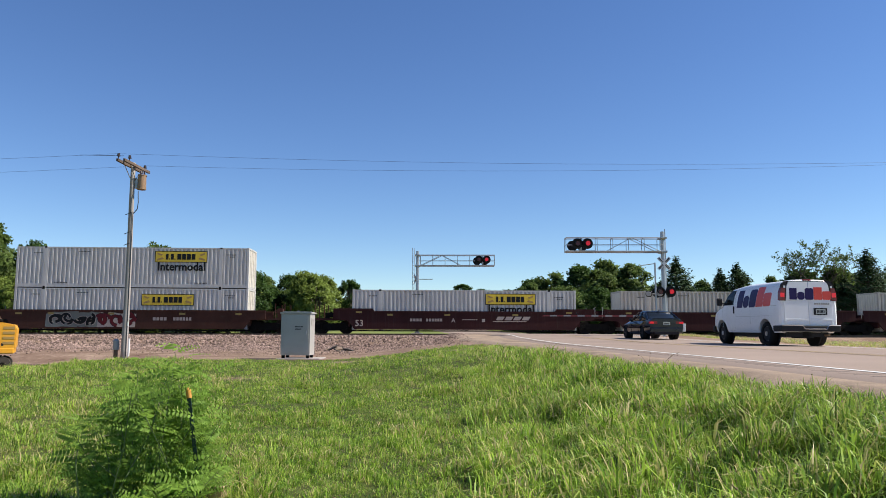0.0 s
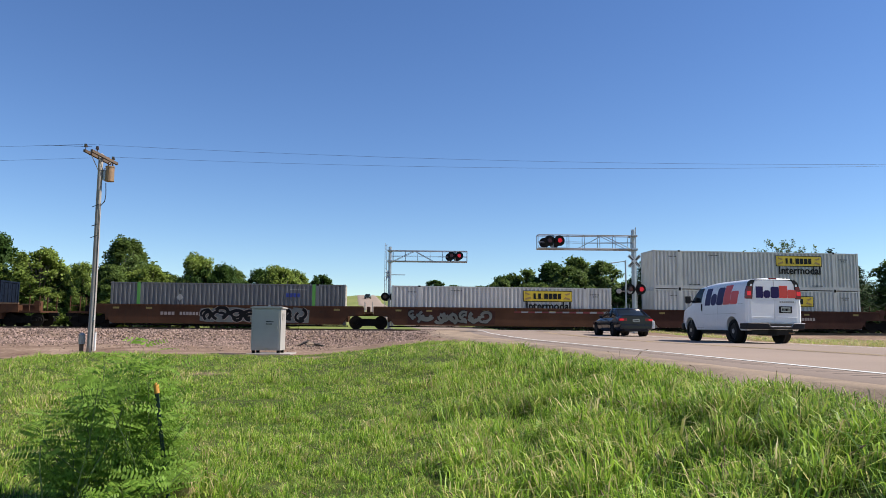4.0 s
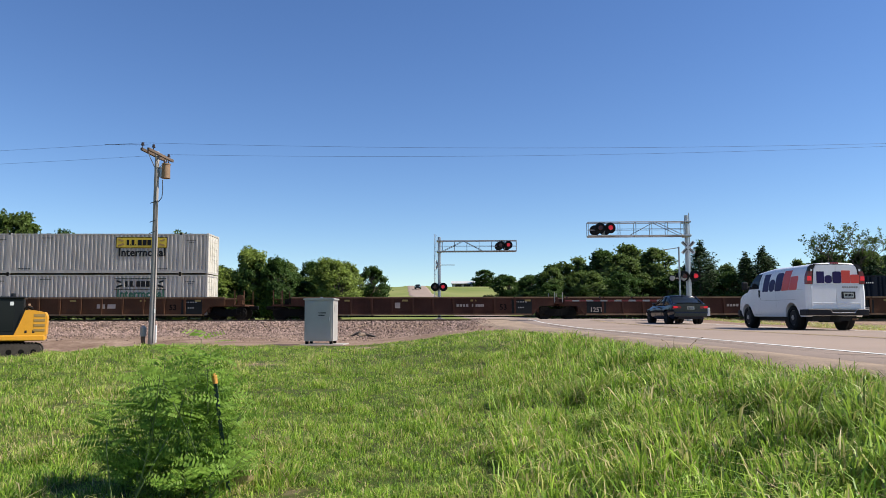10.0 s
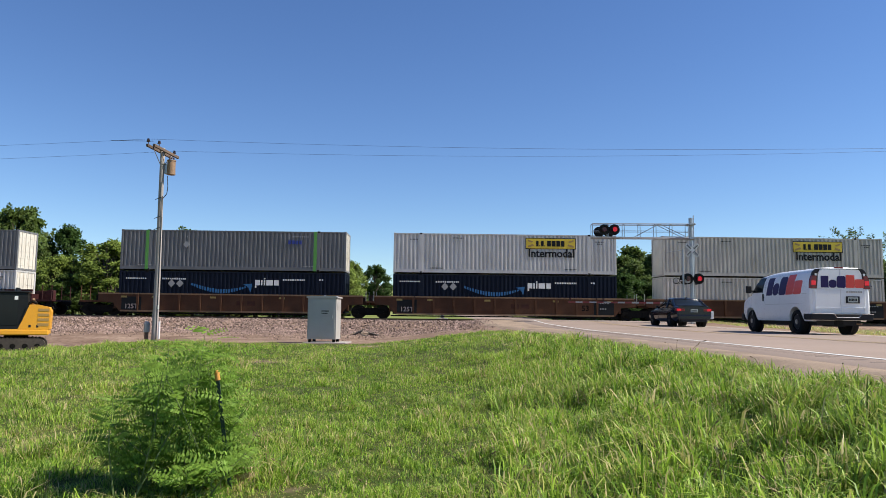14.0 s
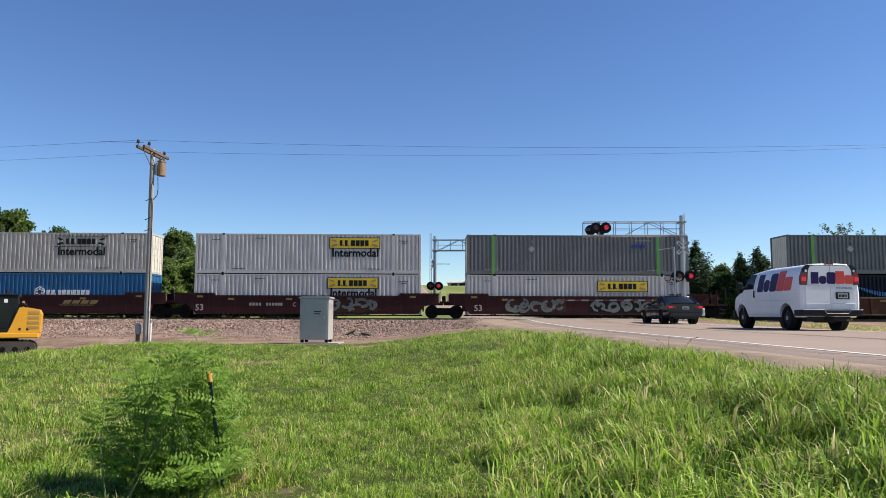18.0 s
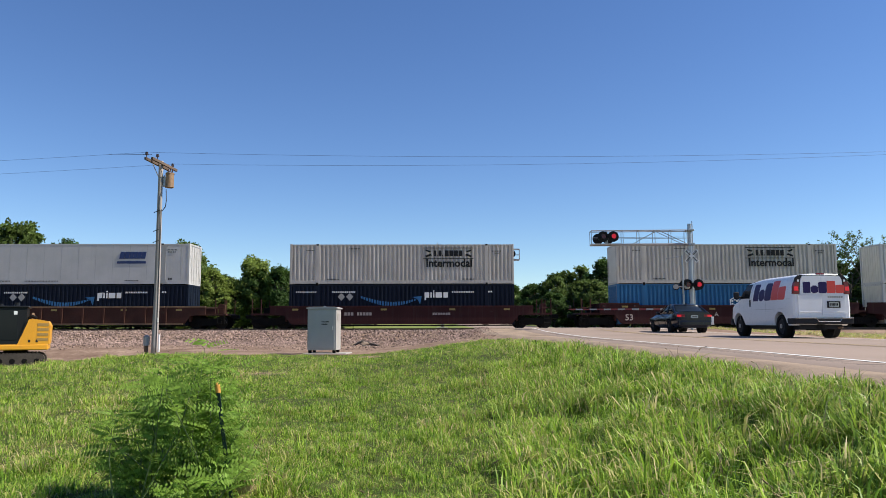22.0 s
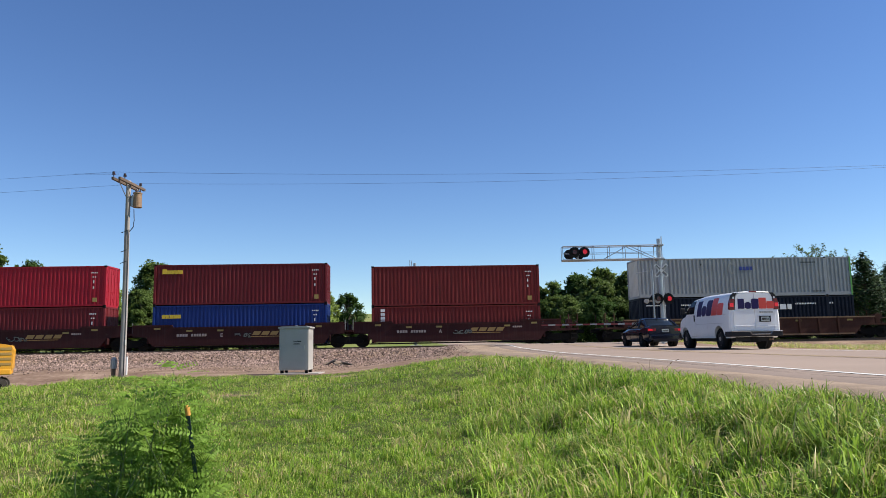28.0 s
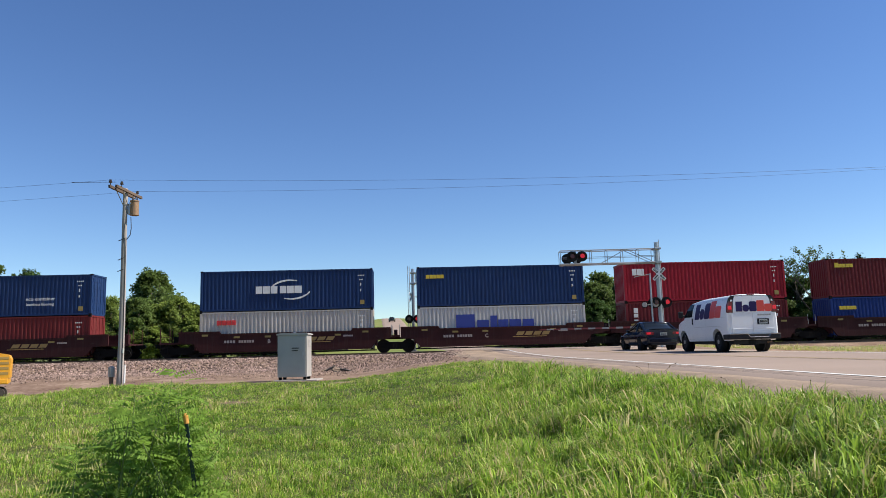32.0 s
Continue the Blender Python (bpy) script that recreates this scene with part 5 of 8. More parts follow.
def cantilever(label, base, sx, reach, mast_h, arm_z, buck_z, lamp_z, facing, ladder_x, ladder_top):
    """A galvanised mast with a lattice arm reaching sx * reach over the road. facing: -1 towards the near road, 1 away."""
    x, y = base
    g = road_z(road_x(y) + 3, y) - 0.05
    c = thing("cantilever_signal", label, "railroad signal", pose(x, y, g), "crossing signals")
    part("mast", rod(B(), (0, 0, 0.06), (0, 0, mast_h), 0.135, 0.125, 18), M["galvanised"], c, "thick galvanised mast")
    part("foundation", box(B(), -0.45, 0.45, -0.45, 0.45, -0.6, 0.08, 0.03), M["concrete"], c)
    bm = disc(B(), (0, 0, 0.11), (0, 0, 1), 0.24, 0.05, 16)
    part("base_plate", bm, M["galvanised"], c)
    h = 0.86
    for dy in (-0.32, 0.32):
        bm = B()
        for zz, r in ((arm_z, 0.045), (arm_z + h, 0.032)):
            rod(bm, (0, dy, zz), (sx * reach, dy, zz), r, n=8)
        part("chord", bm, M["galvanised"], c)
    n = 6
    for i in range(n + 1):
        xx = sx * (0.25 + (reach - 0.25) * i / n)
        bm = B()
        for dy in (-0.32, 0.32):
            rod(bm, (xx, dy, arm_z), (xx, dy, arm_z + h), 0.02, n=6)
        rod(bm, (xx, -0.32, arm_z), (xx, 0.32, arm_z), 0.018, n=6)
        rod(bm, (xx, -0.32, arm_z + h), (xx, 0.32, arm_z + h), 0.018, n=6)
        part("lattice_post", bm, M["galvanised"], c)
    for a, b, up in ((0.25, 2, True), (2, 3.6, False)):
        bm = B()
        for dy in (-0.32, 0.32):
            z0, z1 = (arm_z, arm_z + h) if up else (arm_z + h, arm_z)
            rod(bm, (sx * a if up else sx * a, dy, z0), (sx * b, dy, z1), 0.02, n=6)
        part("diagonal", bm, M["galvanised"], c)
    bm = rod(B(), (0, 0.32, arm_z + 0.42), (sx * reach, 0.32, arm_z + 0.42), 0.014, n=6)
    rod(bm, (0, -0.32, arm_z + 0.42), (sx * reach, -0.32, arm_z + 0.42), 0.014, n=6)
    part("guard_rail", bm, M["galvanised"], c)
    bm = B()
    box(bm, *sorted((sx * (reach - 1.8), sx * reach)), -0.3, 0.3, arm_z + 0.03, arm_z + 0.06)
    part("walkway", bm, M["galvanised"], c, "grating at the arm's end")
    part("arm_clamp", box(B(), -0.2, 0.2, -0.38, 0.38, arm_z - 0.08, arm_z + 0.06, 0.02), M["galvanised"], c)
    part("arm_clamp", box(B(), -0.2, 0.2, -0.38, 0.38, arm_z + h - 0.06, arm_z + h + 0.05, 0.02), M["galvanised"], c)
    # flashers at the arm's end, both ways
    bm = rod(B(), (sx * (reach - 0.95), -0.5, arm_z + 0.45), (sx * (reach - 0.95), 0.5, arm_z + 0.45), 0.03, n=8)
    box(bm, sx * (reach - 0.95) - 0.04, sx * (reach - 0.95) + 0.04, -0.06, 0.06, arm_z, arm_z + h)
    part("lamp_bracket", bm, M["galvanised"], c)
    for k, xx in enumerate((-0.31, 0.31)):
        lit = k == 1
        signal_head(c, sx * (reach - 0.98) + xx, -0.62, arm_z + 0.45, -1, lit)
        signal_head(c, sx * (reach - 0.98) + xx - 0.12, 0.62, arm_z + 0.45, 1, not lit)
    # ladder
    lad = part("ladder", rod(rod(B(), (ladder_x - 0.06, 0.25, 0.3), (ladder_x - 0.06, 0.25, ladder_top), 0.025, n=6), (ladder_x + 0.06, 0.62, 0.3), (ladder_x + 0.06, 0.62, ladder_top), 0.025, n=6), M["galvanised"], c, "narrow service ladder")
    rung = link_mesh("rung", rod(B(), (-0.06, -0.185, 0), (0.06, 0.185, 0), 0.012, n=5), M["galvanised"])
    for i in range(int(ladder_top / 0.32) - 1):
        part("rung", rung, None, lad, at=pose(ladder_x, 0.435, 0.5 + i * 0.32))
    # crossbuck
    buck = part("crossbuck", rod(B(), (0, -0.13 * -facing, buck_z), (0, facing * 0.2, buck_z), 0.05, n=8), M["galvanised"], c, "white crossed warning boards")
    for k, a in enumerate((45, -45)):
        at = pose(0, facing * (0.22 + 0.02 * k), buck_z, 0, a, 0) if facing < 0 else pose(0.05, 0.1, buck_z, 0, 0, 62) @ pose(0, 0.18 + 0.02 * k, 0, 0, a, 0)
        part("blade", box(B(), -0.52, 0.52, -0.008, 0.008, -0.10, 0.10, 0.004), M["mark_white"], buck, "white board with black letters", at)
        bm = B()
        for sgn in (-1, 1):
            for j in range(4):
                x0 = sgn * (0.15 + j * 0.09)
                box(bm, x0 - 0.03, x0 + 0.03, facing * 0.016 - 0.004, facing * 0.016 + 0.004, -0.06, 0.06)
        part("board_print", bm, M["mark_black"], buck, at=at)
    # mast flashers
    bm = rod(B(), (-0.42, facing * 0.17, lamp_z), (0.42, facing * 0.17, lamp_z), 0.035, n=8)
    part("cross_arm", bm, M["galvanised"], c)
    signal_head(c, -0.33, facing * 0.30, lamp_z, facing, False)
    signal_head(c, 0.33, facing * 0.30, lamp_z, facing, True)
    for xx in (-0.33, 0.33):
        signal_head(c, xx, -facing * 0.30, lamp_z, -facing, xx > 0)
    return c


def build_signals():
    near = cantilever("galvanised cantilever with red flashers reaching over the approach lane", (13.04, 45.0), -1, 6.1, 6.55, 5.27, 4.52, 2.75, -1, 0.30, 6.75)
    far = cantilever("galvanised cantilever with red flashers beyond the track", (-3.07, 58.5), 1, 6.3, 6.75, 5.55, 4.45, 2.65, 1, -0.36, 7.05)
    bm = rod(B(), (0.1, 0, 4.45), (1.25, 0, 4.45), 0.03, n=6)
    part("side_arm", bm, M["galvanised"], far, "short side arm")
    # lowered gate beside the near mast
    g0 = near.matrix_basis.translation
    gate = thing("crossing_gate", "lowered red and white striped gate arm with small red lamps", "gate", pose(12.75, 44.2, g0.z))
    part("gate_post", rod(B(), (0, 0, 0), (0, 0, 1.45), 0.07, n=12), M["galvanised"], gate)
    part("gate_machine", box(B(), -0.22, 0.28, -0.2, 0.25, 0.85, 1.45, 0.03), M["aluminium"], gate, "grey drive box")
    part("counterweight", box(B(), 1.04, 1.22, -0.28, -0.2, 0.30, 0.78, 0.02), M["mark_white"], gate, "pale counterweight plate")
    part("counter_arm", rod(rod(B(), (0, -0.24, 1.24), (1.13, -0.24, 0.74), 0.035, n=6), (0, 0.24, 1.24), (1.08, -0.2, 0.72), 0.03, n=6), M["galvanised"], gate)
    arm = part("gate_arm", rod(B(), (0, -0.25, 1.24), (-1.5, -0.25, 1.24), 0.05, n=8), M["aluminium"], gate, "long slender arm")
    n = 14
    for i in range(n):
        x0, x1 = -1.5 - 5.9 * i / n, -1.5 - 5.9 * (i + 1) / n
        k = 0.055 - 0.018 * i / n
        # white bands greyed and red ones darkened: the arm's shaded face put into colour
        part("stripe", box(B(), x1, x0, -0.27, -0.235, 1.24 - k, 1.24 + k), M["gate_red_shaded"] if i % 2 else M["mark_grey"], arm, "red band" if i % 2 else "white band")
    for xx in (-7.3, -5.3, -3.4):
        bm = rod(B(), (xx, -0.25, 1.29), (xx, -0.25, 1.36), 0.02, n=6)
        lamp = part("gate_lamp", box(bm, xx - 0.05, xx + 0.05, -0.32, -0.18, 1.36, 1.48, 0.015), M["lamp_black"], arm)
        part("lens", disc(B(), (xx, -0.33, 1.42), (0, 1, 0), 0.045, 0.02, 12), M["lamp_dark_red"], lamp, "small dark red lens")
    # slender pole with side flashers
    sp = thing("signal_pole", "slender galvanised pole with a short top arm and round flashers", "railroad signal", pose(12.42, 44.6, g0.z))
    part("pole", rod(B(), (0, 0, 0), (0, 0, 4.55), 0.06, 0.05, 12), M["galvanised"], sp)
    part("top_arm", rod(rod(B(), (0, 0, 4.5), (-0.95, 0, 4.36), 0.025, n=6), (-0.95, 0, 4.36), (-0.95, 0, 4.30), 0.03, n=6), M["galvanised"], sp)
    part("cross_arm", rod(B(), (-0.42, 0.08, 2.62), (0.42, 0.08, 2.62), 0.03, n=6), M["galvanised"], sp)
    for xx in (-0.4, 0.28):
        hd = part("signal_head", disc(B(), (xx, 0.12, 2.62), (0.5, 1, 0), 0.2, 0.02, 24), M["lamp_black"], sp, "flasher turned to the side")
        part("lamp_case", disc(B(), (xx - 0.03, 0.03, 2.62), (0.5, 1, 0), 0.15, 0.16, 20), M["aluminium"], hd, "bare metal lamp case")


build_signals()


# ---------------------------------------------------------------- pole, wires, cabinet and small posts
def build_pole():
    x, y = -14.26, 31.0
    z = ground_z(x, y)
    p = thing("utility_pole", "weathered wooden utility pole with crossarms and a rusty transformer", "utility pole", pose(x, y, z))
    h = 8.62
    bm = B()
    ring = []
    for i in range(13):
        k = i / 12
        ring.append((0.14 - 0.045 * k, -0.3 + (h + 0.3) * k, 0.02 * math.sin(k * 5)))
    tube(bm, [(o, 0, zz) for r, zz, o in ring], [q[0] for q in ring], 14)
    part("shaft", bm, M["pole_wood"], p, "grey weathered timber shaft", smooth=True)
    for dx in (-0.15, 0.15):
        part("crossarm", box(B(), dx - 0.05, dx + 0.05, -1.25, 1.25, h - 0.22, h - 0.10, 0.01), M["dark_wood"], p, "weathered crossarm")
    for yy, dx in ((-1.15, -0.15), (-0.75, 0.15), (1.15, 0.0)):
        bm = rod(B(), (dx, yy, h - 0.12), (dx, yy, h + 0.02), 0.02, n=6)
        for k in range(3):
            disc(bm, (dx, yy, h + 0.03 + 0.05 * k), (0, 0, 1), 0.075 - 0.01 * k, 0.03, 10)
        part("insulator", bm, M["porcelain"], p, "dark porcelain insulator")
    bm = B()
    for sx in (-1, 1):
        rod(bm, (sx * 0.15, -0.6, h - 0.2), (sx * 0.1, 0, h - 0.75), 0.018, n=6)
        rod(bm, (sx * 0.15, 0.6, h - 0.2), (sx * 0.1, 0, h - 0.75), 0.018, n=6)
    part("arm_brace", bm, M["galvanised"], p)
    tr = part("transformer", rod(B(), (0.36, 0.1, h - 1.20), (0.36, 0.1, h - 0.58), 0.185, 0.175, 20), M["can_rust"], p, "rusty tan transformer can")
    bm = disc(B(), (0.36, 0.1, h - 0.56), (0, 0, 1), 0.192, 0.05, 20)
    disc(bm, (0.36, 0.1, h - 1.18), (0, 0, 1), 0.192, 0.03, 20)
    part("lid", bm, M["can_rust"], tr)
    for dx in (-0.08, 0.1):
        bm = rod(B(), (0.36 + dx, 0.1, h - 0.55), (0.36 + dx, 0.1, h - 0.34), 0.04, 0.02, 8)
        part("bushing", bm, M["porcelain"], tr)
    part("bracket", box(B(), 0.08, 0.22, 0.02, 0.18, h - 1.15, h - 0.7), M["galvanised"], tr)
    bm = B()
    pts = [(0.3, -0.1, h - 1.3), (0.34, -0.12, h - 1.8), (0.3, -0.1, h - 2.1), (0.15, -0.12, h - 2.3)]
    for a, b in zip(pts, pts[1:]):
        rod(bm, a, b, 0.018, n=6)
    rod(bm, (0.13, -0.1, 0.1), (0.11, -0.08, h - 2.2), 0.015, n=6)
    part("drop_cable", bm, M["wire"], p, "black drop cable")
    bm = B()
    for zz in (h - 2.25, h - 3.1, h - 3.6):
        rod(bm, (-0.21, -0.1, zz - 0.10), (0.05, -0.1, zz), 0.016, n=6)
    part("bolt", bm, M["wire"], p)
    part("pole_tag", box(B(), 0.13, 0.15, -0.12, 0.0, 1.4, 1.6), M["plate"], p)

    def span(name, a, b, sag, r=0.0048):
        bm = B()
        a, b = Vector(a), Vector(b)
        pts = [a.lerp(b, i / 24) - Vector((0, 0, 4 * sag * (i / 24) * (1 - i / 24))) for i in range(25)]
        tube(bm, pts, [r] * 25, 5)
        solid(name, bm, M["wire"], "thin dark overhead wire strung from the utility pole", "wire", group="overhead wires")

    top = z + h + 0.13
    span("overhead_wire", (x - 0.15, y - 1.15, top), (62, 31.5, top + 2.2), 1.23)
    span("overhead_wire", (x, y + 1.15, top), (62, 33.2, top + 3.2), 1.32)
    span("overhead_wire", (x - 0.15, y - 1.15, top), (-75, 30, top - 0.6), 0.55)
    span("overhead_wire", (x, y + 1.15, top), (-75, 32, top - 0.6), 0.6)
    bm = rod(B(), (x - 0.1, y - 0.75, top), (x - 1.9, y - 1.0, top - 0.02), 0.01, n=5)
    solid("jumper_wire", bm, M["wire"], "short slack jumper wire near the insulators", "wire")


def build_small_posts():
    x, y = -14.62, 31.0
    z = ground_z(x, y)
    m = thing("meter_post", "short grey meter can on a stubby post", "meter", pose(x, y, z))
    part("post", box(B(), -0.07, 0.07, -0.06, 0.06, -0.1, 0.5, 0.01), M["dark_wood"], m)
    part("can", rod(rod(B(), (0, 0, 0.42), (0, 0, 0.80), 0.13, n=16), (0, 0, 0.80), (0, 0, 0.90), 0.13, 0.05, 16), M["mark_grey"], m, "grey metal can")
    x, y = -15.42, 34.0
    k = thing("marker_post", "thin white plastic marker post in the gravel", "marker post", pose(x, y, ground_z(x, y)))
    part("post", rod(B(), (0, 0, -0.1), (0, 0, 0.85), 0.045, n=10), M["mark_white"], k)
    part("cap", disc(B(), (0, 0, 0.86), (0, 0, 1), 0.05, 0.04, 10), M["mark_grey"], k)


def build_cabinet():
    x, y = -7.25, 30.0
    z = ground_z(-6.6, 30.4) + 0.07
    c = thing("signal_cabinet", "brushed aluminium trackside equipment cabinet on short feet", "equipment cabinet", pose(x, y, z))
    w, d, h = 1.22, 1.0, 1.83
    part("body", box(B(), 0, w, 0, d, 0.10, h, 0.012), M["aluminium"], c)
    roof = B()
    prism(roof, [(-0.05, h), (w + 0.05, h), (w + 0.05, h + 0.05), (w - 0.1, h + 0.085), (0.1, h + 0.085), (-0.05, h + 0.05)], -0.05, d + 0.05)
    part("roof", roof, M["aluminium"], c, "overhanging cap")
    door = part("door", box(B(), 0.06, w - 0.06, -0.022, -0.004, 0.18, h - 0.08, 0.006), M["aluminium"], c, "plain front door")
    part("handle", rod(rod(B(), (w - 0.16, -0.05, 0.95), (w - 0.16, -0.05, 1.12), 0.014, n=8), (w - 0.16, -0.02, 1.03), (w - 0.16, -0.05, 1.03), 0.02, n=8), M["galvanised"], door)
    for zz in (0.35, 0.95, 1.55):
        part("hinge", rod(B(), (0.05, -0.022, zz), (0.05, -0.022, zz + 0.12), 0.014, n=8), M["galvanised"], door)
    bm = B()
    for k in range(2):
        bars(bm, 0.60 - 0.0 * k, 1.26 - 0.10 * k, 0.32 - 0.06 * k, 0.045, 7, -0.024)
    part("stencil", bm, M["mark_black"], door, "small black stencil")
    bm = B()
    for k in range(6):
        box(bm, w + 0.0, w + 0.012, 0.2, d - 0.2, 1.35 + 0.05 * k, 1.38 + 0.05 * k)
    part("louvre", bm, M["aluminium"], c)
    for xx in (0.04, w - 0.16):
        for yy in (0.04, d - 0.16):
            part("foot", box(B(), xx, xx + 0.12, yy, yy + 0.12, -0.02, 0.11), M["black_iron"], c)
    part("lifting_eye", rod(B(), (w / 2 - 0.05, d / 2, h + 0.1), (w / 2 + 0.05, d / 2, h + 0.1), 0.03, n=8), M["galvanised"], c)
    bm = box(B(), -0.15, w + 0.45, -0.14, d + 0.3, -0.24, 0.0, 0.02)
    solid("concrete_pad", bm, M["concrete"], "low concrete pad under the equipment cabinet", "concrete pad", at=pose(x, y, z - 0.02))


build_pole()
build_small_posts()
build_cabinet()

# ---------------------------------------------------------------- vehicles
def loft(bm, sections, caps=True):
    """Skins a row of closed outlines; each is (y, [(x, z), ...]) with the same count."""
    rows = [[bm.verts.new((x, y, z)) for x, z in pts] for y, pts in sections]
    n = len(rows[0])
    for a, b in zip(rows, rows[1:]):
        for i in range(n):
            bm.faces.new((a[i], a[(i + 1) % n], b[(i + 1) % n], b[i]))
    if caps:
        bm.faces.new(rows[0][::-1])
        bm.faces.new(rows[-1])
    bmesh.ops.recalc_face_normals(bm, faces=bm.faces)
    return bm


def wheel(parent, x, y, r, width, side, spokes=8, hub="hub_silver"):
    w = part("wheel", disc(B(), (x, y, r), (1, 0, 0), r * 0.62, width * 0.8, 24), M[hub], parent, "silver wheel in a black tyre")
    bm = B()
    n = 28
    prof = [(-0.5, 0.66), (-0.5, 0.93), (-0.38, 1.0), (0.38, 1.0), (0.5, 0.93), (0.5, 0.66)]
    rows = [[bm.verts.new((x + width * px, y + r * pr * math.cos(6.28319 * i / n), r + r * pr * math.sin(6.28319 * i / n))) for px, pr in prof] for i in range(n)]
    for i in range(n):
        a, b = rows[i], rows[(i + 1) % n]
        for k in range(len(prof) - 1):
            bm.faces.new((a[k], a[k + 1], b[k + 1], b[k]))
    bmesh.ops.recalc_face_normals(bm, faces=bm.faces)
    part("tyre", bm, M["rubber"], w, "black rubber tyre", smooth=True)
    bm = disc(B(), (x + side * width * 0.42, y, r), (1, 0, 0), r * 0.20, 0.05, 14)
    if hub == "hub_silver":
        disc(bm, (x + side * width * 0.38, y, r), (1, 0, 0), r * 0.55, 0.03, 24)
        disc(bm, (x + side * width * 0.46, y, r), (1, 0, 0), r * 0.13, 0.05, 14)
        hole = B()
        for i in range(spokes):
            a = 6.28319 * i / spokes
            disc(hole, (x + side * (width * 0.38 + 0.012), y + r * 0.40 * math.cos(a), r + r * 0.40 * math.sin(a)), (1, 0, 0), r * 0.085, 0.012, 10)
        part("rim_holes", hole, M["dark_plastic"], w)
    for i in range(spokes if hub != "hub_silver" else 0):
        a = 6.28319 * i / spokes
        rod(bm, (x + side * width * 0.42, y + r * 0.15 * math.cos(a), r + r * 0.15 * math.sin(a)), (x + side * width * 0.40, y + r * 0.58 * math.cos(a), r + r * 0.58 * math.sin(a)), 0.03, n=6)
    part("rim", bm, M[hub], w)
    # dark disc standing in for the shade inside the rim
    part("rim_shadow", disc(B(), (x + side * width * 0.34, y, r), (1, 0, 0), r * 0.60, 0.05, 24), M["dark_plastic"], w)
    return w


FLANK = ((0.42, 0.92), (0.52, 0.965), (0.70, 0.99), (0.95, 1.0), (1.25, 0.995), (1.50, 0.972), (1.75, 0.925), (1.93, 0.865), (2.03, 0.79), (2.085, 0.69), (2.115, 0.52), (2.13, 0.28), (2.135, 0.0))


def van_outline(y):
    """Cross-section of the van at y (0 at the rear axle, forward positive)."""
    top = 2.135
    if y > 1.6:
        top -= 0.07 * sm(1.6, 2.6, y)
    if y > 2.5:
        top = 2.07 - 0.72 * ((y - 2.5) / 0.85) ** 1.15 if y < 3.35 else 1.35 - 0.20 * sm(3.35, 4.20, y)
    if y > 4.20:
        top = 1.15 - 0.35 * ((y - 4.2) / 0.16) ** 2
    low = 0.42 + 0.10 * sm(4.1, 4.36, y) + 0.12 * sm(-0.80, -0.98, y)
    nose = 1 - 0.13 * sm(3.7, 4.36, y) ** 1.5
    tail = 1 - 0.012 * sm(-0.80, -0.90, y) - 0.02 * sm(-0.90, -0.98, y)
    pts, over = [], [z for z, x in FLANK if z > top - 0.06]
    for z, x in FLANK:
        if top > 2.06:
            x, z = x * tail, z if z < 1.6 else 1.6 + (z - 1.6) * (top - 1.6) / 0.535
        elif z > top - 0.06:
            # under the windscreen and the hood the section closes in a rounded top
            k = (over.index(z) + 1) / len(over)
            x, z = side_x(top - 0.06) * math.cos(k * math.pi / 2) ** 0.35 * nose, top - 0.06 * (1 - k) ** 2
            x = 0.0 if k == 1 else x
        else:
            x *= nose
        pts.append((x, max(z, low)))
    return pts + [(-x, z) for x, z in pts[-2::-1]]


def side_x(z):
    """Half width of the van's flank at height z."""
    for (z0, x0), (z1, x1) in zip(FLANK, FLANK[1:]):
        if z <= z1:
            return x0 + (x1 - x0) * (z - z0) / (z1 - z0)
    return 0.0


def carve(body, cutter):
    """Takes the cutter's volume out of the body for good."""
    me = link_mesh("cutter", cutter, M["dark_plastic"])
    cut = new("cutter", me)
    cut.parent = body.parent
    m = body.modifiers.new("openings", "BOOLEAN")
    m.operation, m.object, m.solver = "DIFFERENCE", cut, "EXACT"
    bpy.context.view_layer.update()
    done = bpy.data.meshes.new_from_object(body.evaluated_get(bpy.context.evaluated_depsgraph_get()))
    body.modifiers.clear()
    body.data = done
    bpy.data.objects.remove(cut)


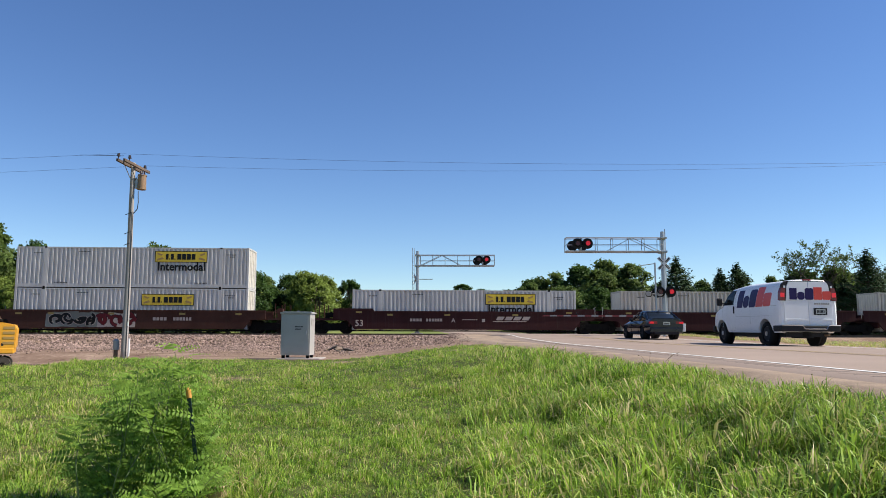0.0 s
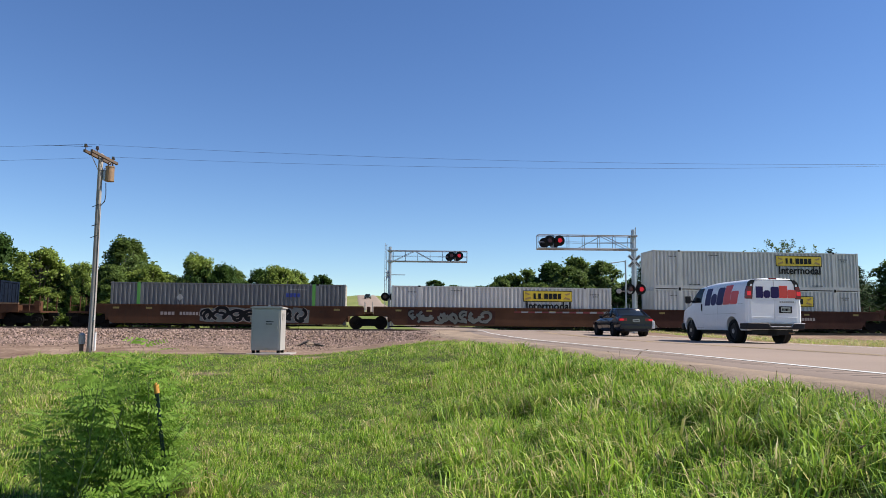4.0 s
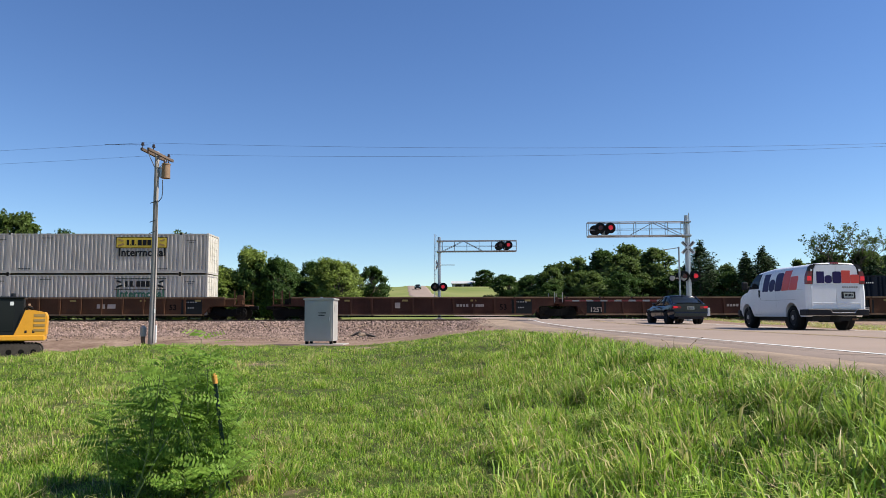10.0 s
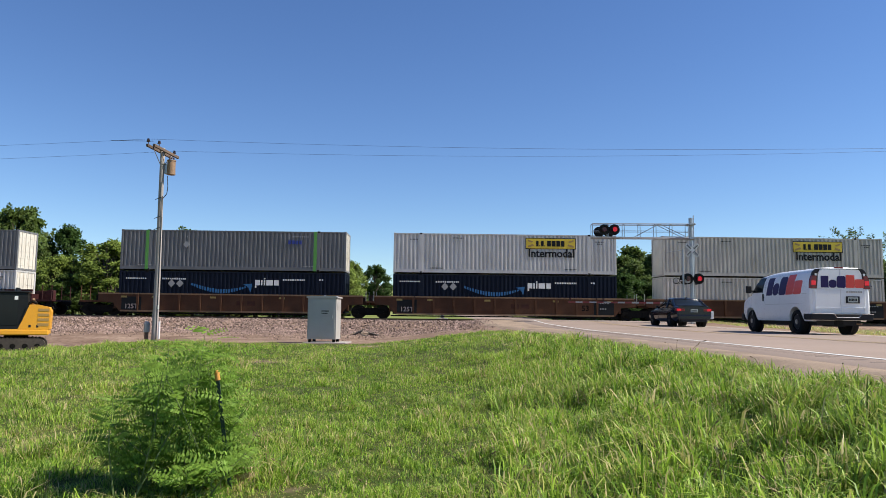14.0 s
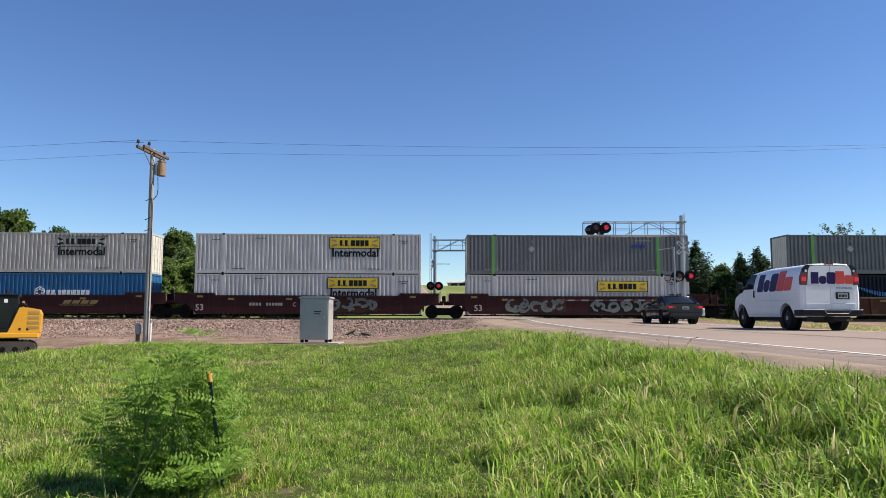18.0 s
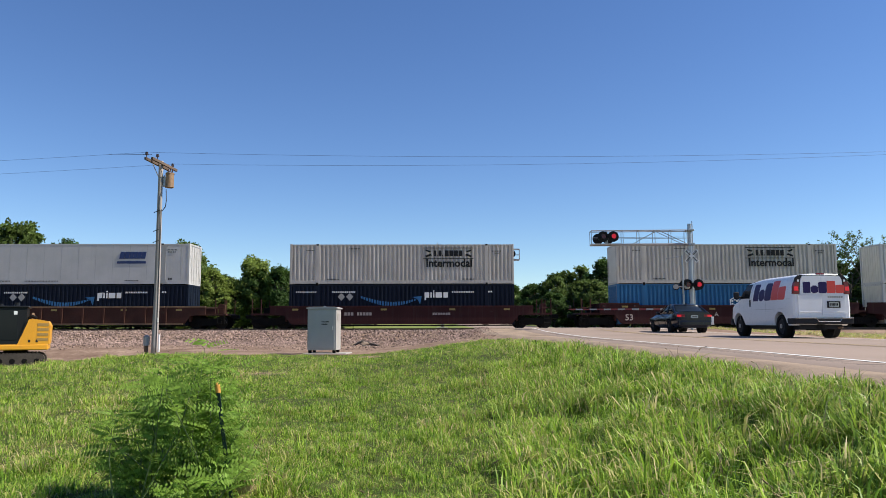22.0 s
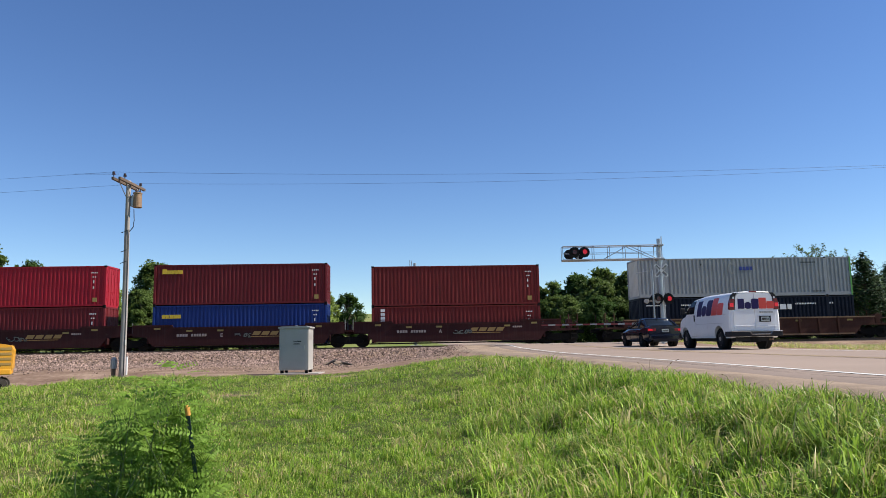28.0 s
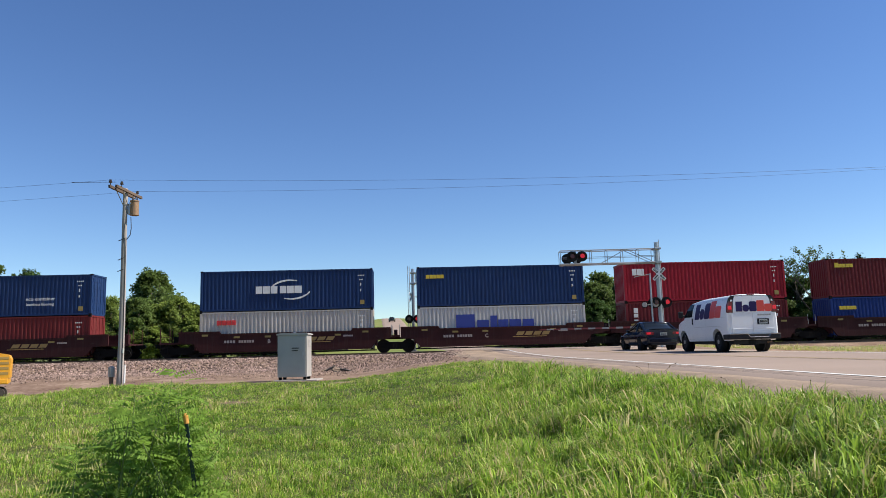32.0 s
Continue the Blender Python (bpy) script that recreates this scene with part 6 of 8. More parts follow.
def build_van():
    v = thing("delivery_van", "white delivery van with purple and orange name blocks on its flank", "van", VAN_AT(0.0))
    R, AXLE = -0.98, 3.45
    ys = [R, -0.965, -0.93, -0.88, -0.80, -0.4, 0.0, 0.4, 0.8, 1.2, 1.6, 2.0, 2.3, 2.5, 2.62, 2.75, 2.9, 3.05, 3.2, 3.35, 3.6, 3.9, 4.1, 4.2, 4.27, 4.32, 4.36]
    body = part("body", loft(B(), [(y, [(x * (1 - 0.05 * sm(-0.93, R, y)), z - (0.05 * sm(-0.93, R, y) if z > 1.9 else 0)) for x, z in van_outline(y)]) for y in ys]), M["van_white"], v, "glossy white body", smooth=False)
    cutter = B()
    for sx in (-1, 1):
        for yy in (0.0, AXLE):
            disc(cutter, (sx * 0.95, yy, 0.41), (1, 0, 0), 0.475, 0.52, 32)
    carve(body, cutter)
    body.data.shade_smooth()
    body.data.set_sharp_from_angle(angle=radians(32))
    # wheel openings and wheels
    for sx in (-1, 1):
        for yy in (0.0, AXLE):
            part("wheel_well", disc(B(), (sx * 0.70, yy, 0.42), (1, 0, 0), 0.47, 0.04, 28), M["dark_plastic"], v, "dark wheel well")
            wheel(v, sx * 0.84, yy, 0.395, 0.235, sx)
    # cab windows
    for sx in (-1, 1):
        bm = prism(B(), [(2.40, 1.42), (3.26, 1.42), (2.98, 1.70), (2.36, 1.70)], 0, 0.012, "x")
        prism(bm, [(2.36, 1.70), (2.98, 1.70), (2.70, 1.93), (2.33, 1.93)], 0, 0.012, "x")
        for q in bm.verts:
            q.co.x = sx * (side_x(q.co.z) + (0.010 if q.co.x > 0.006 else -0.02))
        bmesh.ops.recalc_face_normals(bm, faces=bm.faces)
        win = part("side_window", bm, M["dark_glass"], v, "dark cab side window")
        bm = B()
        rod(bm, (sx * (side_x(1.42) + 0.006), 3.26, 1.42), (sx * (side_x(1.93) + 0.006), 2.70, 1.93), 0.012, n=5)
        rod(bm, (sx * (side_x(1.42) + 0.006), 2.38, 1.42), (sx * (side_x(1.42) + 0.006), 3.26, 1.42), 0.012, n=5)
        part("window_trim", bm, M["dark_plastic"], win)
        for a, b in (((2.28, 0.55), (2.20, 2.0)), ((3.30, 0.62), (3.34, 1.30)), ((2.28, 0.50), (3.0, 0.50)), ((1.05, 0.5), (1.05, 1.95)), ((-0.30, 0.98), (2.2, 0.98)), ((-0.30, 1.30), (-0.80, 1.30))):
            bm = B()
            for q in range(6):
                u0, u1 = [a[1] + (b[1] - a[1]) * (q + e) / 6 for e in (0, 1)]
                w0, w1 = [a[0] + (b[0] - a[0]) * (q + e) / 6 for e in (0, 1)]
                rod(bm, (sx * (side_x(u0) - 0.002), w0, u0), (sx * (side_x(u1) - 0.002), w1, u1), 0.005, n=5)
            part("door_seam", bm, M["mark_grey"], v)
        part("door_handle", box(B(), *sorted((sx * 0.99, sx * 1.025)), 2.30, 2.37, 1.10, 1.36, 0.01), M["dark_plastic"], v, "black upright door handle")
        mir = part("mirror", box(B(), *sorted((sx * 1.06, sx * 1.27)), 3.12, 3.25, 1.40, 1.68, 0.04), M["dark_plastic"], v, "black door mirror")
        part("mirror_arm", rod(B(), (sx * 0.95, 3.18, 1.48), (sx * 1.1, 3.18, 1.50), 0.03, n=6), M["dark_plastic"], mir)
        part("fuel_flap", box(B(), *sorted((sx * 0.99, sx * 1.006)), 2.95, 3.12, 1.02, 1.16, 0.01), M["van_white"], v)
    # windscreen
    bm = B()
    q = [bm.verts.new(p) for p in ((-0.88, 3.34, 1.38), (0.88, 3.34, 1.38), (0.70, 2.56, 2.04), (-0.70, 2.56, 2.04))]
    bm.faces.new(q)
    bmesh.ops.solidify(bm, geom=bm.faces[:], thickness=0.02)
    part("windscreen", bm, M["dark_glass"], v)
    # rear doors, lamps and bumper
    for sx in (-1, 1):
        door = part("rear_door", box(B(), *sorted((sx * 0.008, sx * 0.82)), R - 0.016, R + 0.01, 0.68, 1.44, 0.012), M["van_white"], v, "white rear cargo door")
        part("rear_panel", prism(B(), [(sx * 0.012, 1.455), (sx * 0.755, 1.455), (sx * 0.71, 1.90), (sx * 0.64, 2.03), (sx * 0.012, 2.06)], R - 0.020, R + 0.02), M["van_white"], door, "blank white window panel")
        part("door_fold", box(B(), *sorted((sx * 0.03, sx * 0.78)), R - 0.026, R - 0.01, 0.84, 0.87, 0.006), M["van_white"], door)
        part("lamp_surround", prism(B(), [(sx * 0.76, 1.45), (sx * 0.955, 1.45), (sx * 0.93, 1.75), (sx * 0.86, 1.98), (sx * 0.76, 2.075), (sx * 0.63, 2.085), (sx * 0.66, 2.04), (sx * 0.72, 1.92)], R - 0.014, R + 0.09), M["dark_plastic"], v, "black pillar around the tail lamp")
        lamp = part("tail_lamp", prism(B(), [(sx * 0.785, 1.46), (sx * 0.968, 1.46), (sx * 0.952, 1.70), (sx * 0.90, 1.86), (sx * 0.765, 1.86)], R - 0.028, R + 0.11), M["tail_dark"], v, "tall red tail lamp")
        part("brake_light", box(B(), *sorted((sx * 0.80, sx * 0.945)), R - 0.034, R + 0.06, 1.56, 1.70, 0.01), M["tail_lit"], lamp, "glowing red brake light")
        for zz in (0.78, 1.30, 1.86):
            part("hinge", box(B(), *sorted((sx * 0.765, sx * 0.82)), R - 0.036, R - 0.01, zz, zz + 0.07), M["van_white"], v)
    part("high_brake_light", box(B(), -0.14, 0.14, R + 0.01, R + 0.09, 2.085, 2.145, 0.012), M["tail_dark"], v, "red high brake light")
    part("roof_edge", box(B(), -0.64, 0.64, R - 0.010, R + 0.03, 2.065, 2.083), M["dark_plastic"], v)
    bump = part("rear_bumper", box(B(), -1.0, 1.0, R - 0.13, R + 0.12, 0.47, 0.66, 0.03), M["dark_plastic"], v, "black step bumper")
    for sx in (-1, 1):
        part("bumper_end", box(B(), *sorted((sx * 0.93, sx * 1.01)), R - 0.05, R + 0.42, 0.47, 0.66, 0.03), M["dark_plastic"], bump)
    bm = B()
    for a, b in (((-0.99, 0.665), (-0.28, 0.665)), ((-0.28, 0.665), (-0.20, 0.55)), ((-0.20, 0.55), (0.52, 0.55)), ((0.52, 0.55), (0.60, 0.665)), ((0.60, 0.665), (0.99, 0.665))):
        rod(bm, (a[0], R - 0.135, a[1]), (b[0], R - 0.135, b[1]), 0.011, n=6)
    part("bumper_trim", bm, M["chrome"], bump, "bright bumper edge")
    pl = part("number_plate", box(B(), 0.17, 0.62, R - 0.04, R - 0.014, 1.00, 1.22, 0.006), M["dark_plastic"], v, "framed number plate")
    part("plate_face", box(B(), 0.235, 0.555, R - 0.046, R - 0.03, 1.03, 1.185), M["plate"], pl)
    bm = B()
    for k in range(6):
        box(bm, 0.262 + k * 0.045, 0.294 + k * 0.045, R - 0.050, R - 0.04, 1.07, 1.15)
    part("plate_bars", bm, M["mark_black"], pl)
    part("exhaust", rod(B(), (0.62, R - 0.10, 0.36), (0.55, -0.3, 0.34), 0.032, n=10), M["can_rust"], v)
    part("underbody", box(B(), -0.72, 0.72, -0.85, 4.0, 0.30, 0.46), M["dark_plastic"], v)
    part("spare_wheel", disc(B(), (0, -0.55, 0.36), (0, 0, 1), 0.34, 0.2, 22), M["rubber"], v)
    part("front_bumper", box(B(), -0.93, 0.93, 4.22, 4.44, 0.42, 0.66, 0.04), M["dark_plastic"], v)
    for sx in (-1, 1):
        part("headlamp", box(B(), *sorted((sx * 0.60, sx * 0.86)), 4.20, 4.36, 0.80, 1.02, 0.02), M["chrome"], v)

    # unlettered name blocks of each character's size, purple then orange: along, width, low, high, rounding
    marks = ((0.00, 0.44, 0.00, 0.92, 0.02, "mark_purple"), (0.47, 0.43, -0.01, 0.62, 0.30, "mark_purple"), (0.93, 0.50, -0.01, 0.92, 0.16, "mark_purple"),
             (1.45, 0.50, 0.0, 1.0, 0.02, "mark_orange"), (1.97, 0.52, 0.0, 0.68, 0.12, "mark_orange"))

    def ring(a, b, z0, z1, cut):
        """A block's outline, cut at the corners, closely stepped so that it can follow a curve."""
        c = max(0.004, cut * min(b - a, z1 - z0))
        pts = [(a + c, z0), (b - c, z0)] + [(b, z0 + c + (z1 - z0 - 2 * c) * k / 8) for k in range(9)]
        return pts + [(b - c, z1), (a + c, z1)] + [(a, z1 - c - (z1 - z0 - 2 * c) * k / 8) for k in range(9)]

    for along, w, lo, hi, cut, mat in marks:
        note = "dark purple painted block" if mat == "mark_purple" else "orange-red painted block"
        pts = ring(along, along + w, lo, hi, cut)
        n = len(pts)
        bm = B()
        # the flank's rows are slanted a little with the body's line
        at = [(side_x(1.29 + 0.66 * b), 2.10 - a - 0.10 * b, 1.29 + 0.66 * b) for a, b in pts]
        rows = [[bm.verts.new((-(x + d), y, z)) for x, y, z in at] for d in (-0.012, 0.006)]
        for q in [(0, 1, 2, 21)] + [(2 + k, 3 + k, 20 - k, 21 - k) for k in range(8)] + [(10, 11, 12, 13)]:
            bm.faces.new([rows[1][k] for k in q])
        for k in range(n):
            bm.faces.new((rows[0][k], rows[0][(k + 1) % n], rows[1][(k + 1) % n], rows[1][k]))
        bmesh.ops.recalc_face_normals(bm, faces=bm.faces)
        part("name_block", bm, M[mat], v, note)
        part("name_block", prism(B(), [(-0.63 + a * 0.565, 1.485 + b * 0.40) for a, b in pts], R - 0.030, R - 0.018), M[mat], v, note)
    bm = B()
    for k in range(7):
        box(bm, 0.20 + k * 0.075, 0.255 + k * 0.075, R - 0.030, R - 0.014, 1.33, 1.385)
    part("small_print", bm, M["mark_grey"], v)
    return v


def VAN_AT(forward):
    a = radians(3.5)
    x, y = 11.63 - forward * math.sin(a), 25.0 + forward * math.cos(a)
    return pose(x, y, road_z(x, y) + 0.004, 0.25, 0.2, 3.5)


def car_outline(y):
    """Lower body of the saloon at y (0 at the rear axle)."""
    top = 0.96
    if y > 2.0:
        top = 0.96 - 0.18 * sm(2.0, 3.62, y)
    if y < -0.55:
        top = 1.03 - 0.03 * sm(-0.95, -1.06, y)
    elif y < 0.2:
        top = 1.03 - 0.07 * sm(-0.55, 0.2, y)
    low = 0.24 + 0.10 * sm(-0.7, -1.06, y) + 0.06 * sm(3.3, 3.65, y)
    nar = 1 - 0.12 * sm(3.0, 3.68, y) - 0.07 * sm(-0.7, -1.08, y)
    base = [(0.78, low), (0.88, low + 0.13), (0.905, 0.55), (0.90, 0.72), (0.86, top - 0.08), (0.76, top), (0.0, top + 0.015)]
    pts = [(x * nar, z) for x, z in base]
    return pts + [(-x, z) for x, z in pts[-2::-1]]


def roof_outline(y):
    k = 1.43
    if y > 0.95:
        k = 1.43 - 0.47 * sm(0.95, 2.1, y) ** 0.8
    elif y < 0.35:
        k = 1.43 - 0.40 * sm(0.35, -0.75, y) ** 1.15
    k = max(k, 0.955)
    f = (k - 0.95) / 0.48
    pts = [(0.80, 0.93), (0.80 - 0.14 * f, 0.95 + (k - 0.95) * 0.75), (0.62 - 0.06 * f, k - 0.01), (0.0, k + 0.005)]
    return pts + [(-x, z) for x, z in pts[-2::-1]]


def build_car():
    x, y = 10.42, 37.0
    c = thing("saloon_car", "dark blue-grey saloon car waiting with its brake lights on", "car", pose(x, y, road_z(x, y) + 0.004, 0.2, 0.2, 3.5))
    body = part("body", loft(B(), [(q, car_outline(q)) for q in (-1.07, -1.02, -0.85, -0.55, -0.2, 0.2, 0.8, 1.4, 2.0, 2.6, 3.1, 3.45, 3.6, 3.68)]), M["car_paint"], c, "glossy dark metallic body")
    cutter = B()
    for sx in (-1, 1):
        for yy in (0.0, 2.81):
            disc(cutter, (sx * 0.86, yy, 0.34), (1, 0, 0), 0.375, 0.56, 32)
    carve(body, cutter)
    body.data.shade_smooth()
    body.data.set_sharp_from_angle(angle=radians(38))
    cab = part("greenhouse", loft(B(), [(q, roof_outline(q)) for q in (-0.76, -0.5, -0.2, 0.1, 0.35, 0.7, 0.95, 1.2, 1.5, 1.8, 2.1)]), M["dark_glass"], c, "dark tinted windows")
    cab.data.shade_smooth()
    bm = B()
    rows = []
    for q in (0.05, 0.2, 0.35, 0.6, 0.95, 1.15):
        o = roof_outline(q)
        rows.append((q, [(a * 1.01, b + 0.012) for a, b in o[1:-1]]))
    loft(bm, [(q, pts + [(p[0] * 0.98, p[1] - 0.03) for p in pts[::-1]]) for q, pts in rows])
    rf = part("roof", bm, M["car_paint"], c)
    rf.data.shade_smooth()
    for sx in (-1, 1):
        bm = B()
        for a, b in (((2.1, 0.95), (1.1, 1.385)), ((0.62, 0.95), (0.62, 1.40)), ((-0.7, 0.97), (0.1, 1.37))):
            ka, kb = (a[1] - 0.95) / 0.48, (b[1] - 0.95) / 0.48
            rod(bm, (sx * (0.81 - 0.2 * ka), a[0], a[1]), (sx * (0.80 - 0.17 * kb), b[0], b[1]), 0.035, n=6)
        part("pillar", bm, M["car_paint"], c)
        part("mirror", box(B(), *sorted((sx * 0.90, sx * 1.04)), 1.62, 1.74, 0.93, 1.06, 0.03), M["car_paint"], c)
        lamp = part("tail_lamp", box(B(), *sorted((sx * 0.46, sx * 0.855)), -1.075, -0.80, 0.76, 0.90, 0.02), M["tail_dark"], c, "wide red tail lamp")
        part("brake_light", box(B(), *sorted((sx * 0.64, sx * 0.85)), -1.085, -0.86, 0.78, 0.88, 0.012), M["tail_lit"], lamp, "glowing red brake light")
        part("exhaust", rod(B(), (sx * 0.55, -1.10, 0.30), (sx * 0.55, -0.9, 0.30), 0.045, n=12), M["chrome"], c)
        for yy in (0.0, 2.81):
            part("wheel_well", disc(B(), (sx * 0.60, yy, 0.35), (1, 0, 0), 0.38, 0.03, 28), M["dark_plastic"], c, "dark wheel well")
            wheel(c, sx * 0.80, yy, 0.325, 0.22, sx, 10, "dark_plastic")
        bm = B()
        for a, b in (((0.62, 0.35), (0.62, 0.93)), ((1.72, 0.35), (1.72, 0.92)), ((0.0, 0.70), (3.0, 0.66))):
            rod(bm, (sx * 0.903, a[0], a[1]), (sx * 0.903, b[0], b[1]), 0.006, n=5)
        part("door_seam", bm, M["mark_black"], c)
        for yy in (0.75, 1.85):
            part("door_handle", box(B(), *sorted((sx * 0.895, sx * 0.93)), yy, yy + 0.16, 0.78, 0.81, 0.006), M["car_paint"], c)
        part("headlamp", box(B(), *sorted((sx * 0.45, sx * 0.76)), 3.5, 3.66, 0.60, 0.70, 0.02), M["chrome"], c)
    part("rear_bumper", box(B(), -0.80, 0.80, -1.13, -0.92, 0.34, 0.60, 0.05), M["car_paint"], c)
    part("diffuser", box(B(), -0.62, 0.62, -1.12, -0.9, 0.25, 0.36, 0.02), M["dark_plastic"], c)
    part("boot_lip", box(B(), -0.70, 0.70, -1.04, -0.92, 1.025, 1.05, 0.008), M["car_paint"], c)
    pl = part("number_plate", box(B(), -0.17, 0.17, -1.10, -1.06, 0.72, 0.86, 0.005), M["plate"], c, "pale number plate")
    bm = B()
    for k in range(6):
        box(bm, -0.13 + k * 0.045, -0.098 + k * 0.045, -1.106, -1.098, 0.76, 0.82)
    part("plate_bars", bm, M["mark_black"], pl)
    part("roof_aerial", prism(B(), [(-0.02, 1.42), (0.16, 1.42), (0.02, 1.49)], -0.02, 0.02, "x"), M["car_paint"], c)
    return c


VAN = build_van()
VAN.scale = (1.0, 1.0, 1.035)
build_car()


def build_far_car():
    """A dark car waiting far up the road."""
    y = 225.0
    x = road_x(y) - 0.2
    c = thing("distant_car", "small dark car waiting far up the road", "car", pose(x, y, road_z(x, y) + 0.01))
    part("body", loft(B(), [(q, [(-0.88, 0.28), (-0.9, 0.8), (-0.75, h), (0.75, h), (0.9, 0.8), (0.88, 0.28)]) for q, h in ((-2.2, 0.9), (-0.9, 1.0), (1.0, 1.02), (2.2, 0.95))]), M["car_paint"], c)
    part("greenhouse", loft(B(), [(q, [(-0.8, 0.95), (-0.62, h), (0.62, h), (0.8, 0.95)]) for q, h in ((-1.3, 1.0), (-0.5, 1.48), (0.9, 1.5), (1.7, 1.05))]), M["dark_glass"], c, "dark windows")
    for sx in (-1, 1):
        part("headlamp", box(B(), *sorted((sx * 0.5, sx * 0.82)), -2.23, -2.1, 0.66, 0.82, 0.02), M["chrome"], c)
        for yy in (-1.35, 1.35):
            part("wheel", disc(B(), (sx * 0.8, yy, 0.32), (1, 0, 0), 0.32, 0.22, 18), M["rubber"], c)


build_far_car()


def build_excavator():
    x, y = -18.15, 27.6
    z = ground_z(x, y)
    e = thing("compact_excavator", "yellow compact excavator with a black cab parked on the dirt", "excavator", pose(x, y, z, 0, 0, 29))
    # tracks run along x
    for sy in (-1, 1):
        y0 = sy * 0.72
        out = []
        for i in range(9):
            a = -math.pi / 2 + math.pi * i / 8
            out.append((0.72 + 0.24 * math.cos(a), 0.25 + 0.24 * math.sin(a)))
        for i in range(9):
            a = math.pi / 2 + math.pi * i / 8
            out.append((-1.0 + 0.24 * math.cos(a), 0.25 + 0.24 * math.sin(a)))
        belt = part("crawler", prism(B(), out, y0 - 0.18, y0 + 0.18), M["track_mud"], e, "muddy rubber crawler track")
        n = 30
        lug = link_mesh("lug", box(B(), -0.03, 0.03, -0.185, 0.185, -0.012, 0.025), M["track_mud"])
        for i in range(14):
            for zz, f in ((0.495, 1), (0.005, -1)):
                part("lug", lug, None, belt, at=pose(-0.95 + i * 0.125, y0, zz, 0, 0 if f > 0 else 180, 0))
        bm = B()
        for k in range(5):
            disc(bm, (-0.95 + 0.41 * k, y0, 0.2), (0, 1, 0), 0.10, 0.37, 14)
        part("roller", bm, M["black_iron"], e)
    part("undercarriage", box(B(), -0.7, 0.5, -0.55, 0.55, 0.28, 0.52), M["black_iron"], e)
    part("slew_ring", disc(B(), (-0.1, 0, 0.56), (0, 0, 1), 0.42, 0.12, 24), M["black_iron"], e)
    part("deck", box(B(), -1.25, 1.05, -0.92, 0.92, 0.62, 0.84, 0.04), M["machine_yellow"], e, "yellow deck plate")
    hood = [(0.0, 0.84), (1.08, 0.84), (1.10, 1.55), (1.02, 1.72), (0.62, 1.80), (0.36, 1.80), (0.16, 1.25)]
    hd = part("engine_cover", prism(B(), hood, -0.90, 0.90), M["machine_yellow"], e, "rounded yellow engine cover")
    slot = link_mesh("vent_slot", box(B(), 0, 0.38, -0.912, -0.89, 0, 0.10), M["mark_gold"])
    for k in range(4):
        part("vent_slot", slot, None, hd, at=pose(0.66, 0, 0.98 + 0.19 * k))
    part("latch", box(B(), 0.62, 0.70, -0.91, -0.88, 0.92, 1.02, 0.01), M["dark_plastic"], hd)
    part("latch", box(B(), 0.36, 0.44, -0.91, -0.88, 0.92, 1.02, 0.01), M["dark_plastic"], hd)
    # cab
    cab = part("cab", prism(B(), [(-1.22, 0.84), (0.05, 0.84), (0.30, 1.62), (0.28, 2.24), (-1.18, 2.24), (-1.26, 1.4)], -0.88, 0.25), M["cab_black"], e, "black glazed operator cab")
    part("cab_roof", box(B(), -1.24, 0.34, -0.93, 0.30, 2.24, 2.32, 0.03), M["cab_black"], cab)
    # plain black lumps on the cab roof, their use unknown
    for xx, rr in ((-1.05, 0.09), (-0.62, 0.07), (-0.1, 0.10)):
        part("work_lamp", rod(B(), (xx, -0.5, 2.30), (xx, -0.5, 2.30 + 1.5 * rr), rr, rr * 0.8, 10), M["cab_black"], cab, "small black lump on the cab roof")
    part("door_glass", box(B(), -0.78, -0.02, -0.892, -0.876, 1.0, 2.16), M["dark_glass"], cab, "dark cab door glass")
    part("side_glass", box(B(), -1.18, -0.84, -0.892, -0.876, 1.3, 2.16), M["dark_glass"], cab)
    part("cab_post", box(B(), -0.84, -0.78, -0.90, -0.87, 0.86, 2.24), M["cab_black"], cab)
    part("door_sticker", box(B(), -0.16, -0.04, -0.897, -0.888, 1.98, 2.12), M["mark_white"], cab, "small white sticker")
    part("door_sticker", box(B(), -0.95, -0.85, -0.897, -0.888, 1.85, 2.0), M["mark_white"], cab, "small white sticker")
    part("grab_handle", rod(B(), (0.12, -0.93, 1.15), (0.30, -0.93, 1.75), 0.015, n=6), M["cab_black"], cab)
    part("muffler", rod(rod(B(), (0.45, -0.2, 1.78), (0.45, -0.2, 1.95), 0.09, n=12), (0.45, -0.2, 1.95), (0.45, -0.35, 2.02), 0.05, n=10), M["can_rust"], e)
    part("hose_bundle", rod(rod(B(), (0.3, -0.6, 1.80), (0.42, -0.6, 1.93), 0.06, n=8), (0.42, -0.6, 1.93), (0.60, -0.6, 1.84), 0.06, n=8), M["black_iron"], e)
    part("blade", box(B(), -1.75, -1.66, -0.9, 0.9, 0.05, 0.42, 0.02), M["machine_yellow"], e)
    part("blade_arm", box(B(), -1.7, -0.9, -0.1, 0.1, 0.2, 0.34), M["machine_yellow"], e)
    boom = prism(B(), [(-1.1, 0.95), (-1.35, 0.95), (-2.2, 2.3), (-3.0, 2.6), (-2.95, 2.85), (-2.0, 2.55)], 0.32, 0.52)
    part("boom", boom, M["machine_yellow"], e)
    part("stick", prism(B(), [(-2.8, 2.75), (-3.05, 2.75), (-3.5, 0.9), (-3.35, 0.85)], 0.34, 0.50), M["machine_yellow"], e)
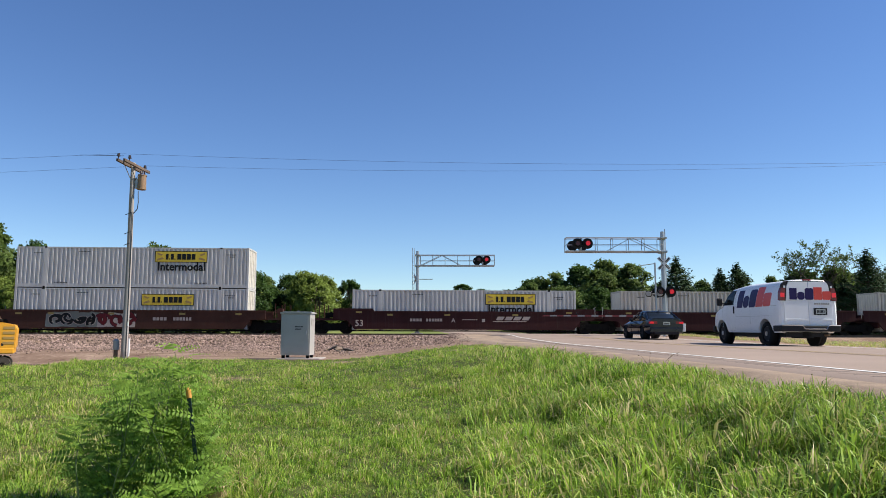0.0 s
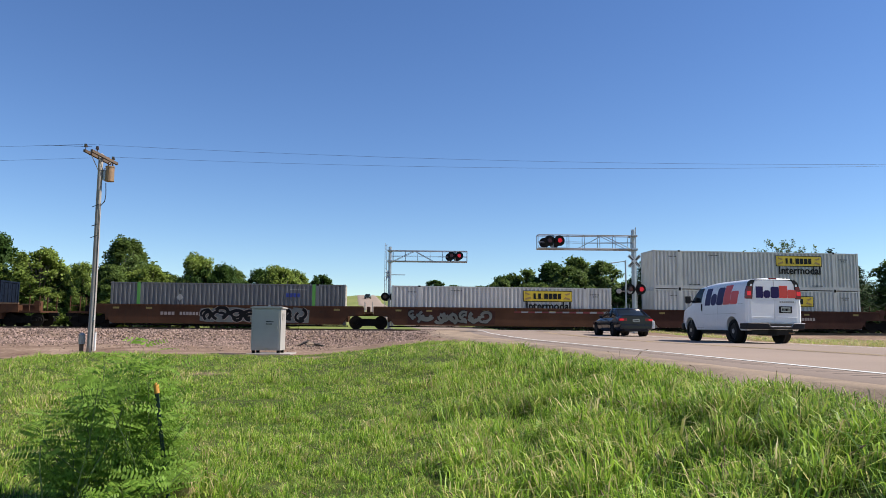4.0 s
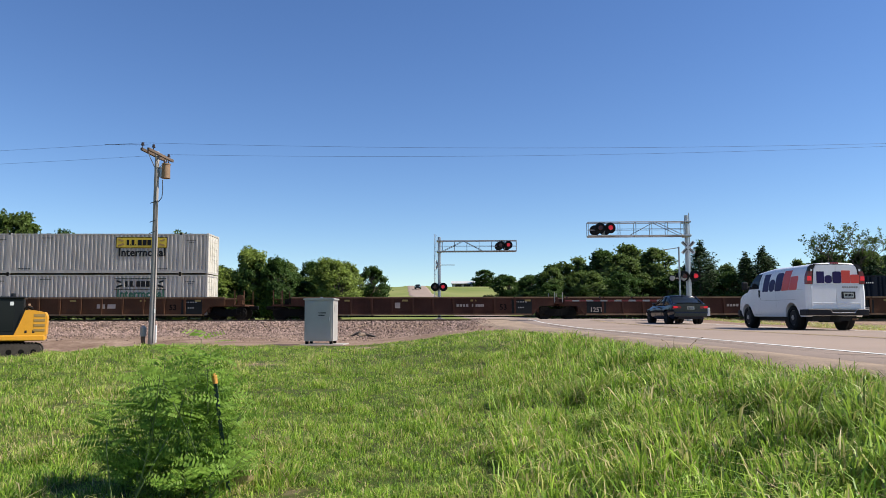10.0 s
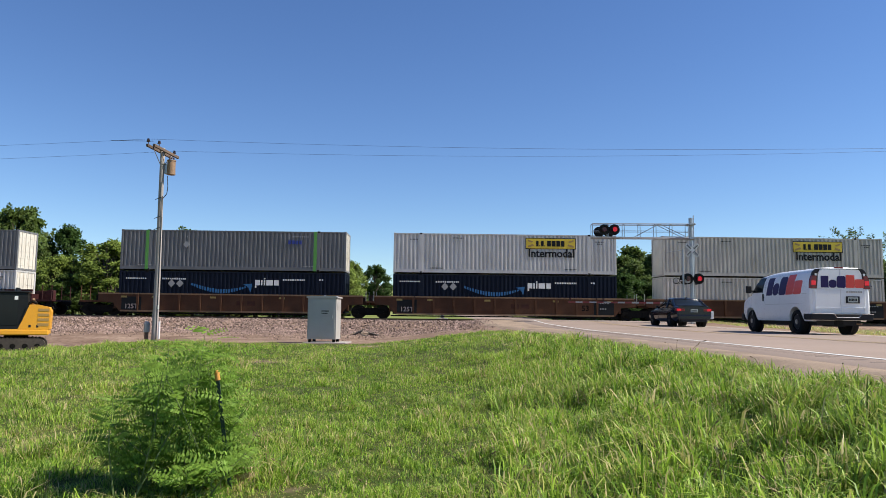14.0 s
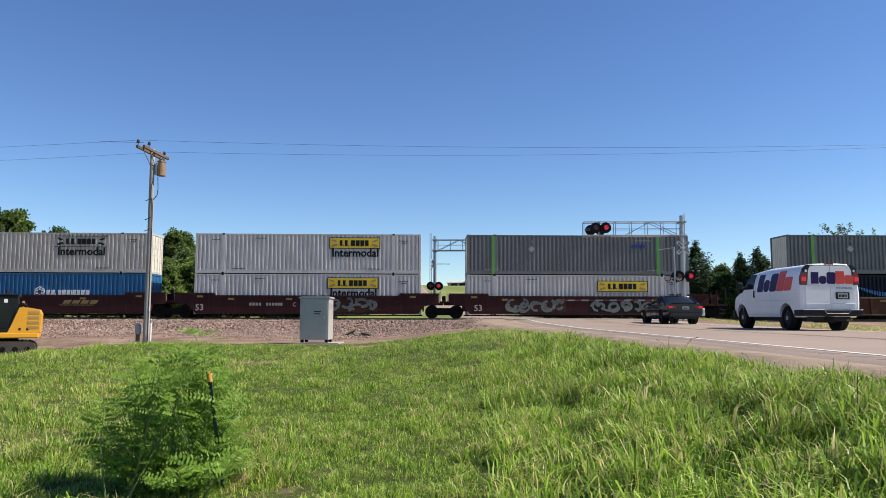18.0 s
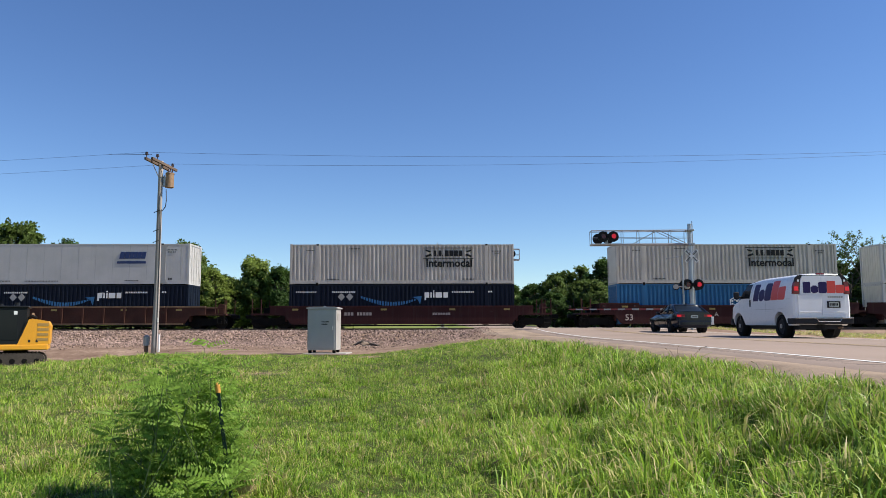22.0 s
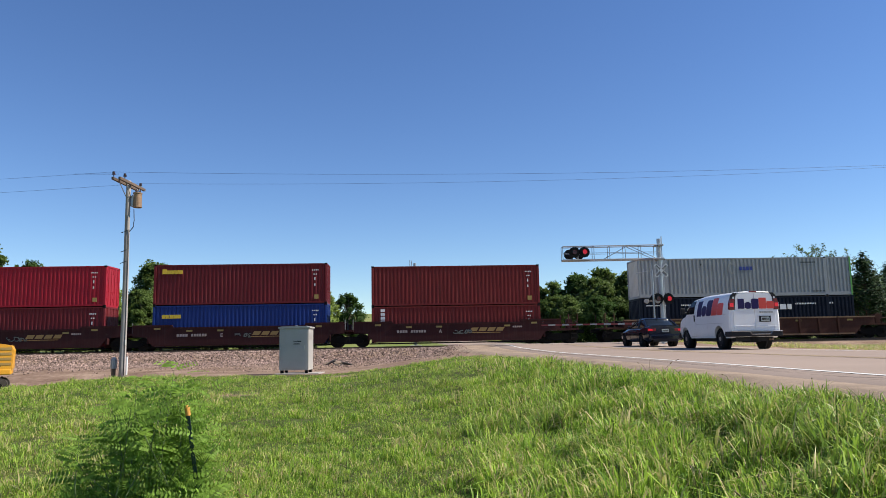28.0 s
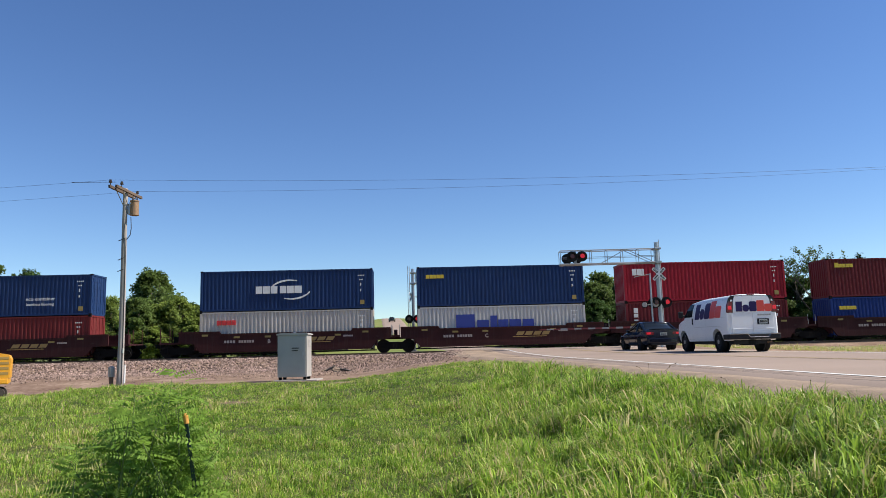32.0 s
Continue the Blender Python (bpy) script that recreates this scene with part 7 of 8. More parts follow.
    part("bucket", prism(B(), [(-3.6, 1.0), (-3.25, 0.9), (-3.0, 0.5), (-3.2, 0.12), (-3.6, 0.02), (-3.75, 0.2), (-3.5, 0.4), (-3.55, 0.75)], 0.12, 0.72), M["black_iron"], e)


build_excavator()

# ---------------------------------------------------------------- trees
def leaf_mesh(name, points, size, mat, seed, up=0.35, quads=3, flat=1.0):
    """Clumps of small leaf cards at the given points, each turned its own way."""
    r = np.random.default_rng(seed)
    P = np.repeat(np.array(points, float), quads, axis=0)
    n = len(P)
    P = P + r.normal(0, size * 0.8, (n, 3))
    nrm = r.normal(0, 1, (n, 3))
    nrm[:, 2] += up
    nrm /= np.linalg.norm(nrm, axis=1)[:, None]
    a = np.cross(nrm, r.normal(0, 1, (n, 3)))
    a /= np.linalg.norm(a, axis=1)[:, None]
    b = np.cross(nrm, a)
    s = size * r.uniform(0.55, 1.25, (n, 1))
    w = s * r.uniform(0.45, 0.8, (n, 1)) * flat
    bend = nrm * s * r.uniform(-0.25, 0.25, (n, 1))
    out = P - P.mean(axis=0)
    out /= np.linalg.norm(out, axis=1)[:, None] + 1e-6
    out = out * 0.8 + np.array((0.0, -0.05, 0.45))
    flip = np.sign((nrm * out).sum(axis=1) + 1e-9)[:, None]
    nrm, b = nrm * flip, b * flip
    V = np.stack([P - a * s, P - b * w + a * s * 0.1 + bend, P + a * s, P + b * w - a * s * 0.1 + bend], axis=1).reshape(-1, 3)
    me = bpy.data.meshes.new(name)
    me.from_pydata(V.tolist(), [], np.arange(4 * n).reshape(-1, 4).tolist())
    me.materials.append(mat)
    out = out * 0.6 + nrm * 0.7
    out /= np.linalg.norm(out, axis=1)[:, None]
    me.normals_split_custom_set_from_vertices(np.repeat(out, 4, axis=0).tolist())
    return me


def broad_tree(seed, mat, leaves=5200, airy=0.0, h=10.0, w=3.4, skirt=0.02, size=0.17):
    """A broad-leaved tree about h high: tapered trunk, forking limbs, crown of leaf clumps in uneven lobes."""
    r = random.Random(seed)
    t = thing("tree", "leafy green broadleaf tree beyond the railway", "tree", pose(0, 0, -200), "trees beyond the track")
    bm = B()
    rod(bm, (0, 0, -0.4), (0.1, 0, h * 0.22), 0.26, 0.2, 10)
    rod(bm, (0.1, 0, h * 0.22), (0.0, 0.1, h * 0.75), 0.2, 0.05, 8)
    lobes = []
    k = 44
    for i in range(k):
        f = (i + 0.5) / k
        a = i * 2.4 + r.uniform(-0.4, 0.4)
        zz = h * (skirt + 0.12 + (0.80 - skirt) * f)
        spread = w * (0.80 * math.sin(math.pi * min(1, 0.22 + 0.72 * f)) + 0.05) * r.uniform(0.45, 1.12)
        c = Vector((spread * math.cos(a), spread * math.sin(a), zz))
        rad = w * r.uniform(0.13, 0.34) * (1.0 if f < 0.7 else 0.8)
        lobes.append((c, rad))
        start = Vector((0.05, 0.05, max(h * 0.16, zz * r.uniform(0.45, 0.65))))
        mid = start.lerp(c, 0.55) + Vector((0, 0, 0.25))
        rod(bm, start, mid, 0.10, 0.06, 6)
        rod(bm, mid, c, 0.06, 0.02, 6)
    lobes.append((Vector((0, 0, h * 0.90)), w * 0.26))
    lobes += [(Vector((0, 0, h * 0.55)), w * 0.6), (Vector((0, 0, h * 0.35)), w * 0.6), (Vector((0, 0, h * 0.2)), w * 0.55)]
    part("trunk", bm, M["bark"], t, "grey-brown trunk and limbs")
    pts = []
    while len(pts) < leaves:
        c, rad = lobes[r.randrange(len(lobes))]
        d = Vector((r.gauss(0, 1), r.gauss(0, 1), r.gauss(0, 1))).normalized()
        q = rad * (r.uniform(0.5, 1.25) if r.random() < 0.85 else r.uniform(0.2, 0.7))
        p = c + Vector((d.x * q, d.y * q, d.z * q * 0.82))
        g = noise.noise(Vector((p.x * 0.55 + seed, p.y * 0.55, p.z * 0.55)))
        if g < -0.12 + airy or p.z < h * skirt * 0.5 or p.z > h:
            continue
        pts.append(p)
    t_leaf = part("crown", leaf_mesh("crown", pts, size, mat, seed), None, t, "uneven leafy crown")
    return t


def thin_tree(seed, h=10.0, w=3.4):
    """A half-bare tree: limbs forking into fine twigs that carry sparse small leaves."""
    r = random.Random(seed)
    t = thing("tree", "sparse tree with bare grey twigs showing between few leaves", "tree", pose(0, 0, -200), "trees beyond the track")
    bm, pts = B(), []

    def grow(p, way, length, rad, level):
        e = p + way * length
        rod(bm, p, e, rad, rad * 0.62, 6 if level < 2 else 3, False)
        if level == 4:
            for k in range(7):
                pts.append(p.lerp(e, r.uniform(0.3, 1.1)) + Vector((r.gauss(0, 0.10), r.gauss(0, 0.10), r.gauss(0, 0.08))))
            return
        for k in range(5 if level == 0 else r.choice((3, 3, 4))):
            a = r.uniform(0, 6.28)
            v = Vector((math.cos(a), math.sin(a), r.uniform(-0.05, 0.5)))
            grow(p.lerp(e, r.uniform(0.55, 1.0)), (way * 0.75 + v * 0.85).normalized(), length * r.uniform(0.58, 0.80), max(0.008, rad * 0.58), level + 1)

    grow(Vector((0, 0, -0.4)), Vector((0.05, 0, 1)).normalized(), h * 0.40, 0.12, 0)
    top = max(p.z for p in pts)
    for q in [*bm.verts]:
        q.co.z *= h / top
    pts = [Vector((p.x, p.y, p.z * h / top)) for p in pts]
    part("trunk", bm, M["bark"], t, "grey-brown trunk and limbs")
    part("crown", leaf_mesh("crown", pts, 0.10, M["leaf_oak"], seed, quads=3), None, t, "sparse small leaves")
    return t


def cedar_tree(seed, mat, h=9.0, w=2.2):
    """A ragged cedar: tiers of boughs of uneven reach that turn up to pointed tips."""
    r = random.Random(seed)
    t = thing("cedar_tree", "dark pointed cedar tree beyond the railway", "tree", pose(0, 0, -200), "trees beyond the track")
    bm = rod(B(), (0, 0, -0.4), (0, 0, h * 0.97), 0.18, 0.015, 8)
    pts = [Vector((r.gauss(0, 0.05), r.gauss(0, 0.05), h * r.uniform(0.86, 1.0))) for _ in range(60)]
    tiers = 24
    for i in range(tiers):
        f = i / tiers
        zz = h * (0.04 + 0.88 * f)
        for j in range(7):
            a = j * 0.9 + i * 1.7 + r.uniform(-0.4, 0.4)
            ln = w * (1 - f) ** 0.85 * r.choice((0.5, 0.7, 0.85, 1.0, 1.3)) * r.uniform(0.85, 1.15) + 0.12
            e = Vector((ln * math.cos(a), ln * math.sin(a), zz + ln * r.uniform(0.25, 0.75)))
            rod(bm, (0, 0, zz - 0.1), e, 0.03, 0.008, 4, False)
            for q in range(11):
                k = 0.2 + 0.82 * q / 10
                wide = 0.16 * (1.05 - k) + 0.025
                pts.append(Vector((0, 0, zz - 0.1)).lerp(e, k) + Vector((r.gauss(0, wide), r.gauss(0, wide), r.gauss(0, wide) - 0.2 * ln * k * (1 - k))))
    part("trunk", bm, M["bark"], t)
    part("crown", leaf_mesh("crown", pts, 0.12, mat, seed, 0.2, 3, 0.6), None, t, "dark needled boughs")
    return t


def build_trees():
    kinds = {
        "o": [broad_tree(1, M["leaf_oak"]), broad_tree(2, M["leaf_oak"], 5000)],
        "d": [broad_tree(3, M["leaf_dark"]), broad_tree(4, M["leaf_dark"], 5000)],
        "l": [broad_tree(5, M["leaf_light"], 4600, 0.02), broad_tree(6, M["leaf_light"], 4400, 0.04)],
        "a": [thin_tree(8)],
        "c": [cedar_tree(9, M["leaf_cedar"]), cedar_tree(10, M["leaf_cedar"])],
    }
    # x, y, height of the top, half width, kind
    spots = [
        (-55.9, 84, 14.7, 3.5, "o"), (-51.1, 86, 12.6, 2.4, "d"), (-43.9, 82, 10.3, 3.3, "l"), (-38.2, 80, 8.5, 1.6, "l"), (-36.8, 88, 12.4, 3.3, "o"),
        (-35.0, 96, 8.7, 2.6, "d"), (-26.6, 84, 10.0, 2.5, "l"), (-26.8, 100, 9.3, 2.6, "o"), (-24.1, 104, 10.0, 2.6, "d"), (-20.4, 98, 9.1, 2.3, "o"),
        (-18.2, 100, 9.4, 2.1, "l"), (-15.2, 104, 9.1, 2.2, "d"), (5.2, 118, 8.4, 2.8, "d"), (8.2, 112, 8.1, 2.3, "d"), (11.0, 104, 9.3, 2.9, "d"), (13.9, 102, 10.0, 3.0, "o"),
        (17.0, 98, 10.9, 3.2, "d"), (20.1, 96, 11.2, 3.4, "o"), (22.9, 94, 10.6, 3.2, "o"), (18.4, 92, 9.6, 3.0, "o"), (31.6, 92, 8.3, 1.9, "o"),
        (39.5, 90, 8.6, 1.6, "o"), (40.0, 80, 11.8, 3.6, "a"), (40.4, 84, 9.0, 3.0, "d"), (43.2, 82, 9.1, 2.7, "o"), (25.8, 84, 10.3, 2.3, "c"), (27.2, 85, 8.2, 2.0, "c"), (24.6, 86, 7.6, 1.8, "c"), (32.8, 82, 8.4, 1.9, "c"), (30.3, 82, 8.0, 2.0, "c"), (45.0, 77, 8.4, 2.0, "c"), (42.0, 78, 7.5, 2.0, "c"),
        (29.4, 80, 8.6, 1.6, "c"), (31.3, 80, 9.2, 2.1, "c"), (43.4, 76, 10.3, 2.4, "c"), (47.1, 78, 9.3, 2.2, "c"), (-60.0, 84, 14.1, 4.2, "o"),
        (-67.8, 86, 13.4, 4.3, "d"), (53.3, 80, 10.1, 3.0, "o"), (3.6, 330, 23.2, 5.2, "d"), (11.9, 330, 21.1, 3.6, "d"), (24.1, 330, 20.0, 5.2, "d"),
        (-75.0, 86, 13.9, 4.3, "o"), (-48.0, 90, 9.0, 3.2, "d"), (-31.5, 92, 7.0, 2.8, "l"), (-40.5, 92, 8.5, 3.0, "o"), (-21.8, 94, 6.5, 2.6, "l"),
        (-29.0, 82, 6.0, 2.2, "l"), (26.5, 94, 8.0, 2.6, "d"), (35.0, 92, 7.0, 2.4, "d"), (46.0, 88, 8.6, 2.8, "d"), (50.0, 90, 9.0, 3.0, "d"),
        (-52.5, 80, 6.5, 2.4, "l"), (-46.8, 79, 6.0, 2.2, "o"), (12.5, 92, 6.5, 2.4, "o"), (-41.2, 79, 5.5, 2.0, "l"), (-33.6, 80, 5.0, 2.0, "l"),
        (-23.5, 84, 5.0, 2.2, "o"), (57.0, 84, 9.5, 3.0, "d"), (29.0, 88, 6.5, 2.2, "d"), (-82.0, 88, 13.0, 4.5, "d"), (8.5, 104, 6.0, 2.6, "d"),
    ]
    r = random.Random(5)
    for i, (x, y, top, half, k) in enumerate(spots):
        src = kinds[k][i % len(kinds[k])]
        g = ground_z(x, y)
        h = (10.0 if k != "c" else 9.0) * 1.0
        sz = (top - g) / h
        sx = half / (3.4 if k != "c" else 2.2) * (1.25 if k not in "ca" else 1.7 if k == "c" else 1.0)
        c = copy_thing(src, pose(x, y, g, 0, 0, r.uniform(0, 360)))
        c.scale = (sx * 1.0, sx * 1.0, sz)
    for i in range(58):
        x = -74 + i * 1.06 if i < 56 else 0
        if i >= 56:
            continue
        y = 76 + r.uniform(0, 7) + 0.1 * (x + 74)
        k = r.choice("lold")
        c = copy_thing(kinds[k][i % 2], pose(x, y, ground_z(x, y) - 0.2, 0, 0, r.uniform(0, 360)))
        c.scale = (0.78, 0.78, r.uniform(0.50, 0.80))
        tagged(c, "low green shrub in the hedge beyond the railway", "shrub", "hedge shrubs")
        c.name = "shrub"
    for i in range(44):
        x = 8.5 + i * 1.15
        y = 84 + r.uniform(0, 8) - 0.16 * (x - 8)
        k = r.choice("ddod")
        c = copy_thing(kinds[k][i % 2], pose(x, y, ground_z(x, y) - 0.2, 0, 0, r.uniform(0, 360)))
        c.scale = (0.72, 0.72, r.uniform(0.40, 0.68))
        tagged(c, "dark green shrub in the thicket beyond the railway", "shrub", "hedge shrubs")
        c.name = "shrub"
    for group in kinds.values():
        for src in group:
            for o in (*src.children_recursive, src):
                bpy.data.objects.remove(o)


build_trees()


def build_farm():
    x0, y = -11.5, 332.0
    g = ground_z(-1, 332)
    b = thing("farm_building", "long low farm building with a white metal roof on the hill", "barn", pose(x0, y, g))
    part("wall", box(B(), 0, 34, 0, 8, -0.5, 2.2), M["barn_wall"], b)
    part("roof", prism(B(), [(-0.6, 2.1), (4, 3.3), (8.6, 2.1), (8.6, 2.3), (4, 3.55), (-0.6, 2.3)], -0.5, 34.5, "x"), M["roof_white"], b, "pale metal roof")
    for k in range(8):
        part("opening", box(B(), 1.5 + 4.0 * k, 4.4 + 4.0 * k, -0.06, 0.1, 0.0, 1.9), M["dark_plastic"], b, "dark doorway")


build_farm()


# ---------------------------------------------------------------- grass and the bush
def blades(r, rows, spread=0.045):
    """Curved blades for tufts: rows of x, y, ground, height, tint, width factor, blade count."""
    R = np.array(rows)
    R = np.repeat(R, R[:, 6].astype(int), axis=0)
    n = len(R)
    a = r.uniform(0, 6.2832, n)
    h = R[:, 3] * r.uniform(0.45, 1.35, n)
    lean = h * np.clip(r.normal(0.85, 0.45, n), 0.08, 1.65)
    far = R[:, 5]
    px, py = R[:, 0] + r.normal(0, spread, n) * far, R[:, 1] + r.normal(0, spread, n) * far
    w = r.uniform(0.0019, 0.0047, n) * far * (0.8 + 0.7 * np.clip(h, 0, 0.5) / 0.3)
    ca, sa_ = np.cos(a), np.sin(a)
    tw = a + r.normal(0, 0.7, n)
    wx, wy = -np.sin(tw) * w, np.cos(tw) * w
    t = R[:, 4] + r.normal(0, 0.21, n)
    t = np.where(r.random(n) < 0.045, r.uniform(0.80, 1.0, n), t)
    rise = np.sqrt(np.clip(1 - 0.35 * (lean / h) ** 2, 0.2, 1))
    V = np.zeros((n, 5, 3))
    for k, (f, up, wide) in enumerate(((0.0, 0.0, 1), (0.0, 0.0, -1), (0.38, 0.74, 0.85), (0.38, 0.74, -0.85), (1.0, 1.0, 0))):
        V[:, k, 0] = px + ca * lean * f + wx * wide
        V[:, k, 1] = py + sa_ * lean * f + wy * wide
        V[:, k, 2] = R[:, 2] - 0.02 + h * (up if up < 1 else rise)
    T = np.clip(np.stack([t - 0.03, t - 0.03, t, t, t + 0.08], 1), 0, 1)
    return V.reshape(-1, 3), T.reshape(-1)


def blades_mesh(name, sets, label):
    V, T = np.concatenate([q[0] for q in sets]), np.concatenate([q[1] for q in sets])
    n = len(V) // 5
    base = (np.arange(n) * 5)[:, None]
    loops = (base + (0, 1, 3, 2, 2, 3, 4)).reshape(-1)
    me = bpy.data.meshes.new(name)
    me.vertices.add(len(V))
    me.vertices.foreach_set("co", V.reshape(-1).astype(np.float32))
    me.loops.add(len(loops))
    me.loops.foreach_set("vertex_index", loops.astype(np.int32))
    me.polygons.add(2 * n)
    me.polygons.foreach_set("loop_start", (np.arange(n)[:, None] * 7 + (0, 4)).reshape(-1).astype(np.int32))
    me.update(calc_edges=True)
    at = me.attributes.new("tint", "FLOAT", "POINT")
    at.data.foreach_set("value", T.astype(np.float32))
    me.materials.append(M["grass"])
    tagged(new(name, me), label, "grass", "", "stuff")


STRAW = ((-5.4, 8.6, 1.5), (-2.2, 6.2, 0.8), (3.4, 12.6, 1.1), (-6.8, 12.0, 1.2), (2.5, 18.5, 1.3), (-1.0, 24.5, 1.2), (-9.0, 17.0, 1.5), (-4.1, 27.0, 1.3), (0.2, 27.5, 1.1))


def build_grass():
    """Short patchy turf, taller clumps in places, long arching grass on the bank beside the road."""
    r = np.random.default_rng(12)
    nz = lambda x, y, k, z: noise.noise(Vector((x * k, y * k, z)))
    rows = []
    bands = ((-5.0, 3.0, 700, 9), (3.0, 6.0, 3600, 11), (6.0, 9.0, 8200, 11), (9.0, 13.0, 9800, 10), (13.0, 19.0, 9600, 9), (19.0, 26.0, 7600, 8), (26.0, 33.5, 5200, 7))
    for y0, y1, count, many in bands:
        made = 0
        while made < count:
            y = r.uniform(y0, y1)
            lim = max(y, 4.0) * 0.70 + 0.9
            x = r.uniform(-lim, min(lim, 4.7))
            out = road_x(y) - x - 3.65 - shoulder(y)
            bare = bare_at(x, y)
            if out < 0.05 or bare > 0.52 + 0.4 * r.random():
                continue
            if nz(x, y, 2.9, 11.0) < -0.12 and r.random() < 0.68:
                continue
            made += 1
            patch, fine, clump = nz(x, y, 0.28, 3.0), nz(x, y, 1.1, 7.0), nz(x, y, 2.9, 11.0)
            bank = sm(0.0, 2.2, x + 0.6 * patch) * (1 - sm(19, 32, y)) * sm(0.05, 0.7, out)
            tall = max(0, fine + 0.25 * clump - 0.02)
            h0 = 0.060 + 0.03 * max(0, patch) + 0.20 * tall + 0.07 * max(0, clump)
            h0 += bank * (0.05 + 0.15 * max(0, clump + 0.1) + 0.10 * max(0, fine))
            h0 *= r.uniform(0.6, 1.3) * (0.4 + 0.6 * sm(0.1, 1.4, out)) * (1 - 0.4 * sm(24, 28, y) * math.exp(-((x + 6) / 5) ** 2))
            # tint drops between clumps and on the bank, standing in for deeper shade
            hue = 0.44 + 0.22 * patch + 0.20 * fine + 0.26 * clump - 0.04 * bank + r.normal(0, 0.19)
            dry = max([sm(q, q * 0.2, math.hypot(x - a, y - b) + 0.5 * clump) for a, b, q in STRAW])
            if r.random() < 0.70 * dry or (bare > 0.3 and out > 1.5 and r.random() < 0.6):
                hue, h0 = r.uniform(0.78, 1.0), h0 * 0.6
            far = 1 + 0.030 * max(0, y - 6)
            rows.append((x, y, ground_z(x, y), h0, hue, far, many + (2 if h0 > 0.2 else 0)))
    sets = [blades(r, rows)]
    # long single leaves arching out of the bank
    rows = []
    while len(rows) < 4400:
        y = 3.2 + 15 * r.random() ** 1.3
        x = r.uniform(0.2, 4.4)
        out = road_x(y) - x - 3.65 - shoulder(y)
        if out < 0.35 or nz(x, y, 1.1, 7.0) + 0.6 * nz(x, y, 2.9, 11.0) < -0.12:
            continue
        rows.append((x, y, ground_z(x, y), r.uniform(0.13, 0.27) * (0.55 + 0.45 * sm(0.3, 1.2, out)), r.uniform(0.42, 0.80), 1.35, 6))
    sets.append(blades(r, rows, 0.03))
    blades_mesh("grass", sets, "long unmown green grass with straw-coloured blades")


def frond(bm, base, way, up, length, pairs, leaf):
    """A feathery leaf: a thin rib with pairs of small oval leaflets."""
    way, up = way.normalized(), up.normalized()
    side = way.cross(up).normalized()
    up = side.cross(way)
    for i in range(pairs):
        k = (i + 1) / pairs
        c = base + way * length * k - up * (0.30 * length * k * k)
        s = leaf * (0.75 + 0.4 * math.sin(math.pi * min(1, k * 0.9 + 0.1)))
        for sg in (-1, 1):
            out = (side * sg + way * 0.30 - up * 0.18).normalized()
            wd = (way - out * way.dot(out)).normalized() * s * 0.20
            q = [bm.verts.new(p) for p in (c, c + out * s * 0.35 - wd, c + out * s * 0.75 - wd * 0.85, c + out * s, c + out * s * 0.75 + wd * 0.85, c + out * s * 0.35 + wd)]
            bm.faces.new(q)


def build_bush():
    r = random.Random(21)
    x, y = -2.64, 6.5
    g = ground_z(x, y)
    b = thing("bush", "feathery dark green bush growing in the grass", "bush", pose(x, y, g))
    stems, leaves = B(), B()
    heads = []
    # how many shoots, then their reach across and up
    shoots = ((15, -0.34, 0.38, 0.88, 1.24), (4, -0.05, 0.26, 1.10, 1.36), (8, -0.50, 0.58, 0.55, 0.95), (7, -0.68, -0.30, 0.35, 0.80), (7, 0.25, 0.70, 0.30, 0.80), (20, -0.55, 0.68, 0.18, 0.55))
    for lo, hi, z0, z1 in [q[1:] for q in shoots for _ in range(q[0])]:
        top = Vector((r.uniform(lo, hi), r.gauss(-0.32 if z1 < 0.6 else 0, 0.2), r.uniform(z0, z1)))
        root = Vector((r.gauss(0, 0.17) + 0.45 * top.x, r.gauss(0.5 * top.y, 0.15), -0.03))
        mid = root.lerp(top, 0.5) + Vector((r.gauss(0, 0.05), r.gauss(0, 0.05), 0.06))
        rod(stems, root, mid, 0.008, 0.006, 5)
        rod(stems, mid, top, 0.006, 0.002, 5)
        heads.append((root, mid, top))
    for root, mid, top in heads:
        many = 18 if top.z > 0.8 else 13
        for j in range(many):
            k = (0.28 if top.z > 0.55 else 0.1) + 0.76 * (j / (many - 1)) ** 0.75
            p = root.lerp(mid, k * 2) if k < 0.5 else mid.lerp(top, k * 2 - 1)
            a = j * 2.4 + r.uniform(-0.5, 0.5)
            way = Vector((math.cos(a), math.sin(a), r.uniform(-0.1, 0.75)))
            size = r.uniform(0.8, 1.2)
            frond(leaves, p, way, Vector((r.gauss(0.45, 0.5), r.gauss(-0.75, 0.5), 0.8)), r.uniform(0.14, 0.25) * size, r.randint(6, 9), r.uniform(0.036, 0.050) * size)
    part("stem", stems, M["stalk"], b, "thin green stems")
    part("foliage", leaves, M["leaf_bush"], b, "fine paired leaflets")
    # marker stake beside it
    sx, sy = -2.17, 6.34
    s = thing("marker_stake", "dark steel stake with an orange cap standing in the grass", "stake", pose(sx, sy, ground_z(sx, sy), 0, -9, 0))
    part("shaft", prism(B(), [(-0.016, -0.004), (0.016, -0.004), (0.016, 0.004), (0.004, 0.004), (0.004, 0.024), (-0.004, 0.024), (-0.004, 0.004), (-0.016, 0.004)], -0.2, 0.99, "z"), M["post_green"], s, "dark green studded steel post")
    part("cap", rod(rod(B(), (0, 0.005, 0.97), (0, 0.005, 1.04), 0.022, n=12), (0, 0.005, 1.04), (0, 0.005, 1.06), 0.022, 0.010, 12), M["cap_orange"], s, "worn orange cap")


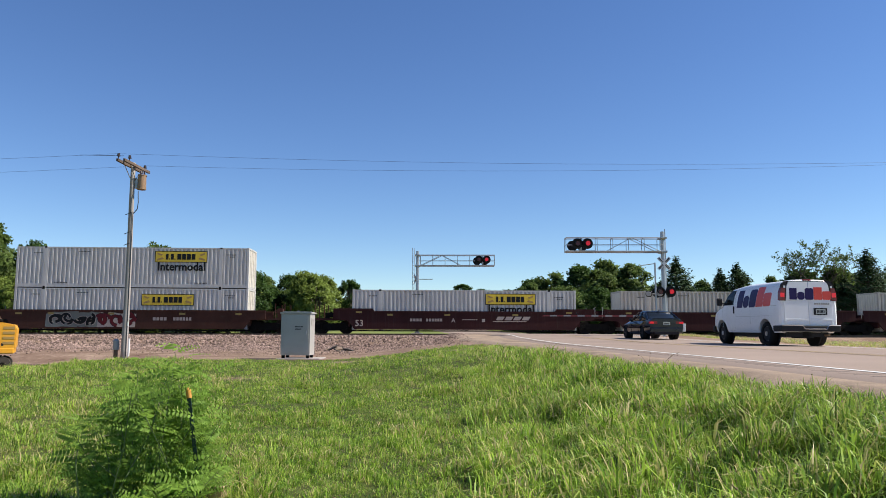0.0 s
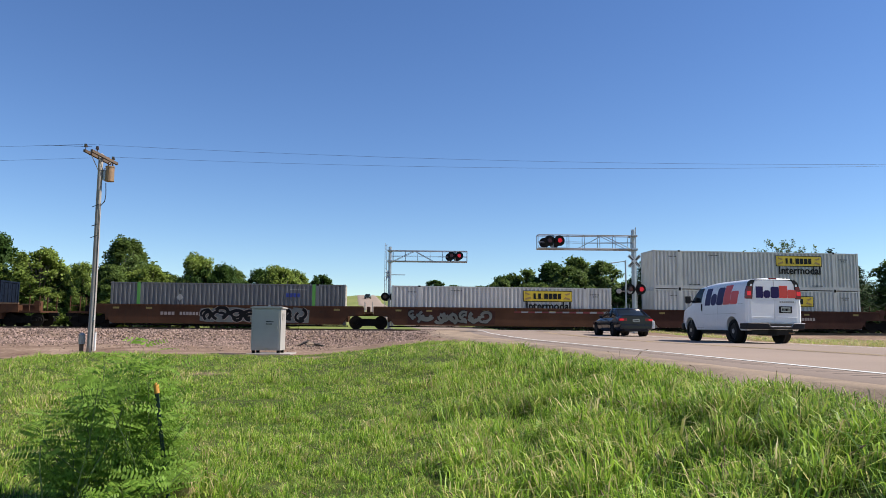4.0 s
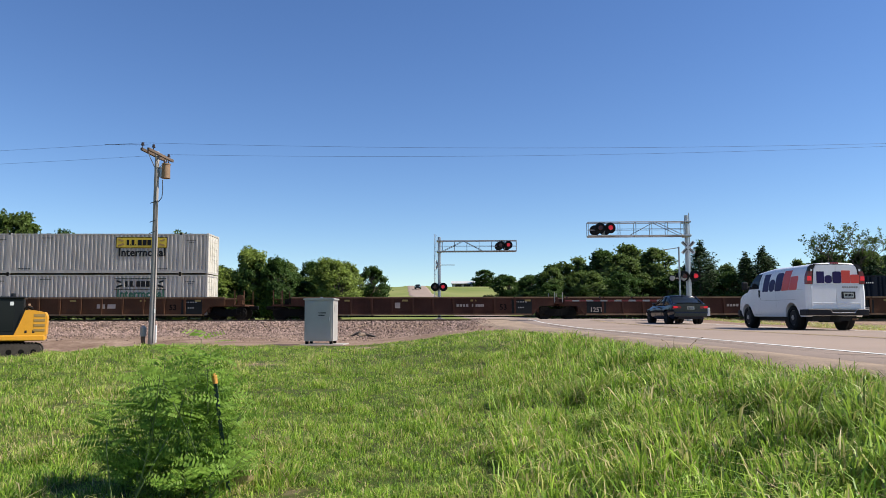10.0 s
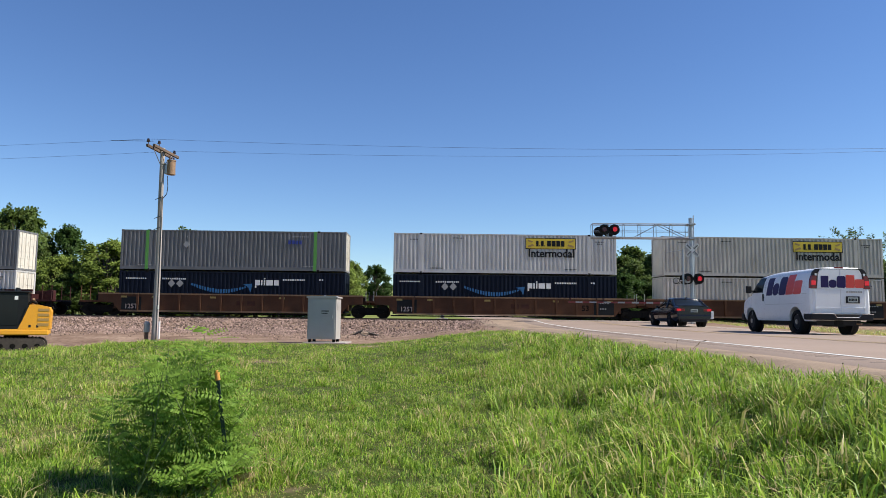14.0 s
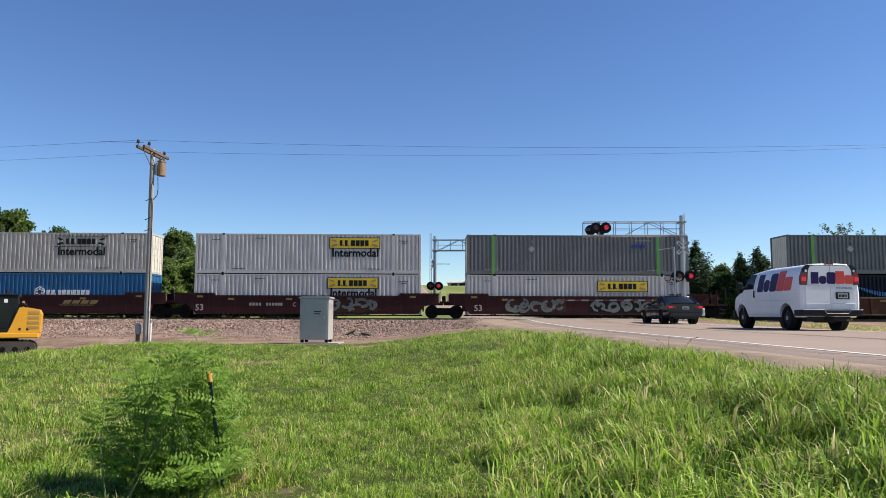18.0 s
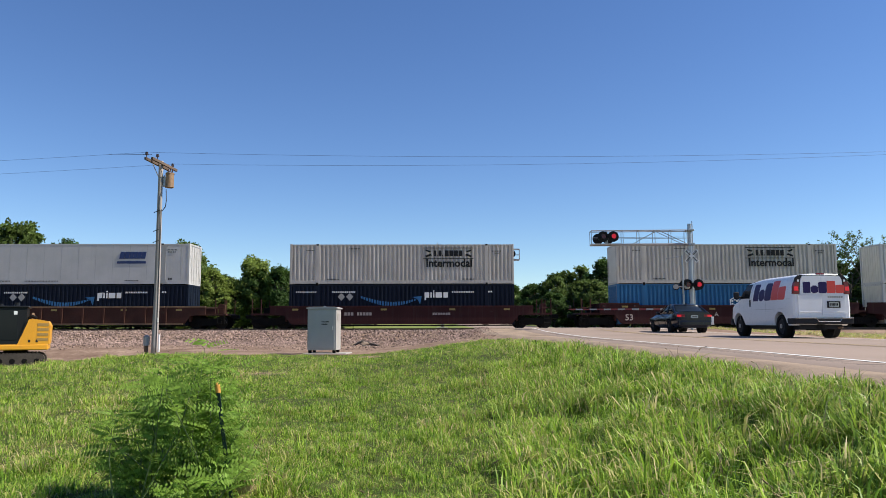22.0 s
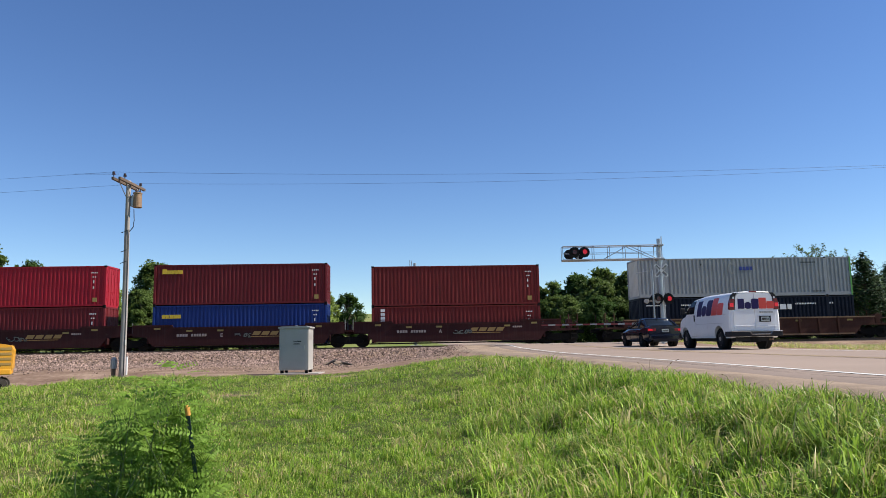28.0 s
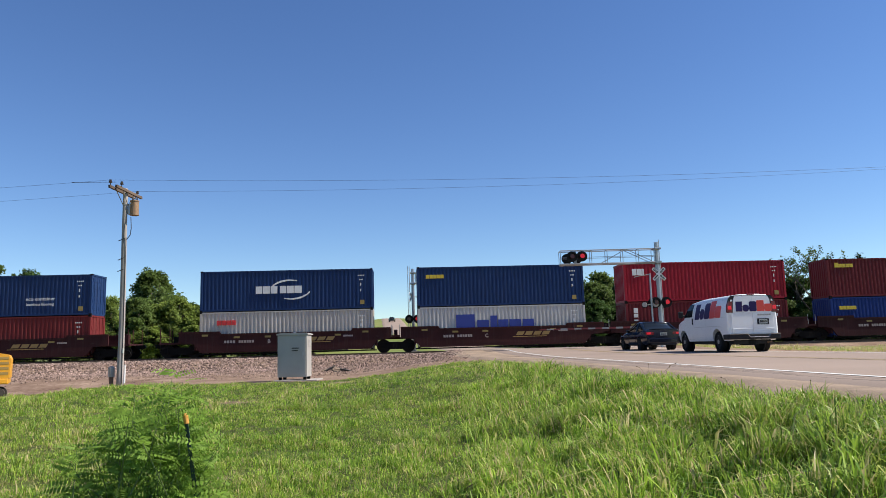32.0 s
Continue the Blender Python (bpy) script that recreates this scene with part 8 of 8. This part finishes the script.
def build_clod():
    r = random.Random(4)
    x, y = -2.17, 6.62
    bm = B()
    box(bm, -0.13, 0.12, -0.10, 0.10, -0.05, 0.17, 0.02)
    for k in range(3):
        q = bmesh.ops.create_icosphere(bm, subdivisions=2, radius=0.045 + 0.02 * r.random())["verts"]
        o = Vector((r.uniform(-0.3, 0.12), r.uniform(-0.16, -0.06), 0.02))
        for v in q:
            v.co = Vector((v.co.x * 1.3, v.co.y, v.co.z * 0.7)) + o
    for v in bm.verts:
        v.co += v.co.normalized() * 0.035 * noise.noise(v.co * 9)
    solid("earth_clod", bm, M["clod"], "broken pale clods of dry earth in the grass", "earth clod", at=pose(x, y, ground_z(x, y) + 0.0))


def build_weeds():
    """Thin seed stalks standing over the grass."""
    r = random.Random(31)
    bm = B()
    made = 0
    while made < 170:
        y = 2.2 + 17 * r.random() ** 1.4
        x = r.uniform(-0.5, 4.3) if made % 3 else r.uniform(-y * 0.6, 2)
        out = road_x(y) - x - 3.65 - shoulder(y)
        if out < 0.15:
            continue
        made += 1
        g = ground_z(x, y)
        h = r.uniform(0.17, 0.31) * (1 if out > 0.5 else 0.75)
        tip = Vector((x + r.gauss(0, 0.12), y + r.gauss(0, 0.08), g + h))
        mid = Vector((x, y, g)).lerp(tip, 0.6) + Vector((0, 0, 0.04))
        rod(bm, (x, y, g - 0.02), mid, 0.0028, 0.0022, 4, False)
        rod(bm, mid, tip, 0.0022, 0.0015, 4, False)
        rod(bm, tip.lerp(mid, 0.35), tip, 0.008, 0.003, 5)
    tagged(solid("seed_stalks", bm, M["seed"], "brown seed stalks standing above the grass", "grass"), kind="stuff")


def build_dry_weeds():
    """Dry weeds on the far side of the road, up to the track."""
    r = np.random.default_rng(40)
    rows = []
    while len(rows) < 5600:
        y = r.uniform(17, 49)
        x = road_x(y) + 3.65 + shoulder(y) + 0.55 + abs(r.normal(0, 1)) * 5.5
        d = track_y(x) - y
        if d < 3.2 or x > y * 0.72 + 3:
            continue
        n1 = noise.noise(Vector((x * 0.5, y * 0.5, 5.0)))
        hue = (1.0 if n1 > -0.35 else 0.7) + r.normal(0, 0.10)
        rows.append((x, y, ground_z(x, y), (0.07 + 0.13 * max(0, n1 + 0.2)) * r.uniform(0.5, 1.6), hue, 2.2, 8))
    blades_mesh("dry_weeds", [blades(r, rows)], "dry straw-coloured weeds between the road and the track")


def build_rubble():
    """A few broken slabs dumped on the dirt by the cabinet."""
    r = random.Random(77)
    x, y = -6.5, 40.0
    p = thing("rubble_pile", "small pile of dark broken slabs on the dirt beside the track", "rubble", pose(x, y, ground_z(x, y)))
    for k in range(9):
        a, d = r.uniform(0, 6.28), 0.75 * math.sqrt(r.random())
        w, t = r.uniform(0.14, 0.32), r.uniform(0.05, 0.11)
        bm = box(B(), -w, w, -w * 0.7, w * 0.7, 0, t, 0.02)
        for v in bm.verts:
            v.co += Vector((1, 1, 0.4)) * 0.05 * noise.noise(v.co * 6 + Vector((k, 0, 0)))
        part("slab", bm, M["track_mud"] if k % 3 else M["shoulder"], p, at=pose(d * math.cos(a), d * math.sin(a) * 0.6, max(0, 0.22 - 0.3 * d), r.uniform(-25, 25), r.uniform(-25, 25), r.uniform(0, 360)))


build_rubble()
build_grass()
build_dry_weeds()
build_bush()
build_clod()
build_weeds()


# ---------------------------------------------------------------- motion
def train_way(t):
    """Metres run by the train after t seconds."""
    k = t / 16
    return TRAIN[0] * k + TRAIN[1] * k ** 2 + TRAIN[2] * k ** 3 + TRAIN[3] * k ** 4 + TRAIN[4] * k ** 5


TRAIN = (190.1658, 4.0490, -1.0404, 0.2481, -0.0463)


def motions():
    times = [0, 4, 8, 12, 16, 20, 24, 28, 32]
    for ob, s, z in MOVING:
        walk(ob, [(t, on_track(s + train_way(t), z)) for t in times])
    # the van rolls up behind the waiting car
    walk(VAN, [(0, VAN_AT(0)), (19.6, VAN_AT(0)), (20.0, VAN_AT(0.01)), (20.5, VAN_AT(0.12)), (21.0, VAN_AT(0.37)), (21.5, VAN_AT(0.66)), (22.0, VAN_AT(1.12)), (22.5, VAN_AT(1.63)),
               (23.0, VAN_AT(2.18)), (23.5, VAN_AT(2.55)), (24.0, VAN_AT(2.91)), (24.5, VAN_AT(3.29)), (25.0, VAN_AT(3.53)), (25.5, VAN_AT(3.60)), (26.0, VAN_AT(3.60)), (32, VAN_AT(3.60))])


motions()
